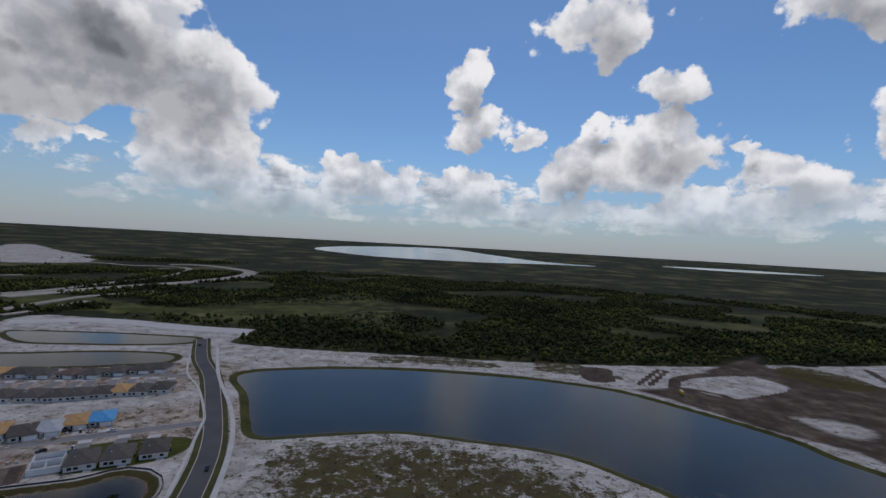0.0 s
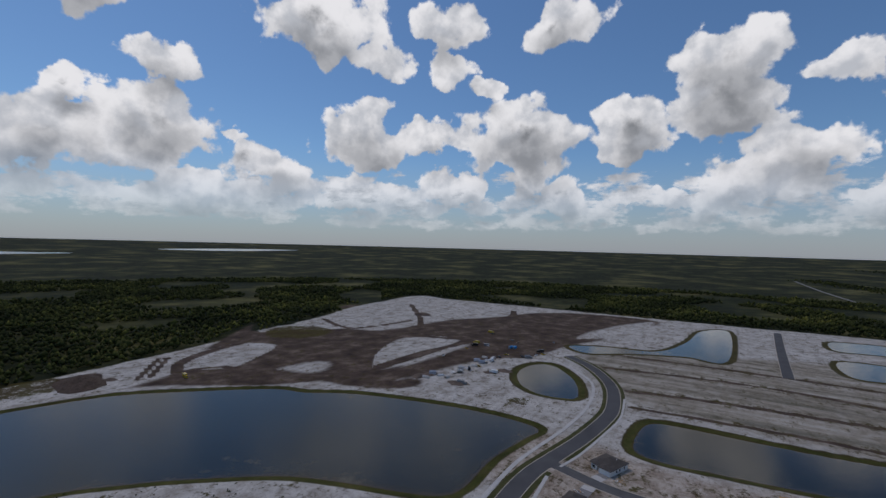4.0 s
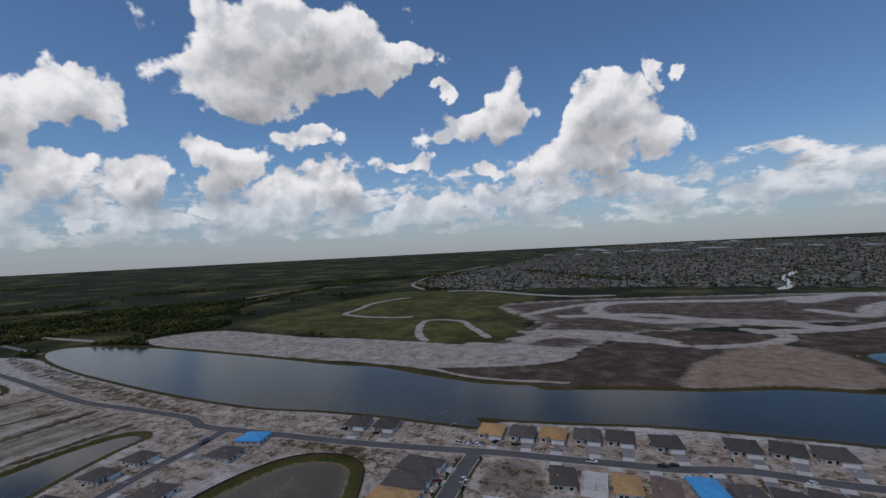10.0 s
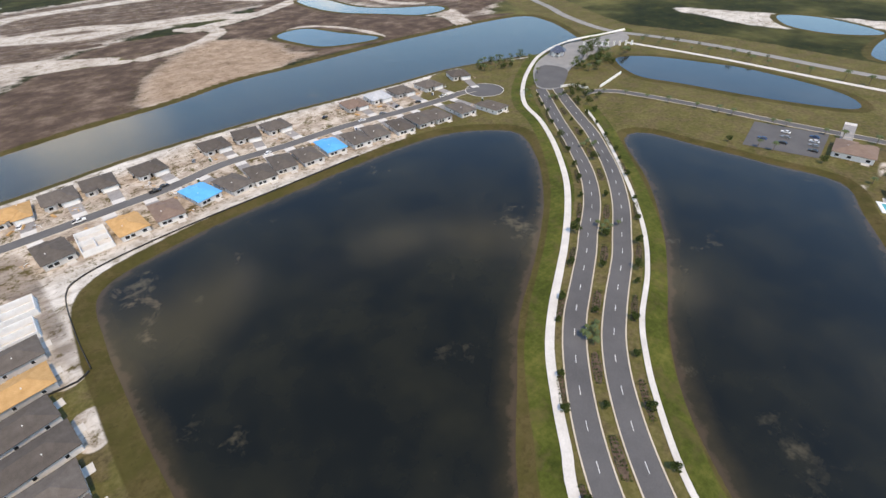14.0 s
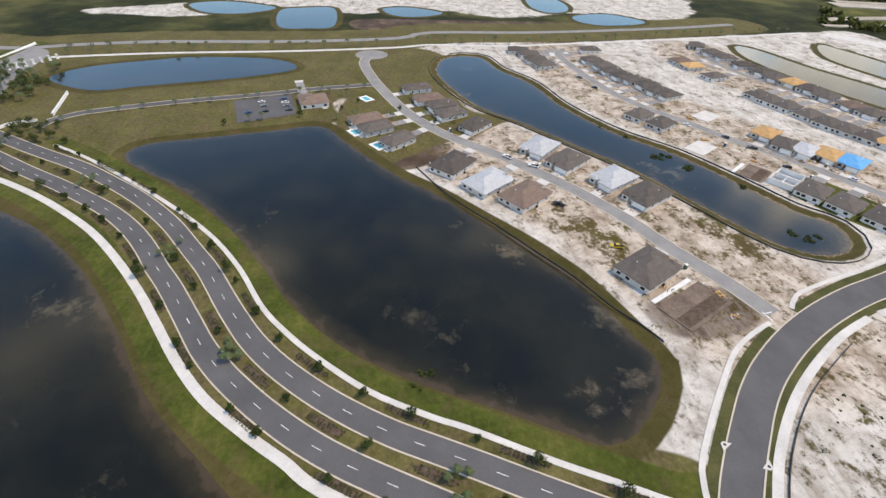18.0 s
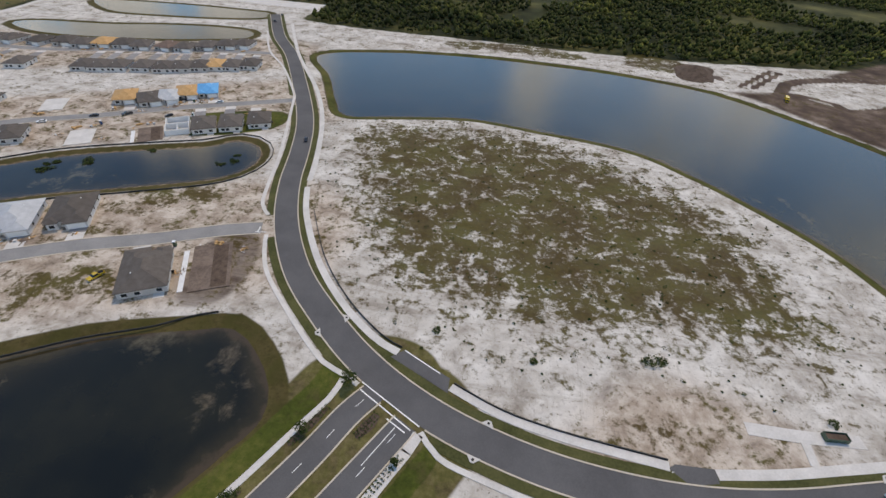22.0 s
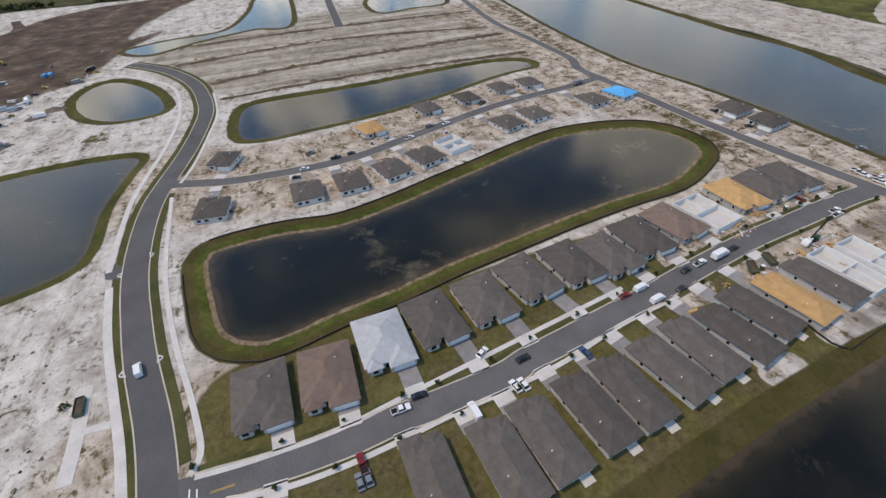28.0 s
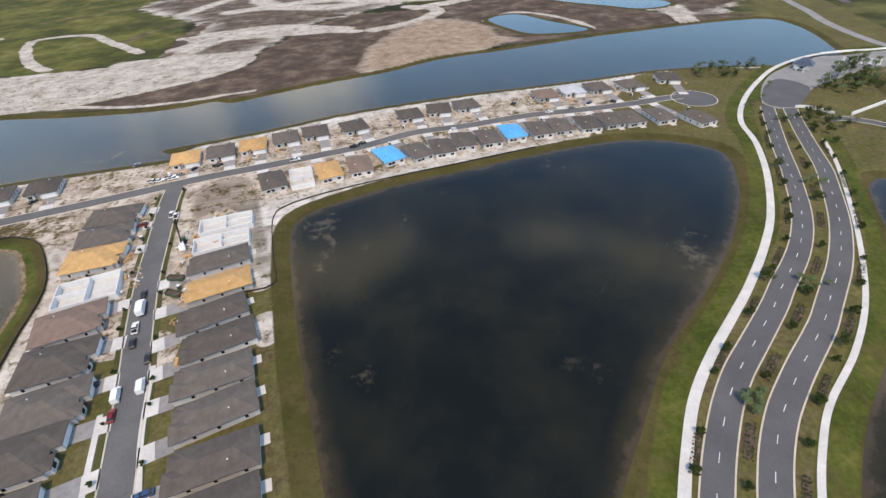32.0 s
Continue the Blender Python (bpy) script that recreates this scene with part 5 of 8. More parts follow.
    at = me.attributes.new("bare_earth", "FLOAT", "POINT")
    at.data.foreach_set("value", np.r_[bare, 0].astype(np.float32))
    at = me.attributes.new("rows", "FLOAT", "POINT")
    at.data.foreach_set("value", np.r_[rows, 0].astype(np.float32))
    at = me.attributes.new("fresh", "FLOAT", "POINT")
    at.data.foreach_set("value", np.r_[fresh, 0].astype(np.float32))
    me.polygons.foreach_set("use_smooth", np.ones(len(me.polygons), bool))
    me.materials.append(LAND)
    return tagged(new("ground", me), "flat sandy building land with grass, dirt and scrub", "ground", kind="structure")


ground = build_ground()


def mesh_of(name, verts, faces, mats):
    me = bpy.data.meshes.new(name)
    me.from_pydata([tuple(map(float, v)) for v in verts], [], faces)
    for m in (mats if isinstance(mats, (list, tuple)) else [mats]):
        me.materials.append(m)
    me.update()
    return me


def sheet(name, line, z, mat, label, category, grow=0.0):
    p = line + grow * -normals(line, True)
    rise = far_rise(np.hypot(p[:, 0], p[:, 1]))
    me = mesh_of(name, np.c_[p, z + rise], [tuple(range(len(p)))], mat)
    return tagged(new(name, me), label, category, kind="structure")


def lake_sheet(name):
    """The water of a lake, a fine sheet that runs in under its banks and knows how far it is from the shore."""
    d = LAKE_DEPTH[name]
    q = GRID["quads"]
    q = q[d[q].min(1) < 2.5]
    used, flat = np.unique(q, return_inverse=True)
    me = mesh_of(name, np.c_[GRID["xy"][used], np.full(len(used), -0.9)], [], OPEN_WATER if name in ("lake_north", "canal") else WATER)
    q = flat.reshape(-1, 4)
    extra = []
    if name == "lake_south":
        me.vertices.add(1)
        me.vertices[len(used)].co = (0, 0, -0.9)
        inner = [int(np.where(used == k)[0][0]) for k in range(TURNS) if k in set(used[:TURNS])]
        if len(inner) == TURNS:
            extra = [(len(used), inner[k], inner[(k + 1) % TURNS]) for k in range(TURNS)]
    loops = np.r_[q.ravel(), np.array(extra, int).ravel()]
    me.loops.add(len(loops))
    me.loops.foreach_set("vertex_index", loops.astype(np.int32))
    me.polygons.add(len(q) + len(extra))
    me.polygons.foreach_set("loop_start", np.r_[np.arange(len(q)) * 4, len(q) * 4 + np.arange(len(extra)) * 3].astype(np.int32))
    me.update(calc_edges=True)
    at = me.attributes.new("offshore", "FLOAT", "POINT")
    off = -d[used]
    at.data.foreach_set("value", np.r_[off, np.full(len(me.vertices) - len(off), 20.0)].astype(np.float32))
    weed = np.zeros(len(me.vertices), np.float32)
    for line in WEED_MATS:
        px, py = GRID["xy"][used].T
        weed[:len(used)] = np.maximum(weed[:len(used)], 0.75 * (1 - ease(-7, 4, shore(line, px, py))))
    at = me.attributes.new("weed", "FLOAT", "POINT")
    at.data.foreach_set("value", weed)
    return tagged(new(name, me), "dark still water between grassy banks", "lake", kind="structure")


for _name, _line in LAKES.items():
    lake_sheet(_name)
for _name, _line in FAR_PONDS.items():
    sheet(_name, _line, 1.2 if "far" in _name and "lake" in _name else 0.06, FAR_WATER, "still water that mirrors the sky", "pond")


def ribbon(name, line, left, right, z, mat, label, category, thick=0.0, parent=None):
    """A strip along a line from left to right metres of it, with a real edge of that thickness."""
    nrm = normals(line)
    a, b = line + nrm * left, line - nrm * right
    rise = far_rise(np.hypot(line[:, 0], line[:, 1]))
    k = len(line)
    rows = [np.c_[a, z + rise], np.c_[b, z + rise]]
    if thick:
        rows = [np.c_[a, z - thick + rise]] + rows + [np.c_[b, z - thick + rise]]
    v = np.concatenate(rows)
    f = []
    for q in range(len(rows) - 1):
        f += [(q * k + i, (q + 1) * k + i, (q + 1) * k + i + 1, q * k + i + 1) for i in range(k - 1)]
    f = [t[::-1] for t in f]
    ob = new(name, mesh_of(name, v, f, mat))
    if parent:
        ob.parent = parent
        return ob
    return tagged(ob, label, category, kind="structure")


ROADS = {"loop": (LOOP, 9.4), "bn": (BOULEVARD_N, 7.2), "bs": (BOULEVARD_S, 7.2), "a": (STREET_A, 7.6), "b": (STREET_B, 7.0), "c": (STREET_C, 7.0), "d": (STREET_D, 8.6), "e": (STREET_E, 7.6), "f": (STREET_F, 7.4)}


def clear_runs(line, own, extra):
    """The stretches of a line that cross no other road."""
    ok = np.ones(len(line), bool)
    for other, w in ROADS.values():
        if other is not own:
            ok &= line_distance(other, line[:, 0], line[:, 1], False) > w / 2 + extra
    runs, start = [], None
    for i, o in enumerate(list(ok) + [False]):
        if o and start is None:
            start = i
        if not o and start is not None:
            if i - start > 2:
                runs.append(line[start:i])
            start = None
    return runs


def road(name, line, width, z, mat=ASPHALT, kerbs=True, label="smooth dark grey asphalt road between pale kerbs"):
    ob = ribbon(name, line, width / 2, width / 2, z, mat, label, "road", 0.08)
    if kerbs:
        fine = curve(line[::3], step=2.0)
        for s in (1, -1):
            side = fine + normals(fine) * s * (width / 2 + 0.22)
            for run in clear_runs(side, line, 0.3):
                ribbon("kerb", run, 0.22, 0.22, z + 0.1, KERB, "", "", 0.2, ob)
    return ob


road("road_loop", LOOP, 9.4, 0.1)
road("road_boulevard_north", BOULEVARD_N, 7.2, 0.085)
road("road_boulevard_south", BOULEVARD_S, 7.2, 0.085)
road("road_a", STREET_A, 7.6, 0.07, PALE_ROAD)
road("road_b", STREET_B, 7.0, 0.07, PALE_ROAD)
road("road_c", STREET_C, 7.0, 0.07, PALE_ROAD)
road("road_d", STREET_D, 8.6, 0.075, STREET_GREY)
road("road_e", STREET_E, 7.6, 0.065, STREET_GREY)
road("road_f", STREET_F, 7.4, 0.07, STREET_GREY)
road("road_g", STREET_G, 6.5, 0.06)
road("road_perimeter", PERIMETER, 9, 0.1, PALE_ROAD, False)
road("road_perimeter_far", curve([(-1154.7, -1073.7), (-814.1, -745.9), (-668.5, -604.9), (-599.5, -518.5), (-552.9, -439.1)], step=12), 9, 0.1, ASPHALT, False)
road("road_palm_walk", PALM_WALK, 5, 0.1, CONCRETE, False)
road("road_stub", STUB, 9, 0.06)
road("road_far", FAR_ROAD, 8, 0.15, PALE_ROAD, False)
road("road_berm", BERM, 26, 0.1, CONCRETE, False)
for _p, _w in FAR_TRACKS:
    ribbon("road_dirt", _p, _w / 2, _w / 2, 1.2, SAND_ROAD, "pale sandy track across far open land", "road", 1.4)

WALKS = [
    ([(-216.9, 444.3), (-173.1, 358.1), (-131.1, 290.2), (-108.5, 243.1), (-93.4, 195.8), (-88.5, 174.8)], 2.6), ([(-87.1, 169.2), (-79.2, 148.9), (-63.4, 121.8), (-46.8, 102.0), (-31.6, 89.4), (-22.2, 84.9)], 2.6), ([(-4.2, 75.8), (10.8, 69.8), (26.7, 66.6), (43.1, 64.9), (55.7, 63.8)], 2.6), ([(67.7, 63.9), (85.2, 67.3), (105.6, 72.6), (131.0, 79.0), (159.1, 83.9)], 2.8), ([(169.4, 86.1), (211.3, 86.8), (236.6, 85.1), (287.9, 77.1), (337.0, 74.7), (390.0, 82.8), (421.4, 102.0), (451.3, 132.7)], 2.4),
    ([(-226.2, 411.9), (-198.2, 358.5), (-171.1, 324.8), (-142.0, 278.2), (-134.3, 258.7), (-113.8, 197.6), (-105.5, 166.4), (-100.6, 151.3), (-94.2, 143.9)], 1.6), ([(-88.8, 131.1), (-85.3, 122.3), (-78.2, 110.1), (-65.0, 96.0), (-51.7, 83.3), (-43.7, 76.8), (-35.7, 73.6), (-31.0, 71.2)], 1.6), ([(-10.1, 60.4), (-4.2, 54.6), (5.5, 51.5), (23.8, 47.6), (42.6, 45.3), (51.0, 46.9), (57.1, 47.8)], 1.6), ([(71.4, 48.9), (74.4, 47.0), (78.5, 46.4), (86.4, 47.9), (97.2, 50.5), (109.5, 54.0), (123.0, 57.4), (138.0, 60.6), (154.3, 63.4), (173.4, 65.4), (195.2, 66.6), (221.0, 68.0)], 1.8), ([(234.2, 65.2), (254.5, 59.7), (290.5, 54.0), (326.6, 50.2), (368.6, 54.3)], 1.6),
    ([(-10.6, 59.7), (-12.7, 54.2), (-15.9, 47.9), (-46.8, -13.7), (-59.1, -30.3), (-67.8, -41.3), (-79.8, -54.8), (-94.5, -66.8), (-112.6, -79.2), (-127.9, -89.9), (-149.4, -106.9), (-169.6, -125.8), (-194.0, -155.1), (-213.4, -184.2), (-226.3, -210.5), (-248.8, -235.2), (-281.0, -261.1), (-321.2, -286.0), (-365.3, -299.4), (-396.4, -298.1), (-450.8, -289.6)], 3.0), ([(-36.0, 72.2), (-37.5, 65.6), (-43.1, 54.7), (-50.7, 39.5), (-62.0, 19.1), (-66.8, 9.0), (-76.8, -8.0), (-90.9, -24.3), (-102.2, -35.1), (-114.9, -44.9), (-136.8, -57.2), (-159.3, -73.6), (-183.6, -96.9), (-207.3, -122.9), (-232.0, -152.2), (-249.4, -176.5)], 1.8), ([(70.6, 47.5), (69.7, 32.9), (70.2, 10.5), (73.5, -9.9), (75.9, -24.8), (79.2, -45.3), (82.9, -68.1), (87.0, -93.7)], 1.6), ([(61.9, 39.8), (59.7, 26.4), (59.5, 12.3), (60.8, -3.1), (63.0, -20.0), (64.5, -38.1), (67.1, -58.4), (72.9, -83.1), (76.3, -108.9)], 1.6),
]
for _p, _w in WALKS:
    ribbon("pavement", curve(_p), _w / 2, _w / 2, 0.16, CONCRETE, "pale concrete footpath", "footpath", 0.2)

# ---- houses ----


def part(name, bm, mat, parent, label=""):
    me = bpy.data.meshes.new(name)
    bm.normal_update()
    bm.to_mesh(me)
    bm.free()
    for m in (mat if isinstance(mat, (list, tuple)) else [mat]):
        me.materials.append(m)
    ob = new(name, me)
    ob.parent = parent
    if label:
        ob["label"] = label
    return ob


def box(bm, x0, x1, y0, y1, z0, z1):
    v = [bm.verts.new(c) for c in ((x0, y0, z0), (x1, y0, z0), (x1, y1, z0), (x0, y1, z0), (x0, y0, z1), (x1, y0, z1), (x1, y1, z1), (x0, y1, z1))]
    for f in ((3, 2, 1, 0), (4, 5, 6, 7), (0, 1, 5, 4), (1, 2, 6, 5), (2, 3, 7, 6), (3, 0, 4, 7)):
        bm.faces.new([v[i] for i in f])


def boxed(*dims):
    bm = bmesh.new()
    box(bm, *dims)
    return bm


def hip(bm, x0, x1, y0, y1, z, pitch, thick=0.22):
    """A hipped roof over a rectangle, with a fascia edge."""
    w, d = x1 - x0, y1 - y0
    h = min(w, d) / 2 * pitch
    lo = [bm.verts.new(c) for c in ((x0, y0, z), (x1, y0, z), (x1, y1, z), (x0, y1, z))]
    up = [bm.verts.new((v.co.x, v.co.y, z + thick)) for v in lo]
    if w < d:
        a, b = bm.verts.new(((x0 + x1) / 2, y0 + w / 2, z + thick + h)), bm.verts.new(((x0 + x1) / 2, y1 - w / 2, z + thick + h))
        top = [(up[0], up[1], a), (up[1], up[2], b, a), (up[2], up[3], b), (up[3], up[0], a, b)]
    else:
        a, b = bm.verts.new((x0 + d / 2, (y0 + y1) / 2, z + thick + h)), bm.verts.new((x1 - d / 2, (y0 + y1) / 2, z + thick + h))
        top = [(up[0], up[1], b, a), (up[1], up[2], b), (up[2], up[3], a, b), (up[3], up[0], a)]
    for f in top:
        bm.faces.new(f)
    bm.faces.new(lo[::-1])
    for i in range(4):
        bm.faces.new((lo[i], lo[(i + 1) % 4], up[(i + 1) % 4], up[i]))


ROOFS = {"g": SHINGLE, "n": BROWN_SHINGLE, "s": SILVER_FELT, "o": PLYWOOD, "b": BLUE_FELT}
ROOF_WORDS = {"g": "dark grey shingle roof", "n": "brown shingle roof", "s": "pale grey roof underlay", "o": "bare plywood roof", "b": "bright blue roof underlay"}
HOUSES = {}


def house(kind, w, d):
    """A one-storey house, its front towards -y, centred on its footprint. kind: the roof; 'w' is a shell of bare block walls."""
    key = (kind, w, d)
    if key in HOUSES:
        return HOUSES[key]
    hw, hd = w / 2 - 0.6, d / 2 - 0.6
    if kind == "p":
        ob = tagged(new("house_slab"), "bare pale concrete house slab on sandy ground", "slab", "house slabs")
        part("slab", boxed(-hw, hw, -hd, hd, 0, 0.25), CONCRETE, ob)
        part("step", boxed(-1.5, 1.5, -hd - 1.2, -hd, 0, 0.12), CONCRETE, ob)
    elif kind == "e":
        ob = tagged(new("house_pad"), "brown raked earth pad for a house", "earth pad", "earth pads")
        part("earth", boxed(-hw, hw, -hd, hd, 0, 0.3), EARTH, ob)
        part("damp_earth", boxed(-hw * 0.8, -hw * 0.05, -hd + 1.5, hd - 0.8, 0.3, 0.34), MULCH, ob, "dark damp earth")
        part("form_strip", boxed(hw + 1.6, hw + 3.4, -hd + 2, hd - 1, 0, 0.15), WHITE_BLOCK, ob, "pale concrete strip")
    elif kind == "w":
        ob = tagged(new("house_shell"), "unroofed house shell of pale block walls on a slab", "house", "houses")
        part("slab", boxed(-hw - 0.3, hw + 0.3, -hd - 0.3, hd + 0.3, 0, 0.2), CONCRETE, ob)
        for x0, x1, y0, y1 in ((-hw, hw, -hd, -hd + 0.25), (-hw, hw, hd - 0.25, hd), (-hw, -hw + 0.25, -hd + 0.25, hd - 0.25), (hw - 0.25, hw, -hd + 0.25, hd - 0.25), (-hw + 0.25, hw - 0.25, -0.1, 0.1), (-0.1, 0.1, 0.1, hd - 0.25)):
            part("wall", boxed(x0, x1, y0, y1, 0.2, 2.9), WHITE_BLOCK, ob)
    else:
        ob = tagged(new("house"), "one-storey house with grey stucco walls and a " + ROOF_WORDS[kind], "house", "houses")
        bm = bmesh.new()
        box(bm, -hw, hw, -hd + 2.5, hd, 0, 2.95)
        box(bm, hw - w * 0.48, hw, -hd, -hd + 2.5, 0, 2.95)
        box(bm, -hw + 0.8, -hw + 4.6, -hd + 1.0, -hd + 2.5, 0, 2.9)
        part("wall", bm, STUCCO, ob)
        bm = bmesh.new()
        hip(bm, -w / 2, w / 2, -d / 2 + 2.5, d / 2, 2.95, 0.36)
        hip(bm, w / 2 - w * 0.48 - 1.1, w / 2 + 0.02, -d / 2, -d / 2 + 11, 2.96, 0.36)
        hip(bm, -w / 2 + 0.75, -w / 2 + 5.7, -d / 2 + 1.0, -d / 2 + 7, 2.955, 0.36)
        part("roof", bm, ROOFS[kind], ob)
        part("garage_door", boxed(hw - w * 0.48 + 0.7, hw - 0.6, -hd - 0.04, -hd + 0.02, 0.05, 2.3), TRIM_WHITE, ob)
        part("front_door", boxed(-1.6, -0.5, -hd + 2.46, -hd + 2.52, 0.1, 2.2), DARK_GLASS, ob)
        for x0, yy in ((-hw + 1.7, -hd + 1.0), (-hw + 1.5, hd), (0.5, hd), (hw - 3.2, hd)):
            win = part("window", boxed(x0 - 0.1, x0 + 1.9, yy - 0.05, yy + 0.05, 0.7, 2.3), TRIM_WHITE, ob)
            part("pane", boxed(x0, x0 + 1.8, yy - 0.07, yy + 0.07, 0.8, 2.2), DARK_GLASS, win)
        part("patio", boxed(-hw + 1.2, -hw + 4.6, hd, hd + 2.6, 0, 0.1), CONCRETE, ob)
        for yy in (1.2,):
            part("air_conditioner", boxed(-hw - 0.95, -hw - 0.15, yy, yy + 0.8, 0, 0.85), TYRE, ob)
        for vx, vy in ((w * 0.2, d * 0.18),):
            up = 2.95 + (w / 2 - abs(vx)) * 0.36
            part("roof_vent", boxed(vx - 0.13, vx + 0.13, vy - 0.13, vy + 0.13, up, up + 0.6), TRIM_WHITE, ob)
        for y0 in (-hd + 5, 0.0, hd - 4):
            for s in (-1, 1):
                win = part("window", boxed(s * hw - 0.05, s * hw + 0.05, y0, y0 + 1.2, 0.9, 2.3), TRIM_WHITE, ob)
                part("pane", boxed(s * hw - 0.07, s * hw + 0.07, y0 + 0.1, y0 + 1.1, 1.0, 2.2), DARK_GLASS, win)
    HOUSES[key] = ob
    ob.matrix_world = pose(0, 0, -500)
    return ob


def row(street, w, d, spots):
    """Houses along a street; each turns its front to it."""
    for x, y, kind in spots:
        q = street[np.argmin(np.hypot(street[:, 0] - x, street[:, 1] - y))]
        turn = math.degrees(math.atan2(q[1] - y, q[0] - x)) + 90
        key = (kind, w, d)
        if key in HOUSES:
            copy_thing(HOUSES[key], pose(x, y, 0.02, 0, 0, turn))
        else:
            house(kind, w, d).matrix_basis = pose(x, y, 0.02, 0, 0, turn)


row(STREET_D, 16.4, 23, [(86.9, 29.8, 'g'), (86.8, 10.7, 'n'), (93.5, -8.0, 's'), (96.2, -26.0, 'g'), (98.5, -45.2, 'g'), (102.1, -63.9, 'g'), (103.2, -82.9, 'g'), (102.0, -98.4, 'g'), (106.2, -116.2, 'g'), (109.2, -134.5, 'n'), (110.2, -152.7, 'w'), (114.6, -173.0, 'o'), (115.8, -189.8, 'g'), (117.0, -206.0, 'g')])
row(STREET_D, 12.0, 24, [(41.0, 26.2, 'g'), (47.7, -9.8, 'g'), (45.4, -28.1, 'g'), (47.2, -40.8, 'g'), (49.4, -56.2, 'g'), (50.8, -69.4, 'g'), (52.8, -84.6, 'g'), (55.4, -98.1, 'g'), (55.9, -112.4, 'g'), (60.0, -125.6, 'g'), (60.2, -141.2, 'o'), (62.6, -157.2, 'g'), (63.7, -170.9, 'w'), (63.8, -185.3, 'w')])
row(STREET_E, 16.0, 18, [(186.4, -245.6, 'g'), (165.4, -248.7, 'g'), (96.6, -260.7, 'o'), (77.7, -263.3, 'g'), (59.9, -266.5, 'o'), (41.0, -270.7, 'g'), (23.3, -273.9, 'g'), (-0.6, -274.7, 'g'), (-37.3, -281.5, 'g'), (-57.5, -284.4, 'g'), (-76.6, -285.4, 'g'), (-133.2, -285.0, 'n'), (-153.6, -287.0, 's'), (-172.8, -286.0, 'g'), (-196.1, -283.0, 'g'), (-228.7, -287.5, 'g')])
row(STREET_E, 13.0, 19.5, [(45.5, -218.9, 'g'), (30.8, -218.6, 'w'), (16.7, -220.8, 'o'), (0.2, -222.2, 'n'), (-16.5, -229.1, 'b'), (-32.6, -228.3, 'g'), (-47.3, -229.3, 'g'), (-61.0, -233.6, 'g'), (-75.7, -232.8, 'g'), (-91.2, -235.4, 'b'), (-107.5, -234.3, 'g'), (-121.2, -234.8, 'g'), (-138.0, -232.8, 'g'), (-152.6, -233.3, 'g'), (-165.4, -231.7, 'g'), (-184.1, -229.3, 'g'), (-202.9, -219.1, 'g')])
row(STREET_F, 15.0, 18, [(198.4, 47.3, 'g'), (195.5, 4.4, 'g'), (196.3, -16.8, 'g'), (200.0, -38.7, 'g'), (206.2, -58.6, 'g'), (213.8, -76.8, 'w'), (225.7, -115.9, 'g'), (230.5, -136.5, 'g'), (234.4, -180.3, 'g'), (236.4, -202.7, 'b')])
row(STREET_F, 14.0, 17, [(246.9, 43.5, 'g'), (251.5, -39.0, 'o'), (266.9, -79.4, 'g'), (271.8, -108.6, 'g'), (278.7, -136.6, 'g'), (278.9, -158.4, 'g')])
row(STREET_A, 16.0, 23, [(-224.2, 88.5, 's'), (-207.1, 98.8, 'g'), (-187.1, 116.0, 's'), (-170.2, 125.7, 'g')])
row(STREET_A, 16.5, 24, [(-208.3, 36.8, 'g'), (-188.5, 51.3, 's'), (-174.8, 66.7, 'n'), (-118.6, 100.3, 'g')])
row(STREET_A, 15.0, 27, [(-99.5, 109.2, "e")])
row(STREET_A, 13.5, 21, [(-323.4, 26.4, 'g'), (-301.9, 32.9, 'n'), (-289.9, 40.8, 'g'), (-275.5, 44.4, 'g'), (-256.2, 57.0, 'g'), (-269.2, -8.9, 'n'), (-256.5, -2.8, 'g'), (-239.1, 9.3, 'g')])
row(STREET_G, 19.0, 20, [(-303.1, -43.9, "n")])
row(STREET_B, 13.2, 19, [(-189.1, 199.1, 'e'), (-179.7, 209.7, 'w'), (-166.8, 214.7, 'g'), (-154.0, 221.3, 'g'), (-141.1, 229.5, 'g'), (-266.0, 170.6, 'g'), (-251.4, 178.2, 'g'), (-220.2, 186.5, 'p')])
row(STREET_B, 13.2, 19, [(-265.4, 218.9, 'p'), (-232.6, 237.4, 'o'), (-217.3, 238.1, 'g'), (-208.9, 244.9, 's'), (-202.7, 254.5, 'o'), (-192.7, 261.0, 'b')])
row(STREET_B, 14.5, 19, [(-416.4, 127.7, 'g'), (-405.1, 134.6, 'g'), (-388.4, 136.1, 'g'), (-373.7, 139.5, 'g'), (-417.2, 196.2, 'g'), (-386.2, 185.4, 'g'), (-370.6, 189.2, 'g'), (-356.2, 190.9, 'g'), (-343.8, 193.7, 'g'), (-334.3, 199.2, 'g'), (-323.6, 203.9, 'g'), (-311.1, 205.6, 'g'), (-301.3, 209.6, 'g')])
row(STREET_C, 14.0, 19, [(-380.7, 267.0, 'n'), (-366.1, 269.5, 'o'), (-339.3, 272.1, 'g'), (-297.0, 280.8, 'g'), (-285.8, 282.7, 'g'), (-274.4, 286.4, 'g'), (-259.2, 290.7, 'g'), (-245.1, 293.4, 'g'), (-234.9, 297.5, 'g'), (-223.4, 303.2, 'g'), (-214.6, 308.4, 'o'), (-203.4, 311.5, 'g'), (-192.6, 317.8, 'g')])
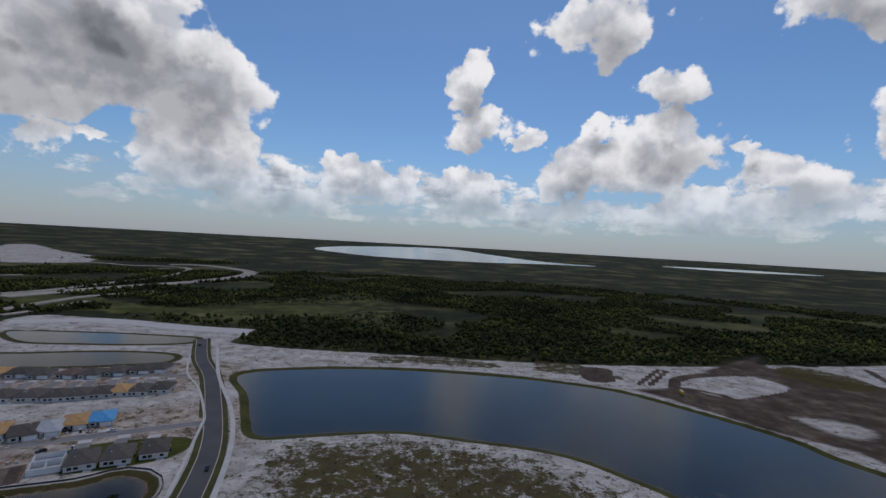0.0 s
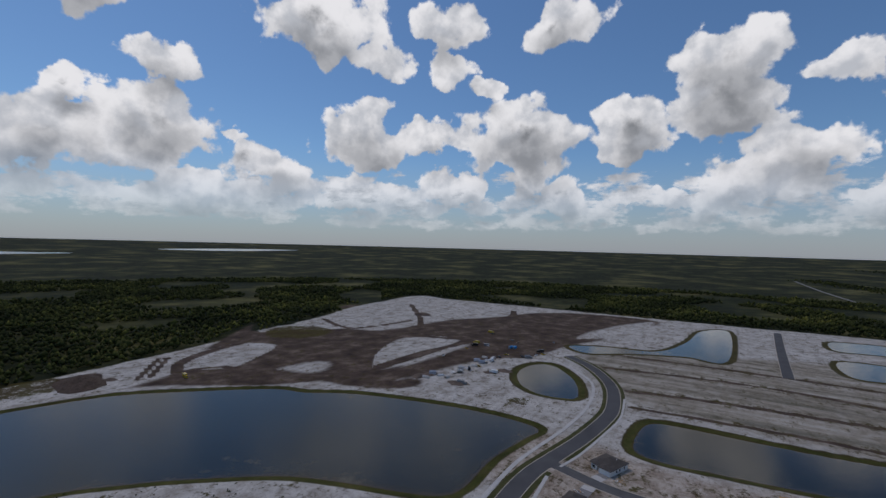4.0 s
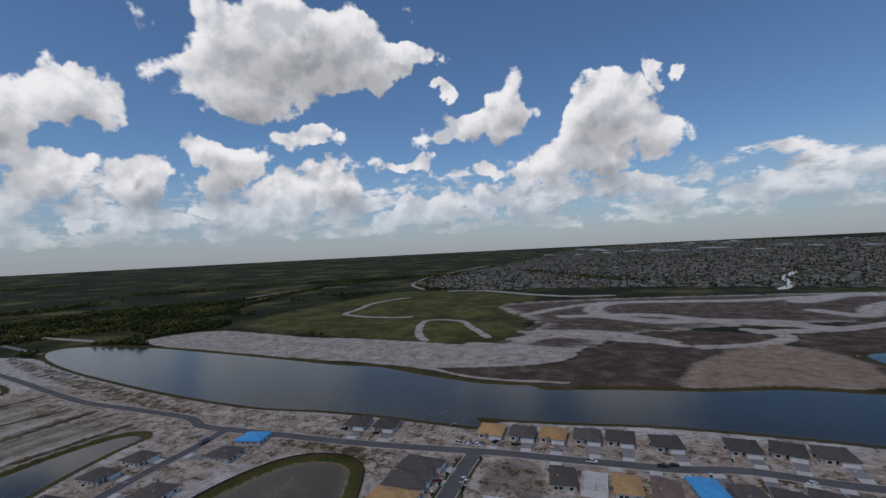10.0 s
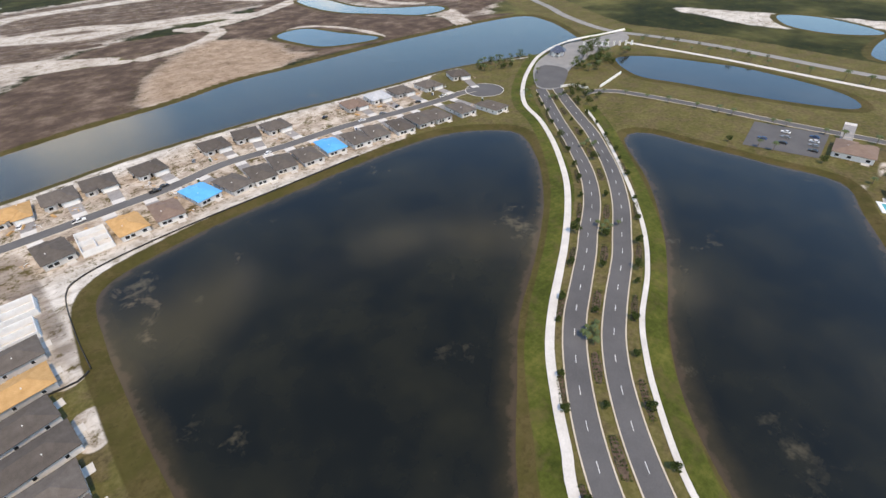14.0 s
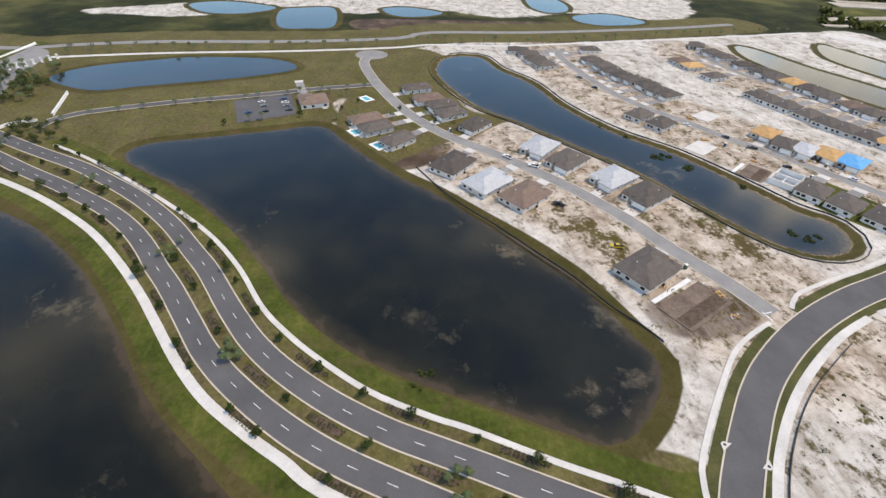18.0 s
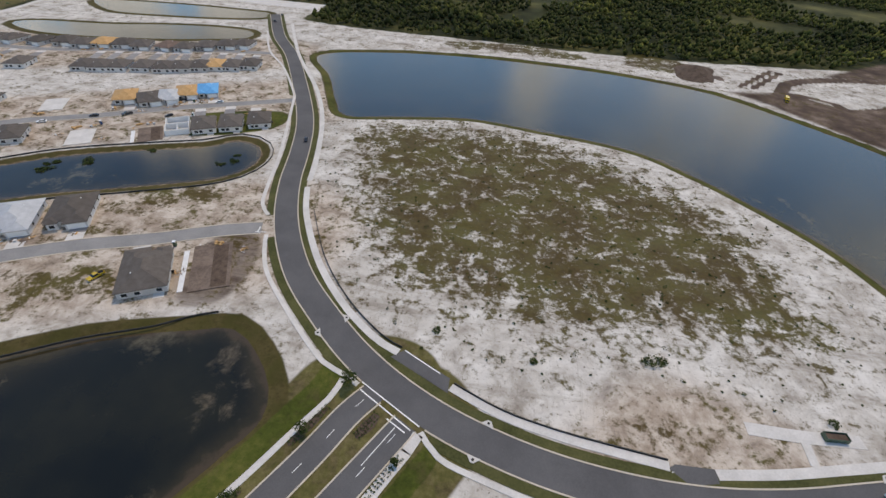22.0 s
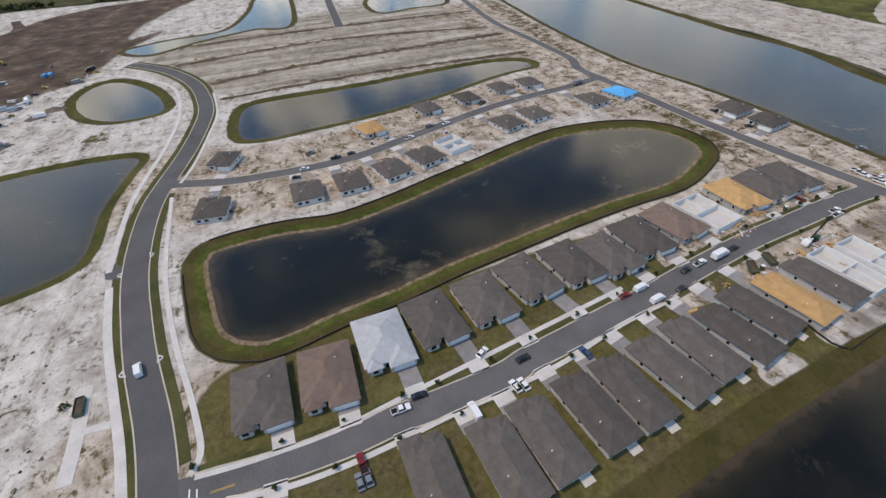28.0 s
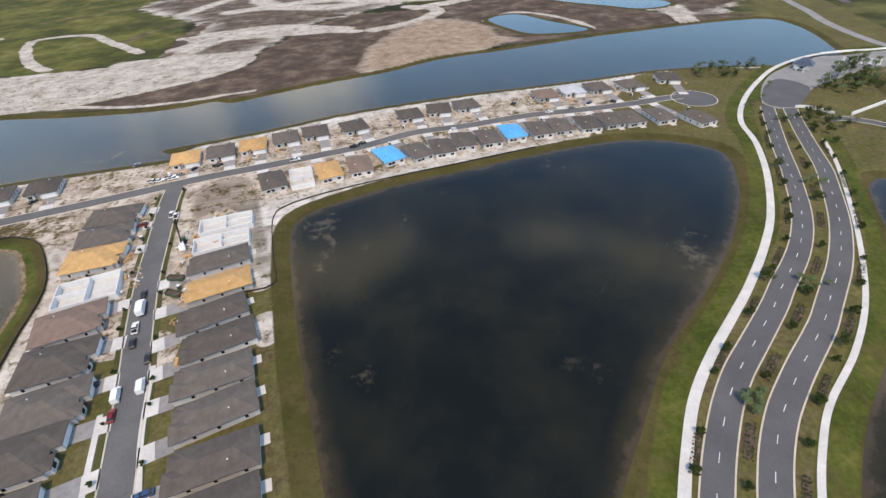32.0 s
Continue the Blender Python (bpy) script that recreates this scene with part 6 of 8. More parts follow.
row(STREET_C, 15.0, 19, [(-428.3, 311.1, 'g'), (-406.3, 312.5, 'g'), (-389.6, 315.9, 'g'), (-367.4, 318.5, 'g'), (-350.2, 322.5, 'g'), (-334.7, 323.0, 'g'), (-322.1, 328.7, 'o'), (-307.1, 331.7, 'g'), (-291.8, 332.3, 'g'), (-273.0, 336.9, 'n'), (-259.0, 338.7, 'g'), (-246.3, 347.6, 'g'), (-232.8, 355.6, 'g'), (-221.6, 361.6, 'g')])

# ---- woods ----
rng = np.random.default_rng(4)


def woods():
    """Far woods as many small uneven crowns in one mesh."""
    n = 190000
    r = np.sqrt(rng.uniform(330 ** 2, 1450 ** 2, n))
    a = rng.uniform(0, 2 * np.pi, n)
    x, y = r * np.cos(a), r * np.sin(a)
    keep = np.ones(n, bool)
    for name in ("dev", "brown_n", "brown_s", "mud_s", "field_e", "town", "canal_s", "sand_nw", "meadow"):
        keep &= shore(ZONES[name], x, y) > 6
    keep &= (shore(ZONES["meadow_green"], x, y) > 0) | (rng.random(n) < 0.3)
    for line in list(LAKES.values()) + list(FAR_PONDS.values()):
        keep &= shore(line, x, y) > 8
    for line, w in FAR_TRACKS:
        keep &= line_distance(line, x, y, False) > w / 2 + 3
    north = y > -x * 0.9 + 60
    keep &= north | ((x > 250) & (rng.random(n) < 0.5))
    x, y, north = x[keep], y[keep], north[keep]
    keep = np.array([noise.noise(Vector((p * 0.006, q * 0.006, 0.3))) > -0.22 if up else noise.noise(Vector((p * 0.011, q * 0.011, 2.3))) > 0.3 for p, q, up in zip(x, y, north)])
    x, y = x[keep], y[keep]
    for line, w, k in HEDGES:
        i = rng.integers(0, len(line) - 1, k)
        f = rng.random(k)[:, None]
        q = line[i] * (1 - f) + line[i + 1] * f + rng.normal(0, w / 3, (k, 2))
        x, y = np.r_[x, q[:, 0]], np.r_[y, q[:, 1]]
    z = ZONES["town"]
    q = rng.uniform(z.min(0), z.max(0), (34000, 2))
    q = q[shore(z, q[:, 0], q[:, 1]) < 0]
    x, y = np.r_[x, q[:, 0]], np.r_[y, q[:, 1]]
    octa = np.array([(1, 0, 0), (0, 1, 0), (-1, 0, 0), (0, -1, 0), (0, 0, 1.15), (0, 0, -0.8)], float)
    tri = np.array([(0, 1, 4), (1, 2, 4), (2, 3, 4), (3, 0, 4), (1, 0, 5), (2, 1, 5), (3, 2, 5), (0, 3, 5)])
    m = len(x)
    # each crown is two lumpy cores, one leaning out of the other
    size = rng.uniform(1.1, 3.3, m) * np.where(rng.random(m) < 0.12, 1.35, 1.0)
    x2, y2 = x + rng.normal(0, 0.6, m) * size, y + rng.normal(0, 0.6, m) * size
    lift = size * rng.uniform(0.7, 1.9, m)
    x, y, size = np.r_[x, x2], np.r_[y, y2], np.r_[size, size * rng.uniform(0.5, 0.9, m)]
    lift = np.r_[lift, lift * rng.uniform(0.5, 1.2, m)]
    m = len(x)
    spin = rng.uniform(0, np.pi, m)
    c, s = np.cos(spin)[:, None], np.sin(spin)[:, None]
    base = np.stack([octa[:, 0] * c - octa[:, 1] * s, octa[:, 0] * s + octa[:, 1] * c, np.broadcast_to(octa[:, 2], (m, 6))], -1)
    verts = base * size[:, None, None] * rng.uniform(0.6, 1.3, (m, 6, 1))
    verts += np.stack([x, y, far_rise(np.hypot(x, y)) + lift], -1)[:, None]
    faces = (tri[None] + np.arange(m)[:, None, None] * 6).reshape(-1, 3)
    me = bpy.data.meshes.new("woods")
    me.vertices.add(m * 6)
    me.vertices.foreach_set("co", verts.astype(np.float32).ravel())
    me.loops.add(faces.size)
    me.loops.foreach_set("vertex_index", faces.astype(np.int32).ravel())
    me.polygons.add(len(faces))
    me.polygons.foreach_set("loop_start", (np.arange(len(faces)) * 3).astype(np.int32))
    me.polygons.foreach_set("use_smooth", np.ones(len(faces), bool))
    me.update(calc_edges=True)
    me.materials.append(LEAF)
    tagged(new("woods", me), "dense dark green scrub woodland", "woods", kind="stuff")


woods()

# ---- verges, markings and paved areas ----
def verges(own, inner, outer, z=0.12):
    line, w = ROADS[own]
    fine = curve(line[::3], step=2.0)
    nrm = normals(fine)
    for s in (1, -1):
        side = fine + nrm * s * (w / 2 + (inner + outer) / 2)
        for run in clear_runs(side, line, 3.5):
            ribbon("verge", run, (outer - inner) / 2, (outer - inner) / 2, z, VERGE, "olive grass strip between kerb and footpath", "verge", 0.1)


verges("loop", 0.5, 3.4)
verges("d", 0.6, 2.2)


def dashes(line, width=0.16, length=3.05, period=11.3, first=4.0):
    d = np.r_[0, np.cumsum(np.hypot(*np.diff(line, axis=0).T))]
    bm = bmesh.new()
    s = first
    while s < d[-1] - 5:
        p = [np.array([np.interp(s + o, d, line[:, 0]), np.interp(s + o, d, line[:, 1])]) for o in (0, length)]
        u = (p[1] - p[0]) / np.hypot(*(p[1] - p[0]))
        q = np.array([-u[1], u[0]]) * width / 2
        bm.faces.new([bm.verts.new((*c, 0.1)) for c in (p[0] - q, p[1] - q, p[1] + q, p[0] + q)])
        s += period
    return bm


for _ob, _line in (("road_boulevard_north", BOULEVARD_N), ("road_boulevard_south", BOULEVARD_S)):
    part("lane_dashes", dashes(_line), WHITE_LINE, bpy.data.objects[_ob])


def disc(name, x, y, r, z, mat, label, category):
    a = np.linspace(0, 2 * np.pi, 40, endpoint=False)
    return sheet(name, np.c_[x + r * np.cos(a), y + r * np.sin(a)], z, mat, label, category)


disc("road_turning_a", -412.7, -4.5, 14, 0.11, PALE_ROAD, "pale round turning place at the end of a street", "road")
disc("road_turning_e", -224.7, -251.1, 14, 0.1, ASPHALT, "round asphalt turning place at the end of a street", "road")
disc("road_turning_b", -413.4, 165.0, 13, 0.1, PALE_ROAD, "round turning place at the end of a street", "road")
sheet("road_gate_plaza", outline([(-286.9, -260.6), (-315.5, -278.5), (-366.2, -294.6), (-384.6, -290.5), (-435.5, -286.9), (-422.4, -264.9), (-364.5, -256.7), (-334.8, -248.8), (-308.8, -241.0), (-269.0, -216.3), (-257.3, -225.1), (-263.4, -236.8)]), 0.13, PALE_ROAD, "pale paved forecourt of the gatehouse", "road")
sheet("road_gate_apron", outline([(-284.2, -255.9), (-302.4, -263.0), (-307.9, -246.0), (-297.5, -233.8), (-270.9, -217.6), (-259.2, -225.6), (-265.3, -238.1)]), 0.15, ASPHALT, "dark asphalt apron before the gate", "road")
_lot = np.array([(-309.3, -96.7), (-321.3, -60.8), (-284.6, -53.0), (-272.1, -86.4)])
sheet("road_car_park", _lot if area(_lot) > 0 else _lot[::-1], 0.12, ASPHALT, "small asphalt car park", "car park")


def driveway(x, y, turn, w, d, far):
    """From the garage to the kerb: pavers, then a pale apron."""
    m = pose(x, y, 0, 0, 0, turn)
    gx = w / 2 - w * 0.25
    front = -d / 2
    for name, y0, y1, mat, z in (("driveway", front + 0.5, -far + 8.4, PAVER, 0.13), ("driveway_apron", -far + 8.4, -far + 4.0, CONCRETE, 0.175)):
        if y0 - y1 < 0.5:
            continue
        me = mesh_of(name, [m @ Vector(c) for c in ((gx - 3, y0, z), (gx - 3, y1, z), (gx + 3, y1, z), (gx + 3, y0, z))], [(0, 1, 2, 3)], mat)
        tagged(new(name, me), "paved driveway in front of a garage" if mat is PAVER else "pale concrete driveway apron at the kerb", "driveway", kind="structure")


for _ob in [o for o in scene.objects if o.parent is None and o.name.split(".")[0] == "house"]:
    _m = _ob.matrix_basis
    _x, _y = _m.translation.x, _m.translation.y
    _turn = math.degrees(_m.to_euler().z)
    _dims = next(o for o in _ob.children if o.name.split(".")[0] == "roof").dimensions
    _roof = next(o for o in _ob.children if o.name.split(".")[0] == "roof").data
    _co = np.array([v.co[:] for v in _roof.vertices])
    _w, _d = np.ptp(_co[:, 0]), np.ptp(_co[:, 1])
    _best = min((float(np.hypot(l[:, 0] - _x, l[:, 1] - _y).min()) for l, w in ROADS.values()))
    driveway(_x, _y, _turn, _w, _d, _best)

def facing_up(points):
    p = np.array(points)
    return p if area(p) > 0 else p[::-1]


def paint_line(x0, y0, x1, y1, parent, wide=0.35, z=0.125, mat=WHITE_LINE):
    u = Vector((x1 - x0, y1 - y0)).normalized() * wide / 2
    me = mesh_of("painted_line", [(x0 - u.y, y0 + u.x, z), (x0 + u.y, y0 - u.x, z), (x1 + u.y, y1 - u.x, z), (x1 - u.y, y1 + u.x, z)], [(0, 1, 2, 3)], mat)
    o = new("painted_line", me)
    o.parent = bpy.data.objects[parent]


paint_line(-30.1, 72.4, -10.7, 61.9, "road_loop")
paint_line(-29.8, 69.8, -12.9, 60.4, "road_loop")
paint_line(-20.0, 62.5, -14.2, 59.4, "road_loop")
paint_line(-22.9, 83.2, -5.5, 74.3, "road_loop")
paint_line(-20.3, 86.0, -8.1, 79.8, "road_loop", 0.35, 0.16)
paint_line(-17.2, 60.4, -23.0, 48.9, "road_boulevard_south", 0.2)
paint_line(56.1, 62.5, 67.7, 62.7, "road_loop")
paint_line(57.4, 48.2, 67.8, 48.5, "road_loop")
paint_line(57.5, 46.3, 67.2, 46.7, "road_loop")
for _o in (-0.16, 0.16):
    paint_line(65.1 + _o, 43.6, 65.0 + _o, 37.6, "road_d", 0.14, 0.1, YELLOW_LINE)
paint_line(-93.5, 135.4, -93.0, 131.6, "road_loop")
paint_line(-94.0, 131.7, -89.4, 132.6, "road_loop")
sheet("road_stub_patch", facing_up([(-24.2, 82.8), (-20.3, 86.3), (-4.9, 78.7), (-4.7, 73.6)]), 0.135, ASPHALT, "short asphalt stub of a side road", "road")
sheet("road_stub_patch", facing_up([(55.2, 63.3), (57.4, 64.7), (67.8, 65.3), (67.7, 61.6), (60.1, 59.7)]), 0.135, ASPHALT, "short asphalt stub of a side road", "road")
sheet("road_stub_patch", facing_up([(165.2, 86.4), (170.7, 87.8), (176.1, 86.1), (171.3, 81.2), (163.5, 80.4)]), 0.135, ASPHALT, "short asphalt stub of a side road", "road")
for _c, _r, _mat, _what in (([(-224.7, -251.1)][0], 14.5, CONCRETE, "pale concrete rim of a turning place"),):
    disc("road_turning_rim", _c[0], _c[1], _r, 0.085, _mat, _what, "kerb")
ribbon("pavement", curve([(80.1, 79.5), (95.7, 79.8), (112.1, 81.3)]), 2.0, 2.0, 0.1, CONCRETE, "new pale concrete slab on sand", "slab", 0.12)
ribbon("pavement", curve([(95.4, 78.7), (95.1, 71.2)]), 1.2, 1.2, 0.11, CONCRETE, "new pale concrete slab on sand", "slab", 0.12)


def inlet(x, y):
    """A storm drain inlet: a pale triangular slab behind the kerb with a dark throat."""
    i = int(np.argmin(np.hypot(LOOP[:, 0] - x, LOOP[:, 1] - y)))
    u = LOOP[min(i + 1, len(LOOP) - 1)] - LOOP[max(i - 1, 0)]
    away = np.array([x, y]) - LOOP[i]
    turn = math.degrees(math.atan2(away[1], away[0])) - 90
    ob = tagged(new("storm_inlet"), "pale concrete storm drain inlet behind the kerb", "drain", "storm inlets")
    bm = bmesh.new()
    lo = [bm.verts.new(c) for c in ((-1.9, 0, 0), (1.9, 0, 0), (0.5, 1.7, 0), (-0.5, 1.7, 0))]
    up = [bm.verts.new((v.co.x, v.co.y, 0.25)) for v in lo]
    bm.faces.new(up)
    for k in range(4):
        bm.faces.new((lo[k], lo[(k + 1) % 4], up[(k + 1) % 4], up[k]))
    part("slab", bm, CONCRETE, ob)
    part("lid", boxed(-0.35, 0.35, 0.5, 1.2, 0.25, 0.28), TYRE, ob)
    at = LOOP[i] + away / np.hypot(*away) * 4.8
    ob.matrix_basis = pose(at[0], at[1], 0.05, 0, 0, turn)


inlets = []
for _x, _y in [(-43.1, 94.8), (-49.2, 87.2), (8.0, 66.8), (5.0, 57.4), (112.8, 71.1), (115.3, 61.1), (116.6, 60.0), (114.1, 70.8), (176.1, 68.8), (-49.7, 85.5), (-42.8, 93.8), (165.7, 80.1), (115.9, 61.6), (113.2, 70.4), (-42.8, 94.7), (-49.1, 86.3)]:
    if all(math.hypot(_x - p, _y - q) > 7 for p, q in inlets):
        inlets.append((_x, _y))
        inlet(_x, _y)

# ---- planting ----


def leaf_ball(bm, n, size, leaf, rnd, flat=0.8, centre=(0, 0, 0)):
    """A loose crown of n small leaf blades."""
    for _ in range(n):
        v = Vector((rnd.gauss(0, 1), rnd.gauss(0, 1), rnd.gauss(0, 1))).normalized() * size * rnd.uniform(0.55, 1.08)
        v.z *= flat
        c = Vector(centre) + v
        a = Vector((rnd.gauss(0, 1), rnd.gauss(0, 1), rnd.gauss(0, 0.6))).normalized() * leaf
        b = a.cross(Vector((rnd.gauss(0, 1), rnd.gauss(0, 1), rnd.gauss(0, 1)))).normalized() * leaf * 0.6
        bm.faces.new([bm.verts.new(p) for p in (c - a, c + b, c + a, c - b)])


def trunk_mesh(bm, h, r0, r1, lean=0.1, sides=7):
    rings = []
    for k in range(4):
        t = k / 3
        r = r0 + (r1 - r0) * t
        rings.append([bm.verts.new((lean * t * t + r * math.cos(i * 2 * math.pi / sides), r * math.sin(i * 2 * math.pi / sides), h * t)) for i in range(sides)])
    for a, b in zip(rings, rings[1:]):
        for i in range(sides):
            bm.faces.new((a[i], a[(i + 1) % sides], b[(i + 1) % sides], b[i]))
    bm.faces.new(rings[-1])


def tree(rnd, h, spread, label):
    ob = tagged(new("tree"), label, "tree", "planted trees")
    bm = bmesh.new()
    trunk_mesh(bm, h * 0.6, 0.12, 0.06)
    for k in range(4):
        a = k * 1.6 + rnd.random()
        tip = Vector((math.cos(a) * spread * 0.6, math.sin(a) * spread * 0.6, h * 0.75))
        root = Vector((0.05, 0, h * 0.4))
        s = Vector((0.04, 0.04, 0))
        bm.faces.new([bm.verts.new(p) for p in (root - s, root + s, tip)])
    part("trunk", bm, BARK, ob)
    bm = bmesh.new()
    for k in range(6):
        a = rnd.uniform(0, 6.3)
        leaf_ball(bm, 60, spread * rnd.uniform(0.45, 0.65), 0.28, rnd, 0.85, (math.cos(a) * spread * 0.45, math.sin(a) * spread * 0.45, h * rnd.uniform(0.5, 0.85)))
    part("crown", bm, SHRUB_LEAF, ob)
    return ob


def palm(rnd, h):
    ob = tagged(new("palm_tree"), "slender palm with a green tuft of fronds", "palm", "palms")
    bm = bmesh.new()
    trunk_mesh(bm, h, 0.2, 0.13, rnd.uniform(-0.4, 0.4))
    part("trunk", bm, BARK, ob)
    bm = bmesh.new()
    for k in range(16):
        a, drop, ln = k * 2.4, rnd.uniform(-0.5, 1.0), rnd.uniform(1.8, 2.5)
        u, s = Vector((math.cos(a), math.sin(a), 0)), Vector((-math.sin(a), math.cos(a), 0))
        prev = None
        for i in range(5):
            t = i / 4
            c = Vector((0, 0, h)) + u * ln * t + Vector((0, 0, (1 - drop) * 0.9 * t - 1.9 * t * t))
            wd = 0.36 * math.sin(math.pi * (0.15 + 0.8 * t)) + 0.03
            cur = [bm.verts.new(c - s * wd - Vector((0, 0, 0.1))), bm.verts.new(c), bm.verts.new(c + s * wd - Vector((0, 0, 0.1)))]
            if prev:
                bm.faces.new((prev[0], prev[1], cur[1], cur[0]))
                bm.faces.new((prev[1], prev[2], cur[2], cur[1]))
            prev = cur
    part("fronds", bm, PALM_LEAF, ob)
    return ob


rnd = random.Random(11)
TREES = [tree(rnd, 3.2, 1.4, "young round-crowned street tree in grass"), tree(rnd, 4.5, 2.2, "leafy young tree with an open crown"), tree(rnd, 7.5, 4.0, "broad dark green tree")]
PALMS = [palm(rnd, 4.5), palm(rnd, 6.0)]
used_first = set()


def plant(proto, x, y, z=0.0, s=1.0):
    m = pose(x, y, z, 0, 0, rnd.uniform(0, 360))
    here = np.array([float(x)]), np.array([float(y)])
    if any(shore(l, *here)[0] < 3 for l in list(LAKES.values()) + [FAR_PONDS["pond_gate"]]):
        return None
    if proto in used_first:
        ob = copy_thing(proto, m)
    else:
        used_first.add(proto)
        ob = proto
        ob.matrix_basis = m
    ob.scale = (s, s, s * rnd.uniform(0.9, 1.1))
    return ob


def along(line, offset):
    return line + normals(line) * offset


def spaced(line, gap, jitter=0.3):
    d = np.r_[0, np.cumsum(np.hypot(*np.diff(line, axis=0).T))]
    s = gap * 0.5
    while s < d[-1]:
        q = s + rnd.uniform(-jitter, jitter) * gap
        i = int(np.clip(np.searchsorted(d, q), 1, len(d) - 1))
        u = line[i] - line[i - 1]
        yield np.interp(q, d, line[:, 0]), np.interp(q, d, line[:, 1]), math.degrees(math.atan2(u[1], u[0]))
        s += gap


# which way the other carriageway lies
_n = normals(BOULEVARD_N)[len(BOULEVARD_N) // 2]
_m2 = BOULEVARD_S[np.argmin(np.hypot(*(BOULEVARD_S - BOULEVARD_N[len(BOULEVARD_N) // 2]).T))] - BOULEVARD_N[len(BOULEVARD_N) // 2]
TO_S = 1 if float(_n @ _m2) > 0 else -1
EDGE_N = along(BOULEVARD_N, -TO_S * 6.3)
EDGE_S = along(BOULEVARD_S, TO_S * 5.3)
MEDIAN = np.array([(p + BOULEVARD_S[np.argmin(np.hypot(*(BOULEVARD_S - p).T))]) / 2 for p in BOULEVARD_N])
for _line, _gap in ((EDGE_N, 17), (EDGE_S, 17), (MEDIAN[3:], 30)):
    for _x, _y, _t in spaced(_line, _gap):
        plant(TREES[rnd.random() < 0.3], _x, _y, 0.0, rnd.uniform(0.8, 1.2))


def bed(x, y, turn, length, wide):
    """A mulched bed of small shrubs in rows."""
    ob = tagged(new("planting_bed"), "mulched bed with rows of small green shrubs", "planting bed", "planting beds")
    bm = bmesh.new()
    k = 14
    pts = [(math.cos(a) * length / 2 * (1 - 0.1 * rnd.random()), math.sin(a) * wide / 2 * (1 - 0.1 * rnd.random())) for a in np.linspace(0, 2 * math.pi, k, endpoint=False)]
    lo, up = [bm.verts.new((*p, 0)) for p in pts], [bm.verts.new((p[0] * 0.94, p[1] * 0.88, 0.12)) for p in pts]
    bm.faces.new(up)
    for i in range(k):
        bm.faces.new((lo[i], lo[(i + 1) % k], up[(i + 1) % k], up[i]))
    part("mulch", bm, MULCH, ob)
    bm = bmesh.new()
    sx = -length / 2 + 0.7
    while sx < length / 2 - 0.5:
        for sy in (-0.28, 0.02, 0.3):
            if rnd.random() < 0.9:
                leaf_ball(bm, 14, rnd.uniform(0.25, 0.5), 0.2, rnd, 0.9, (sx + rnd.uniform(-0.2, 0.2), sy * wide + rnd.uniform(-0.1, 0.1), 0.4))
        sx += 1.15
    tagged(part("shrubs", bm, SHRUB_LEAF, ob), kind="stuff")
    ob.matrix_basis = pose(x, y, 0.02, 0, 0, turn)


for _line, _gap, _l, _w in ((EDGE_N, 34, 15, 2.6), (EDGE_S, 34, 15, 2.6), (MEDIAN[6:], 30, 13, 3.4)):
    for _x, _y, _t in spaced(_line, _gap, 0.15):
        bed(_x, _y, _t, _l, _w)
bed(-24.6, 59.6, 62, 9.5, 3.6)
for _x, _y, _t in spaced(MEDIAN[6:], 75, 0.1):
    for _k in range(7):
        plant(PALMS[0], _x + rnd.uniform(-6, 6), _y + rnd.uniform(-3, 3), 0, rnd.uniform(0.5, 0.75))
for _x, _y, _t in spaced(along(PALM_WALK, 5), 16):
    plant(PALMS[rnd.random() < 0.5], _x, _y, 0, rnd.uniform(0.9, 1.3))
for _x, _y, _t in spaced(along(STREET_G, 6), 14):
    plant(PALMS[0], _x, _y, 0, rnd.uniform(0.8, 1.1))
for _x, _y, _t in spaced(along(STREET_D, 6.0), 17):
    plant(TREES[0], _x, _y, 0.1, rnd.uniform(0.45, 0.7))
for _x, _y, _t in spaced(along(STREET_D, -6.0), 17):
    plant(TREES[0], _x, _y, 0.1, rnd.uniform(0.45, 0.7))
for _x, _y in [(-359.4, -266.6), (-346.4, -250.9), (-367.9, -256.1), (-382.8, -270.3), (-339.8, -237.1), (-324.6, -242.4), (-314.1, -240.6), (-321.5, -228.7), (-335.3, -229.6), (-360.6, -241.5), (-337.6, -249.5), (-331.0, -237.7), (-354.0, -243.3), (-349.8, -231.9), (-377.1, -242.9), (-369.5, -266.0)]:
    for _k in range(4):
        plant((TREES[2], PALMS[1], TREES[1], PALMS[0])[_k], _x + rnd.uniform(-7, 7), _y + rnd.uniform(-7, 7), 0, rnd.uniform(0.8, 1.25))
for _x, _y in [(-267.4, -300.9), (-274.6, -298.2), (-284.2, -297.3), (-296.4, -298.0), (-309.4, -298.0), (-323.2, -298.8), (-340.4, -302.6), (-353.1, -302.5), (-372.6, -307.1), (-258.3, -297.2), (-255.1, -285.7), (-263.7, -284.5), (-274.6, -284.9), (-283.1, -282.8), (-301.1, -285.4)]:
    for _k in range(4):
        plant((TREES[2], PALMS[1], TREES[1], PALMS[1])[_k], _x + rnd.uniform(-6, 6), _y + rnd.uniform(-6, 6), 0, rnd.uniform(0.6, 1.0))
for _x, _y in [(-423.8, -257.0), (-429.5, -248.4), (-437.4, -240.6), (-443.3, -231.7), (-443.3, -219.9), (-442.2, -202.0), (-441.2, -184.3), (-440.2, -166.8), (-440.1, -144.3)]:
    plant(TREES[2], _x + rnd.uniform(-6, 6), _y + rnd.uniform(-6, 6), 0, rnd.uniform(0.5, 0.9))
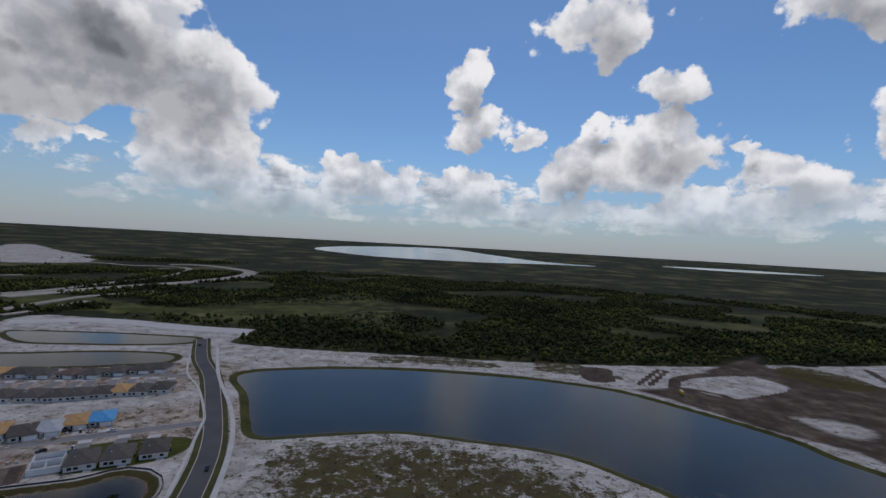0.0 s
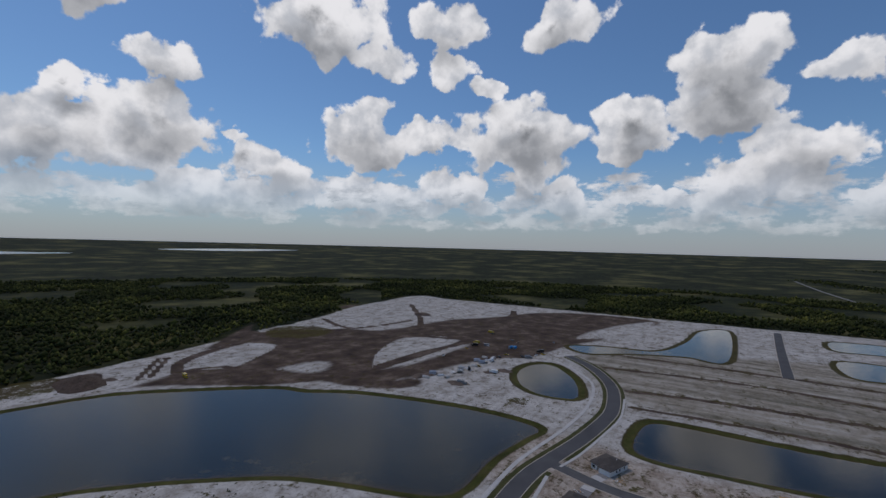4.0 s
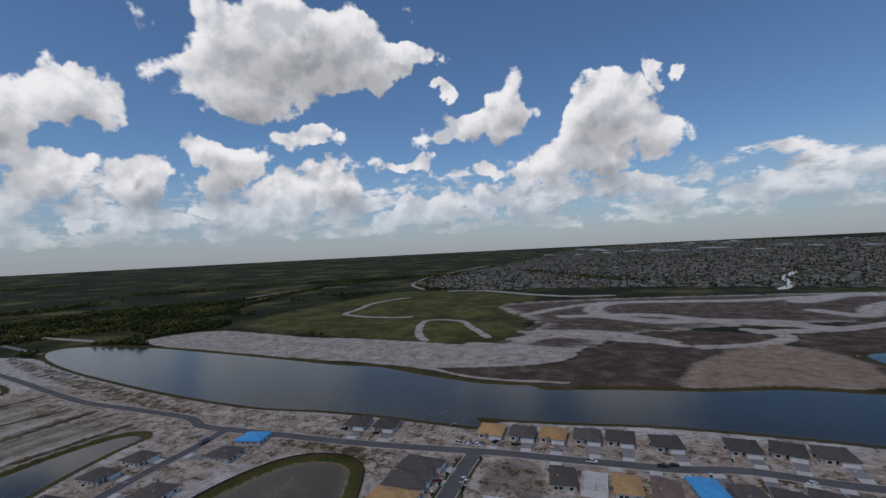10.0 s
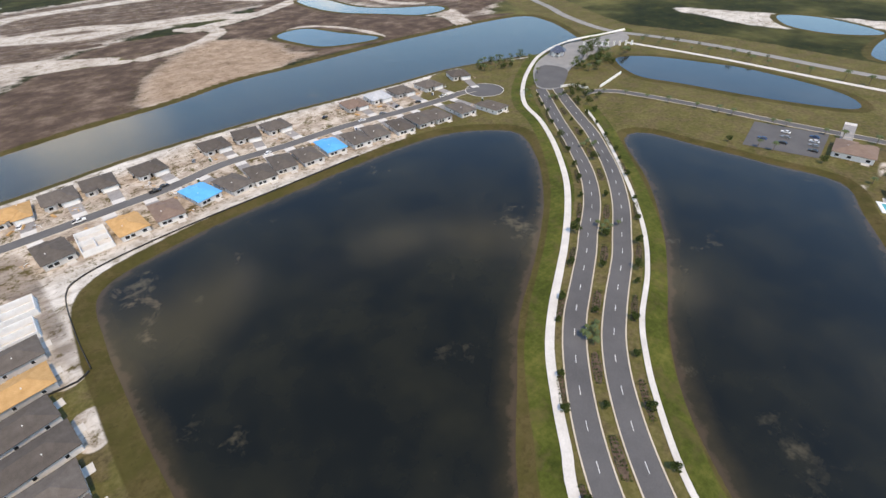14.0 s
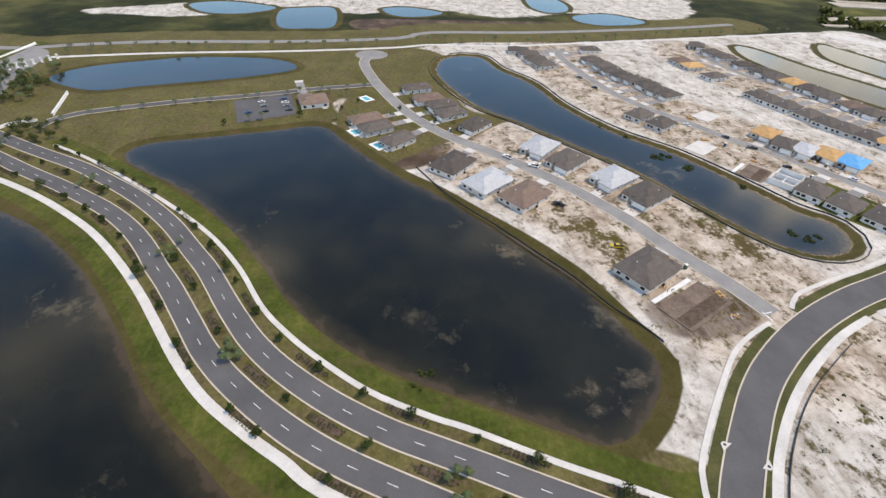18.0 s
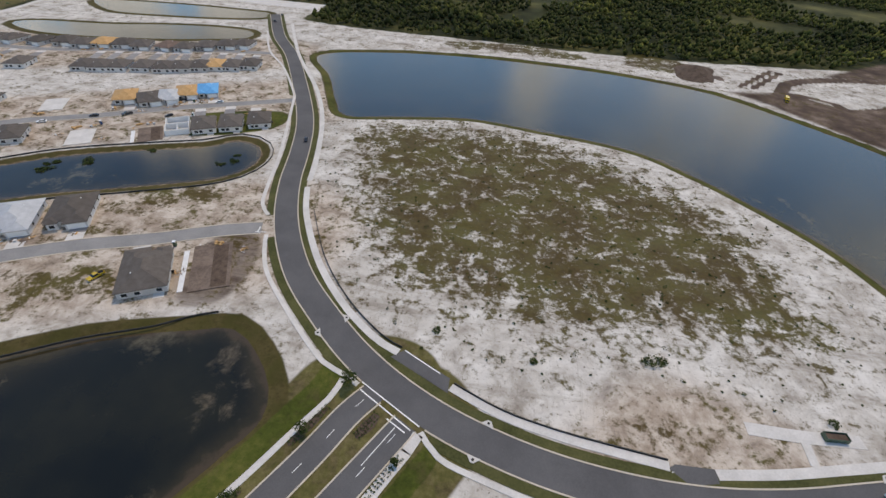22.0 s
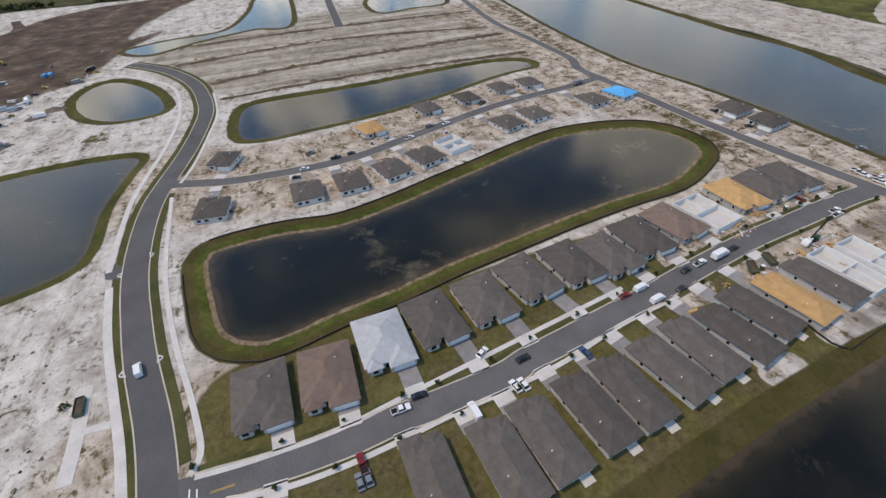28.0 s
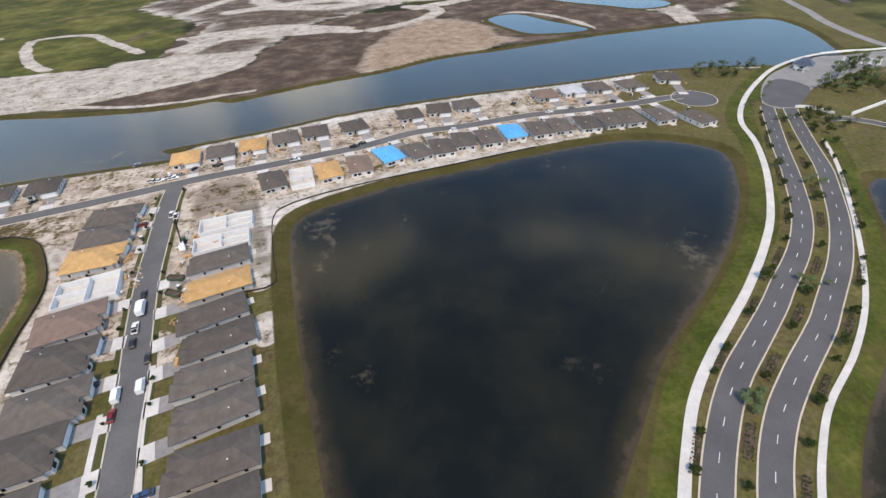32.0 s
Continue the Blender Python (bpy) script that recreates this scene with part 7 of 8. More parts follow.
for _x, _y in [(-258.9, -203.8), (-268.5, -206.9), (-274.8, -206.6), (-279.6, -204.0), (-266.0, -191.9), (-275.1, -193.0), (-257.9, -181.3), (-250.3, -171.2), (-269.8, -199.4), (-272.2, -185.2)]:
    plant(TREES[1], _x, _y, 0, rnd.uniform(0.8, 1.3))
for _x, _y in [(-282.6, -252.1), (-261.8, -234.4), (-241.2, -224.9), (-232.0, -211.5), (-344.0, -282.2), (-356.1, -285.3)]:
    plant(PALMS[0], _x, _y, 0.1, rnd.uniform(0.8, 1.2))
for _x, _y in [(-263.0, 33.0), (-275.0, 28.4), (-307.5, 22.0), (-286.0, 12.4), (-271.4, 7.2), (-301.3, -14.6), (-310.9, -21.3), (-289.3, -25.0), (-274.6, -27.1), (-280.1, -50.3), (-318.7, 24.1), (-277.0, 40.8), (-265.3, 46.7), (-320.0, -34.4), (-315.7, -25.7), (-276.4, -16.4), (-276.4, -72.3), (-275.2, -79.6), (-270.0, -93.4)]:
    plant(PALMS[rnd.random() < 0.5] if rnd.random() < 0.6 else TREES[1], _x, _y, 0, rnd.uniform(0.7, 1.0))

def water_plants(x, y, size):
    bm = bmesh.new()
    for _k in range(7):
        leaf_ball(bm, 40, size * rnd.uniform(0.3, 0.55), 0.35, rnd, 0.5, (rnd.uniform(-1, 1) * size, rnd.uniform(-1, 1) * size * 0.6, 0.2))
    me = bpy.data.meshes.new("water_plant")
    bm.to_mesh(me)
    bm.free()
    me.materials.append(SHRUB_LEAF)
    ob = tagged(new("water_plant", me), "dark clump of water plants standing in a pond", "water plants", "water plants")
    ob.matrix_basis = pose(x, y, -0.95, 0, 0, rnd.uniform(0, 360))


for _x, _y in [(-351.4, 113.3), (-257.3, 140.6), (-252.0, 144.3), (-240.5, 149.5), (-214.8, 160.5), (-212.2, 162.9), (-199.9, 167.0), (-177.2, 184.9), (-138.0, 180.2), (-132.3, 184.3), (-134.3, 190.2), (-265.2, 140.4), (-259.7, 143.1), (-213.5, 153.6), (-211.3, 156.4), (-197.8, 164.5), (-81.4, 9.4), (-76.9, 5.4)]:
    water_plants(_x, _y, rnd.uniform(1.5, 3.0))

# ---- fences of black film ----


def film_fence(points, offset, a, b):
    line = points[a:b] if a < b else np.r_[points[a:], points[:b]]
    line = line + normals(line) * -offset
    ob = tagged(new("silt_fence"), "low black silt fence on stakes", "fence", "silt fences")
    ribbon("film", line, 0.1, 0.1, 0.7, BLACK_FILM, "", "", 0.8, ob)
    d = np.r_[0, np.cumsum(np.hypot(*np.diff(line, axis=0).T))]
    me = mesh_of("stake", [(sx * 0.05, sy * 0.05, sz) for sz in (0, 1.1) for sx, sy in ((-1, -1), (1, -1), (1, 1), (-1, 1))], [(4, 5, 6, 7), (0, 1, 5, 4), (1, 2, 6, 5), (2, 3, 7, 6), (3, 0, 4, 7)], BARK)
    for s in np.arange(2, d[-1], 12):
        o = new("stake", me)
        o.parent = ob
        o.location = (np.interp(s, d, line[:, 0]), np.interp(s, d, line[:, 1]), 0)


film_fence(LAKES["pond_long"], 9.6, 0, len(LAKES["pond_long"]) - 1)
film_fence(LAKES["pond_rows"], 6.5, 0, len(LAKES["pond_rows"]) - 1)
_w = LAKES["lake_west"]
film_fence(curve([(-209.3, 17.2), (-178.6, 31.2), (-153.7, 48.1), (-134.7, 60.0), (-118.7, 70.1), (-100.6, 78.9), (-93.1, 84.4), (-84.7, 88.7)]), 0, 0, 200)
film_fence(curve([(39.4, -139.9), (42.3, -161.5), (43.6, -186.7), (37.3, -195.5), (18.2, -201.7), (-12.4, -206.8), (-56.2, -211.5), (-99.1, -216.5)]), 0, 0, 200)

film_fence(curve([(-77.0, 152.2), (-61.1, 123.5), (-44.5, 103.3), (-29.3, 90.6), (-21.5, 87.0)]), 0, 0, 200)
film_fence(curve([(-3.3, 77.2), (11.0, 71.4), (27.0, 68.2), (43.6, 66.5), (55.6, 65.5)]), 0, 0, 200)
film_fence(curve([(51.5, -137.0), (43.2, -137.0), (40.0, -139.5)]), 0, 0, 200)

# ---- vehicles ----


def wheel(parent, x, y, r):
    bm = bmesh.new()
    bmesh.ops.create_cone(bm, cap_ends=True, segments=12, radius1=r, radius2=r, depth=0.24, matrix=pose(x, y, r, 0, 90, 0))
    t = part("tyre", bm, TYRE, parent)
    bm = bmesh.new()
    bmesh.ops.create_cone(bm, cap_ends=True, segments=10, radius1=r * 0.6, radius2=r * 0.6, depth=0.27, matrix=pose(x, y, r, 0, 90, 0))
    part("rim", bm, STEEL, t)


def prism(bm, profile, w, top=None):
    """A side profile (y, z) drawn out to the width w, narrowed to top at its highest points."""
    hi = max(p[1] for p in profile)
    lo = min(p[1] for p in profile)
    def half(z):
        return w / 2 if top is None else w / 2 + (top / 2 - w / 2) * (z - lo) / (hi - lo)
    a = [bm.verts.new((-half(z), y, z)) for y, z in profile]
    b = [bm.verts.new((half(z), y, z)) for y, z in profile]
    bm.faces.new(a)
    bm.faces.new(b[::-1])
    n = len(profile)
    for i in range(n):
        bm.faces.new((a[i], b[i], b[(i + 1) % n], a[(i + 1) % n]))
    bmesh.ops.recalc_face_normals(bm, faces=bm.faces)


PAINTS = {n: mottled(n + "_car_paint", tuple(c * 0.92 for c in col), col, 0.5, 3.0, 0.25) for n, col in
          (("white", (0.78, 0.78, 0.77)), ("black", (0.018, 0.018, 0.02)), ("grey", (0.2, 0.21, 0.22)), ("red", (0.19, 0.014, 0.012)), ("blue", (0.03, 0.07, 0.16)), ("green", (0.05, 0.085, 0.05)), ("yellow", (0.55, 0.36, 0.03)))}
CARS = {}


def vehicle(kind, colour):
    """kind: car, pickup, van or truck; front towards +y."""
    if (kind, colour) in CARS:
        return CARS[kind, colour]
    paint = PAINTS[colour]
    words = {"car": "car", "pickup": "pickup truck", "van": "tall work van", "truck": "box truck"}[kind]
    ob = tagged(new({"car": "car", "pickup": "pickup_truck", "van": "van", "truck": "box_truck"}[kind]), "%s %s parked at the kerb" % (colour, words), "truck" if kind == "truck" else "car", "vehicles")
    ln, w = {"car": (4.7, 1.85), "pickup": (5.7, 2.0), "van": (5.9, 2.05), "truck": (8.2, 2.4)}[kind]
    h = ln / 2
    bm = bmesh.new()
    if kind == "car":
        prism(bm, [(-h, 0.35), (h, 0.35), (h, 0.75), (h - 1.1, 0.95), (-h + 0.3, 1.0), (-h, 0.8)], w)
        part("body", bm, paint, ob)
        bm = bmesh.new()
        prism(bm, [(-h + 0.35, 0.98), (h - 1.25, 0.94), (h - 2.0, 1.42), (-h + 1.0, 1.44)], w * 0.92, w * 0.72)
        part("cabin_glass", bm, DARK_GLASS, ob)
        part("roof", boxed(-w * 0.37, w * 0.37, -h + 1.0, h - 2.0, 1.42, 1.49), paint, ob)
    elif kind == "pickup":
        prism(bm, [(-h, 0.5), (h, 0.5), (h, 1.0), (h - 1.4, 1.15), (-h + 2.0, 1.15), (-h, 1.1)], w)
        part("body", bm, paint, ob)
        part("load_bed", boxed(-w * 0.42, w * 0.42, -h + 0.12, -h + 1.85, 1.1, 1.17), TYRE, ob)
        bm = bmesh.new()
        prism(bm, [(-h + 2.0, 1.15), (h - 1.45, 1.15), (h - 2.1, 1.75), (-h + 2.25, 1.78)], w * 0.94, w * 0.76)
        part("cabin_glass", bm, DARK_GLASS, ob)
        part("roof", boxed(-w * 0.38, w * 0.38, -h + 2.25, h - 2.1, 1.76, 1.83), paint, ob)
    elif kind == "van":
        prism(bm, [(-h, 0.4), (h, 0.4), (h, 1.0), (h - 0.9, 1.2), (h - 1.6, 2.3), (-h, 2.35)], w, w * 0.88)
        part("body", bm, paint, ob)
        bm = bmesh.new()
        prism(bm, [(h - 1.02, 1.24), (h - 0.88, 1.24), (h - 1.44, 2.1), (h - 1.58, 2.1)], w * 0.9, w * 0.8)
        part("windscreen", bm, DARK_GLASS, ob)
    else:
        prism(bm, [(h - 2.2, 0.5), (h, 0.5), (h, 1.3), (h - 0.5, 2.2), (h - 2.2, 2.3)], w * 0.92)
        part("cab", bm, paint, ob)
        part("cargo_box", boxed(-w / 2, w / 2, -h, h - 2.35, 0.95, 3.3), paint, ob)
        part("chassis", boxed(-w * 0.35, w * 0.35, -h + 0.2, h - 2.2, 0.55, 0.94), TYRE, ob)
        bm = bmesh.new()
        prism(bm, [(h - 0.06, 1.32), (h + 0.03, 1.32), (h - 0.45, 2.1), (h - 0.54, 2.1)], w * 0.84)
        part("windscreen", bm, DARK_GLASS, ob)
    for sx in (-1, 1):
        for yy in (-h * 0.62, h * 0.62):
            wheel(ob, sx * (w / 2 - 0.12), yy, 0.34 if kind == "car" else 0.42)
    CARS[kind, colour] = ob
    return ob


def park(kind, colour, x, y, turn=None):
    """Sets a vehicle down; without a turn it stands along the nearest street."""
    z = 0.0
    best = 1e9
    for key, (line, w) in ROADS.items():
        i = int(np.argmin(np.hypot(line[:, 0] - x, line[:, 1] - y)))
        d = float(np.hypot(*(line[i] - (x, y))))
        if d < best:
            best = d
            u = line[min(i + 1, len(line) - 1)] - line[max(i - 1, 0)]
            along_it = math.degrees(math.atan2(u[1], u[0])) - 90
            z = 0.11 if d < w / 2 else 0.03
    m = pose(x, y, z, 0, 0, along_it + (turn or 0))
    if (kind, colour) in CARS:
        copy_thing(CARS[kind, colour], m)
    else:
        vehicle(kind, colour).matrix_basis = m


park("van", "white", 112.2, 66.5)
park("pickup", "white", 69.4, -7.0)
park("car", "black", 71.8, -13.2)
park("car", "black", 72.4, -46.8)
park("car", "white", 79.1, -36.1, 25)
park("car", "white", 64.5, -40.3, 90)
park("car", "white", 64.3, -42.8, 90)
park("van", "white", 61.5, -26.2, 90)
park("pickup", "red", 58.4, 6.3, 90)
park("car", "grey", 54.1, 7.8, 90)
park("car", "grey", 54.3, 5.6, 90)
park("car", "red", 83.2, -92.0)
park("van", "white", 84.1, -99.3)
park("van", "white", 77.5, -100.9)
park("car", "black", 78.6, -112.1)
park("car", "black", 85.6, -120.4)
park("pickup", "white", 86.7, -127.6)
park("truck", "white", 87.2, -137.4)
park("car", "black", 88.8, -145.8)
park("car", "blue", 67.2, -65.7, 90)
park("car", "black", 93.3, -105.1, 90)
park("pickup", "white", 89.3, -201.0)
park("pickup", "white", 107.1, -241.1)
park("pickup", "white", 99.7, -241.6)
park("car", "red", 103.2, -197.7, 90)
park("car", "black", 191.2, -236.4)
park("car", "black", 166.9, -237.8, 40)
park("truck", "grey", 265.6, -190.1)
park("pickup", "white", 233.7, -57.9)
park("car", "white", 243.4, -84.1)
park("pickup", "grey", 238.8, -1.8, 20)
park("pickup", "black", 227.5, -14.2)
park("car", "black", 229.2, -22.9)
park("car", "grey", 238.6, -45.6, 30)
park("car", "black", 214.6, 8.3)
park("car", "white", 221.8, 3.2)
park("pickup", "black", 262.8, -117.0, 30)
park("pickup", "grey", 244.0, -73.4)
park("pickup", "white", 110.0, -241.7)
park("pickup", "white", 101.9, -243.8)
park("car", "grey", 96.8, -245.3)
park("car", "black", 90.5, -249.9, 60)
park("pickup", "black", 78.1, -250.0)
park("car", "grey", 125.1, -265.8, 50)
park("car", "white", 57.7, -255.6, 70)
park("pickup", "white", 35.1, -242.9)
park("car", "black", -3.6, -252.7)
park("pickup", "black", 1.2, -249.6)
park("car", "white", -59.9, -254.4, 40)
park("car", "grey", -23.1, -272.8, 60)
park("pickup", "white", 91.7, -202.7)
park("car", "black", -109.2, -281.8, 30)
park("car", "grey", -142.1, -261.6)
park("car", "black", -156.7, -265.6, 30)
park("car", "black", -172.5, -263.1)
park("pickup", "white", -193.0, -260.8)
park("car", "white", -125.7, -260.2)
park("pickup", "white", -205.5, 79.8, 20)
park("pickup", "white", -216.6, 68.1)
park("car", "black", -106.7, 214.2)
park("pickup", "yellow", -134.6, 94.9, 50)
park("pickup", "black", -167.9, 81.2, 10)
park("car", "white", -177.9, 248.7)
park("car", "black", -193.9, 222.3, 20)
park("pickup", "black", -200.4, 244.3)
park("car", "black", -232.4, 210.8)
park("pickup", "black", -217.0, 217.7, 20)
park("car", "white", -252.2, 196.3)
park("pickup", "grey", -345.6, 159.1, 40)
park("car", "black", -322.6, 162.6, 30)
park("car", "black", -239.6, 470.7)
park("pickup", "black", -234.8, 444.0, 20)
for _k, (_x, _y) in enumerate([(-305.6, -77.9), (-298.4, -75.0), (-289.3, -72.9), (-310.2, -64.5), (-303.8, -62.5), (-297.7, -60.5), (-290.7, -58.3), (-287.6, -82.8)]):
    park("car", ("white", "grey", "black", "blue")[_k % 4], _x, _y, 75)
for _k, (_x, _y) in enumerate([(369.6, 190.4), (384.7, 188.6), (397.7, 187.5), (409.8, 185.5), (428.6, 186.0), (442.7, 183.8), (327.5, 175.0), (400.0, 235.8), (537.4, 243.0), (474.6, 235.4)]):
    park("pickup" if _k % 3 else "truck", ("black", "yellow", "grey", "white")[_k % 4], _x, _y, _k * 47)


def skip(x, y, turn):
    ob = tagged(new("skip"), "long dark green steel waste skip on the ground", "skip", "skips")
    bm = bmesh.new()
    for dims in ((-1.2, 1.2, -3.2, 3.2, 0.1, 0.25), (-1.2, -1.1, -3.2, 3.2, 0.25, 1.7), (1.1, 1.2, -3.2, 3.2, 0.25, 1.7), (-1.1, 1.1, -3.2, -3.1, 0.25, 1.7), (-1.1, 1.1, 3.1, 3.2, 0.25, 1.7)):
        box(bm, *dims)
    part("tub", bm, PAINTS["green"], ob)
    for yy in (-2.0, 0.0, 2.0):
        for sx in (-1, 1):
            part("rib", boxed(sx * 1.26 - 0.06, sx * 1.26 + 0.06, yy - 0.08, yy + 0.08, 0.1, 1.7), PAINTS["green"], ob)
    part("rubbish", boxed(-1.09, 1.09, -3.09, 3.09, 0.3, 1.2), MULCH, ob)
    ob.matrix_basis = pose(x, y, 0.02, 0, 0, turn)


skip(77.4, -142.8, 60)
skip(78.6, -152.2, 72)
skip(104.2, 80.9, 95)
skip(262.4, -115.6, 40)


def pump_truck(x, y, turn):
    ob = tagged(new("concrete_pump"), "white concrete pump truck with a raised dark boom", "pump truck")
    bm = bmesh.new()
    prism(bm, [(2.6, 0.6), (4.6, 0.6), (4.6, 1.5), (4.2, 2.7), (2.6, 2.8)], 2.4)
    part("cab", bm, PAINTS["white"], ob)
    part("chassis", boxed(-0.9, 0.9, -4.6, 2.5, 0.6, 1.1), TYRE, ob)
    part("hopper", boxed(-1.1, 1.1, -4.6, -2.8, 1.1, 2.1), PAINTS["green"], ob)
    part("turret", boxed(-0.7, 0.7, 0.8, 2.2, 1.1, 3.0), PAINTS["white"], ob)
    bm = bmesh.new()
    prism(bm, [(1.2, 3.0), (1.8, 3.0), (-6.2, 10.6), (-6.6, 10.2)], 0.5)
    part("boom", bm, TYRE, ob)
    for sx in (-1, 1):
        for yy in (-3.6, -2.4, 3.4):
            wheel(ob, sx * 1.0, yy, 0.5)
        part("outrigger", boxed(min(sx * 0.9, sx * 3.4), max(sx * 0.9, sx * 3.4), 0.4, 0.7, 0.3, 0.6), PAINTS["white"], ob)
    ob.matrix_basis = pose(x, y, 0.03, 0, 0, turn)


pump_truck(80.7, -175.1, 10)

# ---- building site clutter ----


def lumber_stack(x, y, turn):
    ob = tagged(new("lumber_stack"), "stack of pale timber boards on the sand", "timber", "timber stacks")
    for k in range(3):
        part("board_layer", boxed(-0.6 + 0.05 * k, 0.6 - 0.05 * k, -1.8 + 0.1 * k, 1.8 - 0.14 * k, 0.12 + k * 0.24, 0.34 + k * 0.24), PLYWOOD, ob)
    for yy in (-1.2, 1.2):
        part("bearer", boxed(-0.6, 0.6, yy - 0.06, yy + 0.06, 0, 0.12), BARK, ob)
    ob.matrix_basis = pose(x, y, 0.0, 0, 0, turn)


def heap(x, y, size, mat, label):
    bm = bmesh.new()
    n, rings = 14, 4
    prev = None
    for k in range(rings):
        t = k / rings
        ring = []
        for i in range(n):
            a = i * 2 * math.pi / n
            r = size * (1 - t) * rnd.uniform(0.8, 1.15)
            ring.append(bm.verts.new((r * math.cos(a) * 1.4, r * math.sin(a), size * 0.42 * t * rnd.uniform(0.8, 1.1))))
        if prev:
            for i in range(n):
                bm.faces.new((prev[i], prev[(i + 1) % n], ring[(i + 1) % n], ring[i]))
        prev = ring
    top = bm.verts.new((0, 0, size * 0.42))
    for i in range(n):
        bm.faces.new((prev[i], prev[(i + 1) % n], top))
    me = bpy.data.meshes.new("heap")
    bm.to_mesh(me)
    bm.free()
    me.materials.append(mat)
    ob = tagged(new("heap", me), label, "heap", "heaps")
    ob.matrix_basis = pose(x, y, -0.02, 0, 0, rnd.uniform(0, 360))


def block_pallet(x, y, turn):
    ob = tagged(new("block_pallet"), "pallet of grey concrete blocks", "pallet", "block pallets")
    part("pallet", boxed(-0.6, 0.6, -0.6, 0.6, 0, 0.14), BARK, ob)
    for k in range(4):
        part("block_course", boxed(-0.55, 0.55, -0.55 + 0.02 * (k % 2), 0.55, 0.14 + 0.21 * k, 0.33 + 0.21 * k), STUCCO, ob)
    ob.matrix_basis = pose(x, y, 0, 0, 0, turn)


for _ob in [o for o in scene.objects if o.parent is None and o.name.split(".")[0] in ("house", "house_shell", "house_pad", "house_slab")]:
    _roof = [c for c in _ob.children if c.name.startswith("roof")]
    _site = not _roof or _roof[0].data.materials[0] in (PLYWOOD, BLUE_FELT, SILVER_FELT)
    _p = _ob.matrix_basis.translation
    if not _site and rnd.random() > 0.45 or (_p.x > 30 and _p.y > -110 and _p.x < 110):
        continue
    for _k in range(3 if _site else 1):
        _q = _ob.matrix_basis @ Vector((rnd.uniform(-7, 7), -rnd.uniform(11.5, 14.5), 0))
        _c = rnd.random()
        if _c < 0.45:
            lumber_stack(_q.x, _q.y, rnd.uniform(0, 180))
        elif _c < 0.7:
            heap(_q.x, _q.y, rnd.uniform(1.2, 2.4), EARTH, "small heap of brown earth on a building plot")
        else:
            block_pallet(_q.x, _q.y, rnd.uniform(0, 90))
for _x, _y in [(150.2, 416.7), (170.5, 411.6), (153.6, 420.7), (155.8, 406.9), (326.6, 180.5), (374.8, 169.7), (385.8, 161.7), (327.6, 177.1), (337.3, 211.6), (325.9, 216.5)]:
    heap(_x, _y, rnd.uniform(3.5, 6.5), EARTH, "large heap of dark brown earth on the site")



def debris(x, y, size):
    """Offcuts of board and torn sheets lying about on a building plot."""
    bm = bmesh.new()
    for k in range(rnd.randint(9, 15)):
        ln, w, t = rnd.uniform(0.6, 2.6), rnd.uniform(0.1, 0.5), rnd.uniform(0.04, 0.14)
        z = 0.02 + 0.05 * (k % 4)
        m = pose(rnd.gauss(0, size), rnd.gauss(0, size * 0.7), z, rnd.uniform(-4, 4), rnd.uniform(-4, 4), rnd.uniform(0, 180))
        n = len(bm.verts)
        box(bm, -w / 2, w / 2, -ln / 2, ln / 2, 0, t)
        bm.verts.ensure_lookup_table()
        for v in bm.verts[n:]:
            v.co = m @ v.co
        bm.faces.ensure_lookup_table()
        mat = rnd.choice((0, 0, 1, 2))
        for f in bm.faces[-6:]:
            f.material_index = mat
    me = bpy.data.meshes.new("rubble")
    bm.to_mesh(me)
    bm.free()
    for m in (PLYWOOD, BARK, WHITE_BLOCK):
        me.materials.append(m)
    ob = tagged(new("rubble", me), "scattered board offcuts and torn sheets on sandy ground", "building rubble", "rubble")
    ob.matrix_basis = pose(x, y, 0.03, 0, 0, rnd.uniform(0, 360))


def site_toilet(x, y, turn, mat):
    ob = tagged(new("portable_toilet"), "small portable site toilet with a pale roof", "toilet", "portable toilets")
    part("cabin", boxed(-0.55, 0.55, -0.55, 0.55, 0.12, 2.1), mat, ob)
    part("roof", boxed(-0.6, 0.6, -0.6, 0.6, 2.1, 2.25), TRIM_WHITE, ob)
    part("door", boxed(-0.4, 0.4, -0.58, -0.55, 0.2, 2.0), TRIM_WHITE, ob)
    part("skid", boxed(-0.6, 0.6, -0.6, 0.6, 0, 0.12), TYRE, ob)
    ob.matrix_basis = pose(x, y, 0.03, 0, 0, turn)


_sites = [o for o in scene.objects if o.parent is None and o.name.split(".")[0] in ("house", "house_shell", "house_pad", "house_slab")]
for _k, _ob in enumerate(_sites):
    _p = _ob.matrix_basis.translation
    _roof = [c for c in _ob.children if c.name.startswith("roof")]
    _bare = not _roof or _roof[0].data.materials[0] in (PLYWOOD, BLUE_FELT, SILVER_FELT)
    if (20 < _p.x < 125 and _p.y > -125) or _p.x < -260:
        continue
    for _i in range(3 if _bare else 1):
        _side = rnd.choice((-1, 1))
        _q = _ob.matrix_basis @ (Vector((_side * rnd.uniform(9.5, 11.5), rnd.uniform(-8, 6), 0)) if rnd.random() < 0.4 else Vector((rnd.uniform(-8, 8), -rnd.uniform(12.5, 16.0), 0)))
        debris(_q.x, _q.y, rnd.uniform(0.8, 1.9))
    if _k % 6 == 0:
        _q = _ob.matrix_basis @ Vector((-7.5, -14.5, 0))
        site_toilet(_q.x, _q.y, rnd.uniform(0, 360), PAINTS["blue"] if _k % 12 else PAINTS["green"])


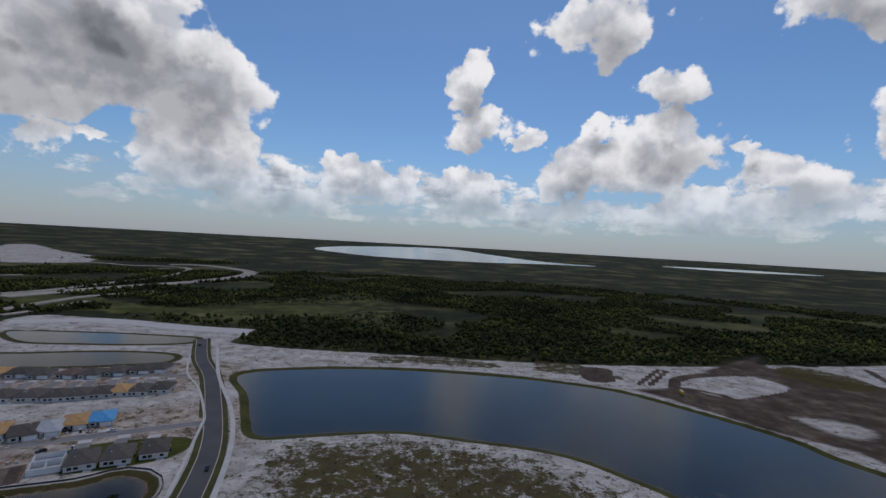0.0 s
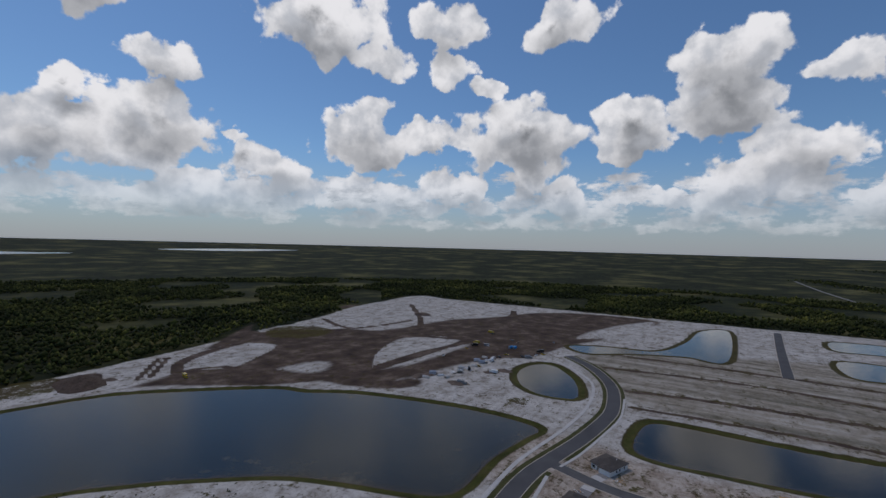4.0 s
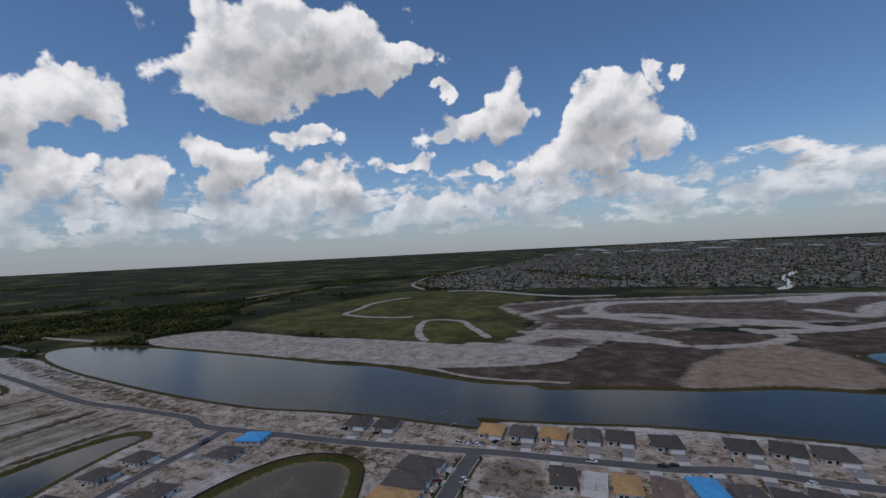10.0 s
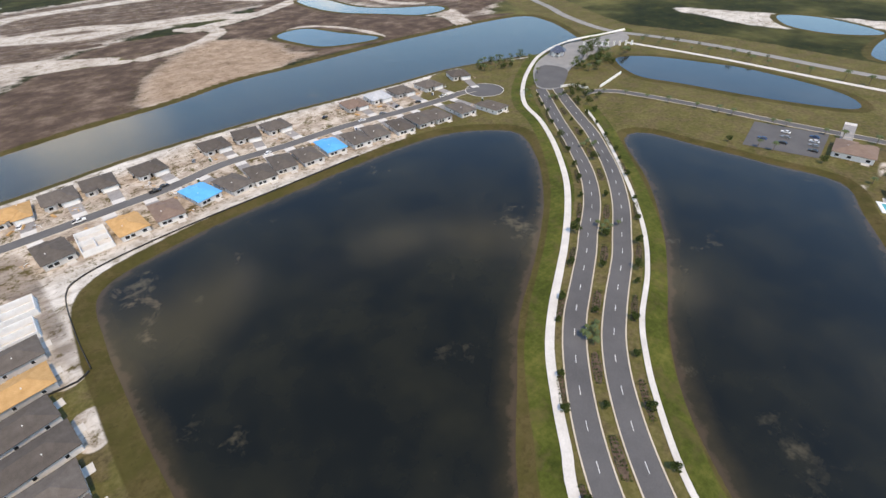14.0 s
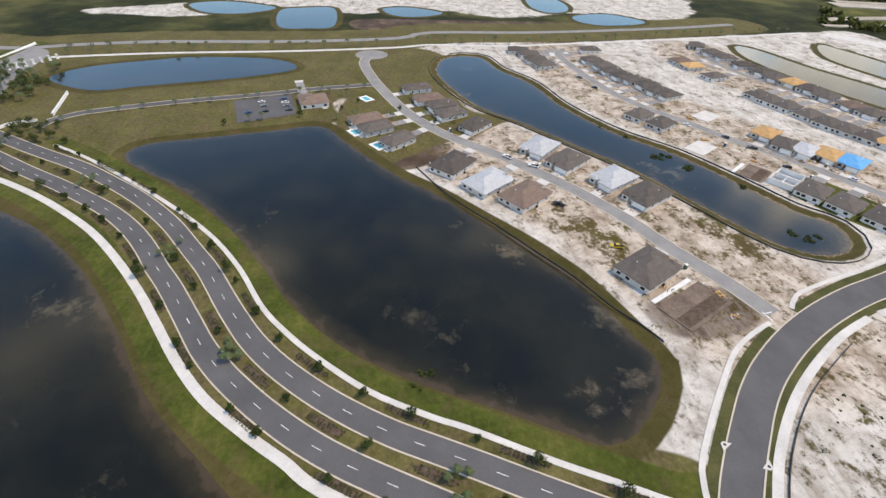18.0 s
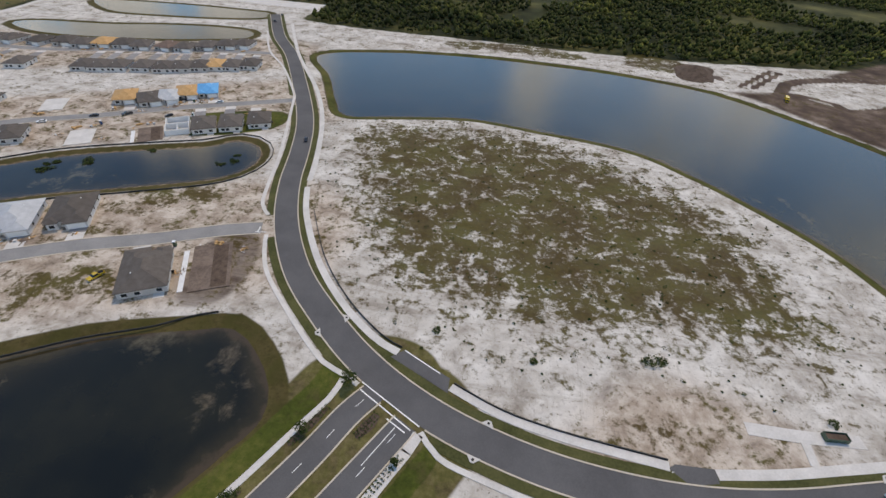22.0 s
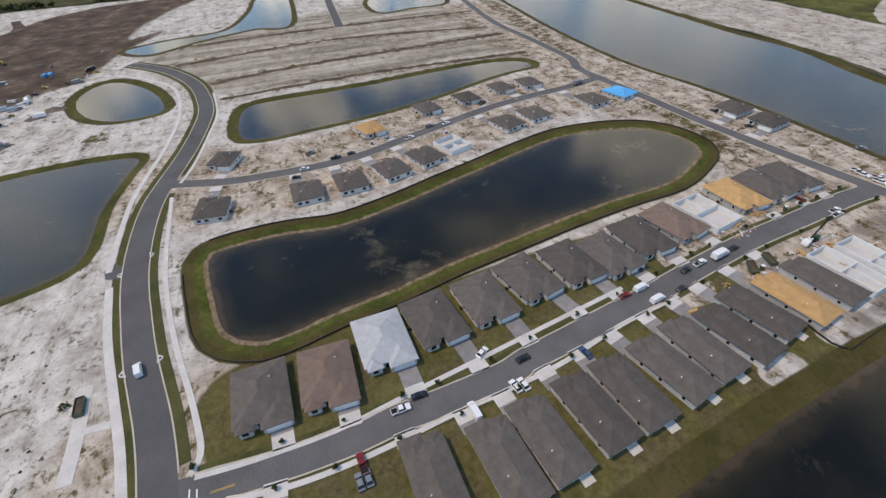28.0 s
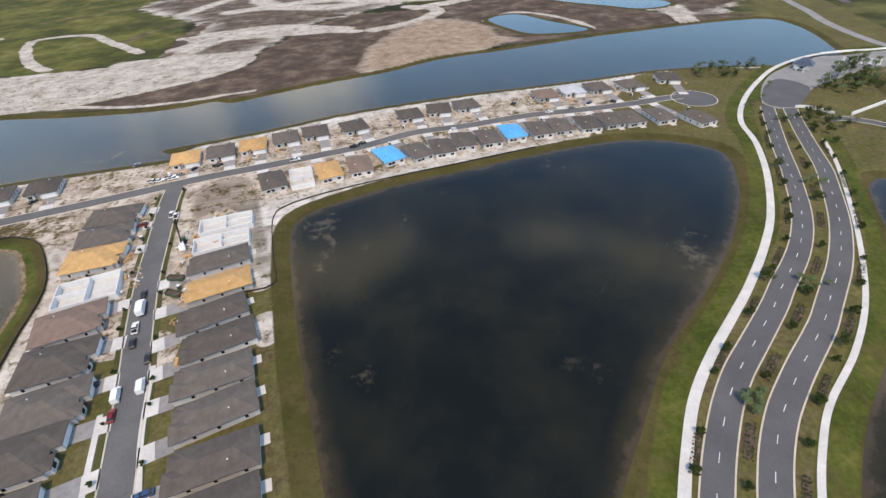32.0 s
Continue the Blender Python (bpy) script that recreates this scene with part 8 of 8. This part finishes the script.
def scrub():
    """Low dark scrub scattered over the bare land."""
    z = ZONES["dry"]
    bm = bmesh.new()
    n = 0
    while n < 520:
        x, y = rnd.uniform(z[:, 0].min() - 30, z[:, 0].max() + 40), rnd.uniform(z[:, 1].min() - 25, z[:, 1].max() + 14)
        here = np.array([x]), np.array([y])
        if float(shore(z, *here)[0]) > 24 or float(shore(LAKES["lake_north"], *here)[0]) < 4 or float(line_distance(LOOP, *here, False)[0]) < 14:
            continue
        n += 1
        size = rnd.uniform(0.2, 0.7) if rnd.random() < 0.9 else rnd.uniform(0.8, 1.3)
        leaf_ball(bm, 16, size, 0.3, rnd, 0.5, (x, y, size * 0.35))
    for x, y, size in ((58.4, 97.8, 2.6), (56.0, 97.0, 2.0), (61.0, 98.6, 1.7), (106.2, 85.6, 1.6), (-12.0, 96.0, 1.5), (20.0, 90.0, 1.2)):
        leaf_ball(bm, 90, size, 0.4, rnd, 0.45, (x, y, size * 0.35))
    me = bpy.data.meshes.new("scrub")
    bm.to_mesh(me)
    bm.free()
    me.materials.append(SHRUB_LEAF)
    tagged(new("scrub", me), "small dark scrub bushes scattered over sandy land", "scrub", kind="stuff")


scrub()


def pipe_stack(x, y, turn, n, long, r, mat, label):
    """Pipes laid side by side with a second layer on top."""
    ob = tagged(new("pipe_stack"), label, "pipes", "pipe stacks")
    me = None
    for k in range(n + n - 1):
        if me is None:
            bm = bmesh.new()
            bmesh.ops.create_cone(bm, cap_ends=False, segments=12, radius1=r, radius2=r, depth=long)
            bmesh.ops.create_cone(bm, cap_ends=False, segments=12, radius1=r * 0.86, radius2=r * 0.86, depth=long)
            me = part("pipe", bm, mat, ob).data
            o = ob.children[0]
        else:
            o = new("pipe", me)
            o.parent = ob
        up = k >= n
        o.matrix_basis = pose(((k - n + 0.5) if up else k) * 2.05 * r, 0, r * (2.75 if up else 1), 90)
    ob.matrix_basis = pose(x, y, 0.02, 0, 0, turn)


for _k, (_x, _y) in enumerate([(324.1, 209.3), (336.0, 209.2), (336.9, 200.6), (336.1, 193.0), (357.9, 190.8), (371.2, 191.5), (383.6, 191.3), (395.6, 190.1), (408.7, 188.5), (421.3, 188.7), (366.8, 194.9), (352.6, 196.0), (419.3, 197.4), (399.2, 197.3)]):
    pipe_stack(_x, _y, _k * 29 % 180, 3 + _k % 3, 6.0, (0.5, 0.75, 0.35)[_k % 3], (CONCRETE, STEEL, WHITE_BLOCK)[_k % 3], "stack of %s pipes on the sand" % ("grey concrete", "steel", "pale")[_k % 3])


def container(x, y, turn, mat, label):
    ob = tagged(new("site_container"), label, "container", "site containers")
    part("shell", boxed(-1.2, 1.2, -3, 3, 0.15, 2.6), mat, ob)
    for k in range(9):
        for s in (-1, 1):
            part("rib", boxed(s * 1.22 - 0.03, s * 1.22 + 0.03, -2.7 + k * 0.66, -2.5 + k * 0.66, 0.2, 2.5), mat, ob)
    part("door", boxed(-1.1, 1.1, 2.98, 3.05, 0.2, 2.5), STEEL, ob)
    for yy in (-2.6, 2.6):
        part("skid", boxed(-1.1, 1.1, yy - 0.1, yy + 0.1, 0, 0.15), BARK, ob)
    ob.matrix_basis = pose(x, y, 0.02, 0, 0, turn)


container(476.5, 192.8, 80, BLUE_FELT, "bright blue steel site container on sand")
container(478.0, 188.7, 80, BLUE_FELT, "bright blue steel site container on sand")
container(470.7, 220.3, 20, PAINTS["grey"], "grey steel site container on dirt")
heap(152.8, 418.5, 17, MULCH, "large heap of dark topsoil beside the water")
for _k, (_x, _y) in enumerate([(443.9, 232.2), (462.2, 231.6), (481.5, 236.7), (470.0, 218.8), (543.5, 248.2), (507.7, 196.5), (514.5, 206.6), (372.5, 166.8), (380.3, 167.0), (445.4, 167.1), (444.7, 160.1), (460.7, 157.1), (468.3, 152.1), (477.3, 158.4), (535.4, 161.0), (330.4, 178.0), (207.8, 371.2)]):
    park(("pickup", "truck", "car")[_k % 3], ("yellow", "black", "grey", "white")[_k % 4], _x, _y, _k * 61)

# ---- gatehouse, pools, site office ----


def gatehouse(x, y, turn):
    ob = tagged(new("gatehouse"), "white gatehouse with a dark blue metal roof", "gatehouse")
    part("wall", boxed(-3.5, 3.5, -5, 5, 0, 3.6), TRIM_WHITE, ob)
    bm = bmesh.new()
    hip(bm, -5, 5, -6.5, 6.5, 3.6, 0.8)
    hip(bm, -9, 9, -2.6, 2.6, 3.62, 0.9)
    part("roof", bm, NAVY_ROOF, ob)
    for sx in (-1, 1):
        for yy in (-2.2, 2.2):
            part("post", boxed(sx * 8.4 - 0.3, sx * 8.4 + 0.3, yy - 0.3, yy + 0.3, 0, 3.6), TRIM_WHITE, ob)
        win = part("window", boxed(sx * 3.5 - 0.05, sx * 3.5 + 0.05, -1.2, 1.2, 0.9, 2.6), TRIM_WHITE, ob)
        part("pane", boxed(sx * 3.5 - 0.08, sx * 3.5 + 0.08, -1.1, 1.1, 1.0, 2.5), DARK_GLASS, win)
    ob.matrix_basis = pose(x, y, 0.14, 0, 0, turn)


gatehouse(-333.0, -275.7, 35)


def pool(x, y, turn):
    ob = tagged(new("swimming_pool"), "turquoise swimming pool in a white deck", "pool", "pools")
    part("deck", boxed(-5, 5, -3.5, 3.5, 0, 0.25), TRIM_WHITE, ob)
    part("water", boxed(-3.4, 3.4, -1.9, 1.9, 0.25, 0.27), POOL, ob)
    ob.matrix_basis = pose(x, y, 0.03, 0, 0, turn)


pool(-254.9, -15.2, 30)
pool(-236.0, -2.0, 35)
pool(-308.8, -9.1, 35)


def wall_run(name, points, thick, high, mat, label):
    line = curve(points)
    ribbon(name, line, thick / 2, thick / 2, high, mat, label, "wall", high)


wall_run("wall_gate", [(-373.9, -299.9), (-396.4, -298.1), (-417.1, -293.8), (-452.9, -290.8)], 0.5, 1.2, TRIM_WHITE, "white garden wall by the gate")
wall_run("wall_gate", [(-289.7, -197.0), (-328.1, -206.5)], 0.6, 2.0, TRIM_WHITE, "white garden wall by the gate")
wall_run("wall_gate", [(-269.9, -216.9), (-278.0, -213.6), (-282.3, -201.3)], 0.6, 1.6, TRIM_WHITE, "white garden wall by the gate")


def gate_pillar(x, y, turn):
    ob = tagged(new("gate_pillar"), "white rendered pillar beside the gate bridge", "pillar", "gate pillars")
    part("plinth", boxed(-0.9, 0.9, -0.9, 0.9, 0, 0.5), TRIM_WHITE, ob)
    part("shaft", boxed(-0.7, 0.7, -0.7, 0.7, 0.5, 3.4), TRIM_WHITE, ob)
    part("cap", boxed(-0.95, 0.95, -0.95, 0.95, 3.4, 3.7), CONCRETE, ob)
    ob.matrix_basis = pose(x, y, 0.1, 0, 0, turn)


for _k in range(9):
    gate_pillar(-370.6 + (-36.7) * _k / 8, -277.3 + (26.1) * _k / 8, 20)

# ---- far town ----


def town():
    """A far suburb: many small houses in one mesh, loosely along streets."""
    z = ZONES["town"]
    lo, hi = z.min(0), z.max(0)
    n = 15000
    p = rng.uniform(lo, hi, (n, 2))
    # lots along bent streets, with gaps of green between the estates
    bend = 60 * np.sin(p[:, :1] / 310) + 45 * np.sin(p[:, 1:] / 270)
    p[:, :1] = np.round((p[:, :1] + bend) / 44) * 44 - bend + rng.choice([-9, 9], (n, 1))
    p += rng.uniform(-4, 4, (n, 2))
    estate = np.array([noise.noise(Vector((a * 0.0035, b * 0.0035, 7.1))) for a, b in p])
    p = p[(shore(z, p[:, 0], p[:, 1], 160.0) < -120 * rng.random(n) ** 3) & (estate > -0.3) & (shore(FAR_PONDS["pond_town"], p[:, 0], p[:, 1]) > 8)]
    rise = far_rise(np.hypot(p[:, 0], p[:, 1]))
    v, f, mi = [], [], []
    for (x, y), g in zip(p, rise):
        a, w, d, h = rng.uniform(0, 3.14) if rng.random() < 0.3 else 0.5, rng.uniform(4, 6.5), rng.uniform(4.5, 8), rng.uniform(2, 3.2)
        if rng.random() < 0.012 and g > 30:
            w, d, h = rng.uniform(20, 60), rng.uniform(15, 30), rng.uniform(7, 11)
        c, s = math.cos(a), math.sin(a)
        k = len(v)
        for zz in (0, h):
            for sx, sy in ((-w, -d), (w, -d), (w, d), (-w, d)):
                v.append((x + sx * c - sy * s, y + sx * s + sy * c, g + zz))
        v += [(x + s * d * 0.4, y - c * d * 0.4, g + h + 2.5), (x - s * d * 0.4, y + c * d * 0.4, g + h + 2.5)]
        f += [(k, k + 1, k + 5, k + 4), (k + 1, k + 2, k + 6, k + 5), (k + 2, k + 3, k + 7, k + 6), (k + 3, k, k + 4, k + 7)]
        f += [(k + 4, k + 5, k + 8), (k + 5, k + 6, k + 9, k + 8), (k + 6, k + 7, k + 9), (k + 7, k + 4, k + 8, k + 9)]
        mi += [0] * 4 + [4 if h > 6 else int(rng.choice([1, 1, 1, 2, 3, 3, 0]))] * 4
    me = mesh_of("far_town", v, f, [PALE_ROAD, SHINGLE, BROWN_SHINGLE, PAVER, WHITE_BLOCK])
    me.polygons.foreach_set("material_index", np.array(mi, np.int32))
    tagged(new("far_town", me), "far suburb of small pale houses with grey roofs", "suburb", kind="stuff")


town()
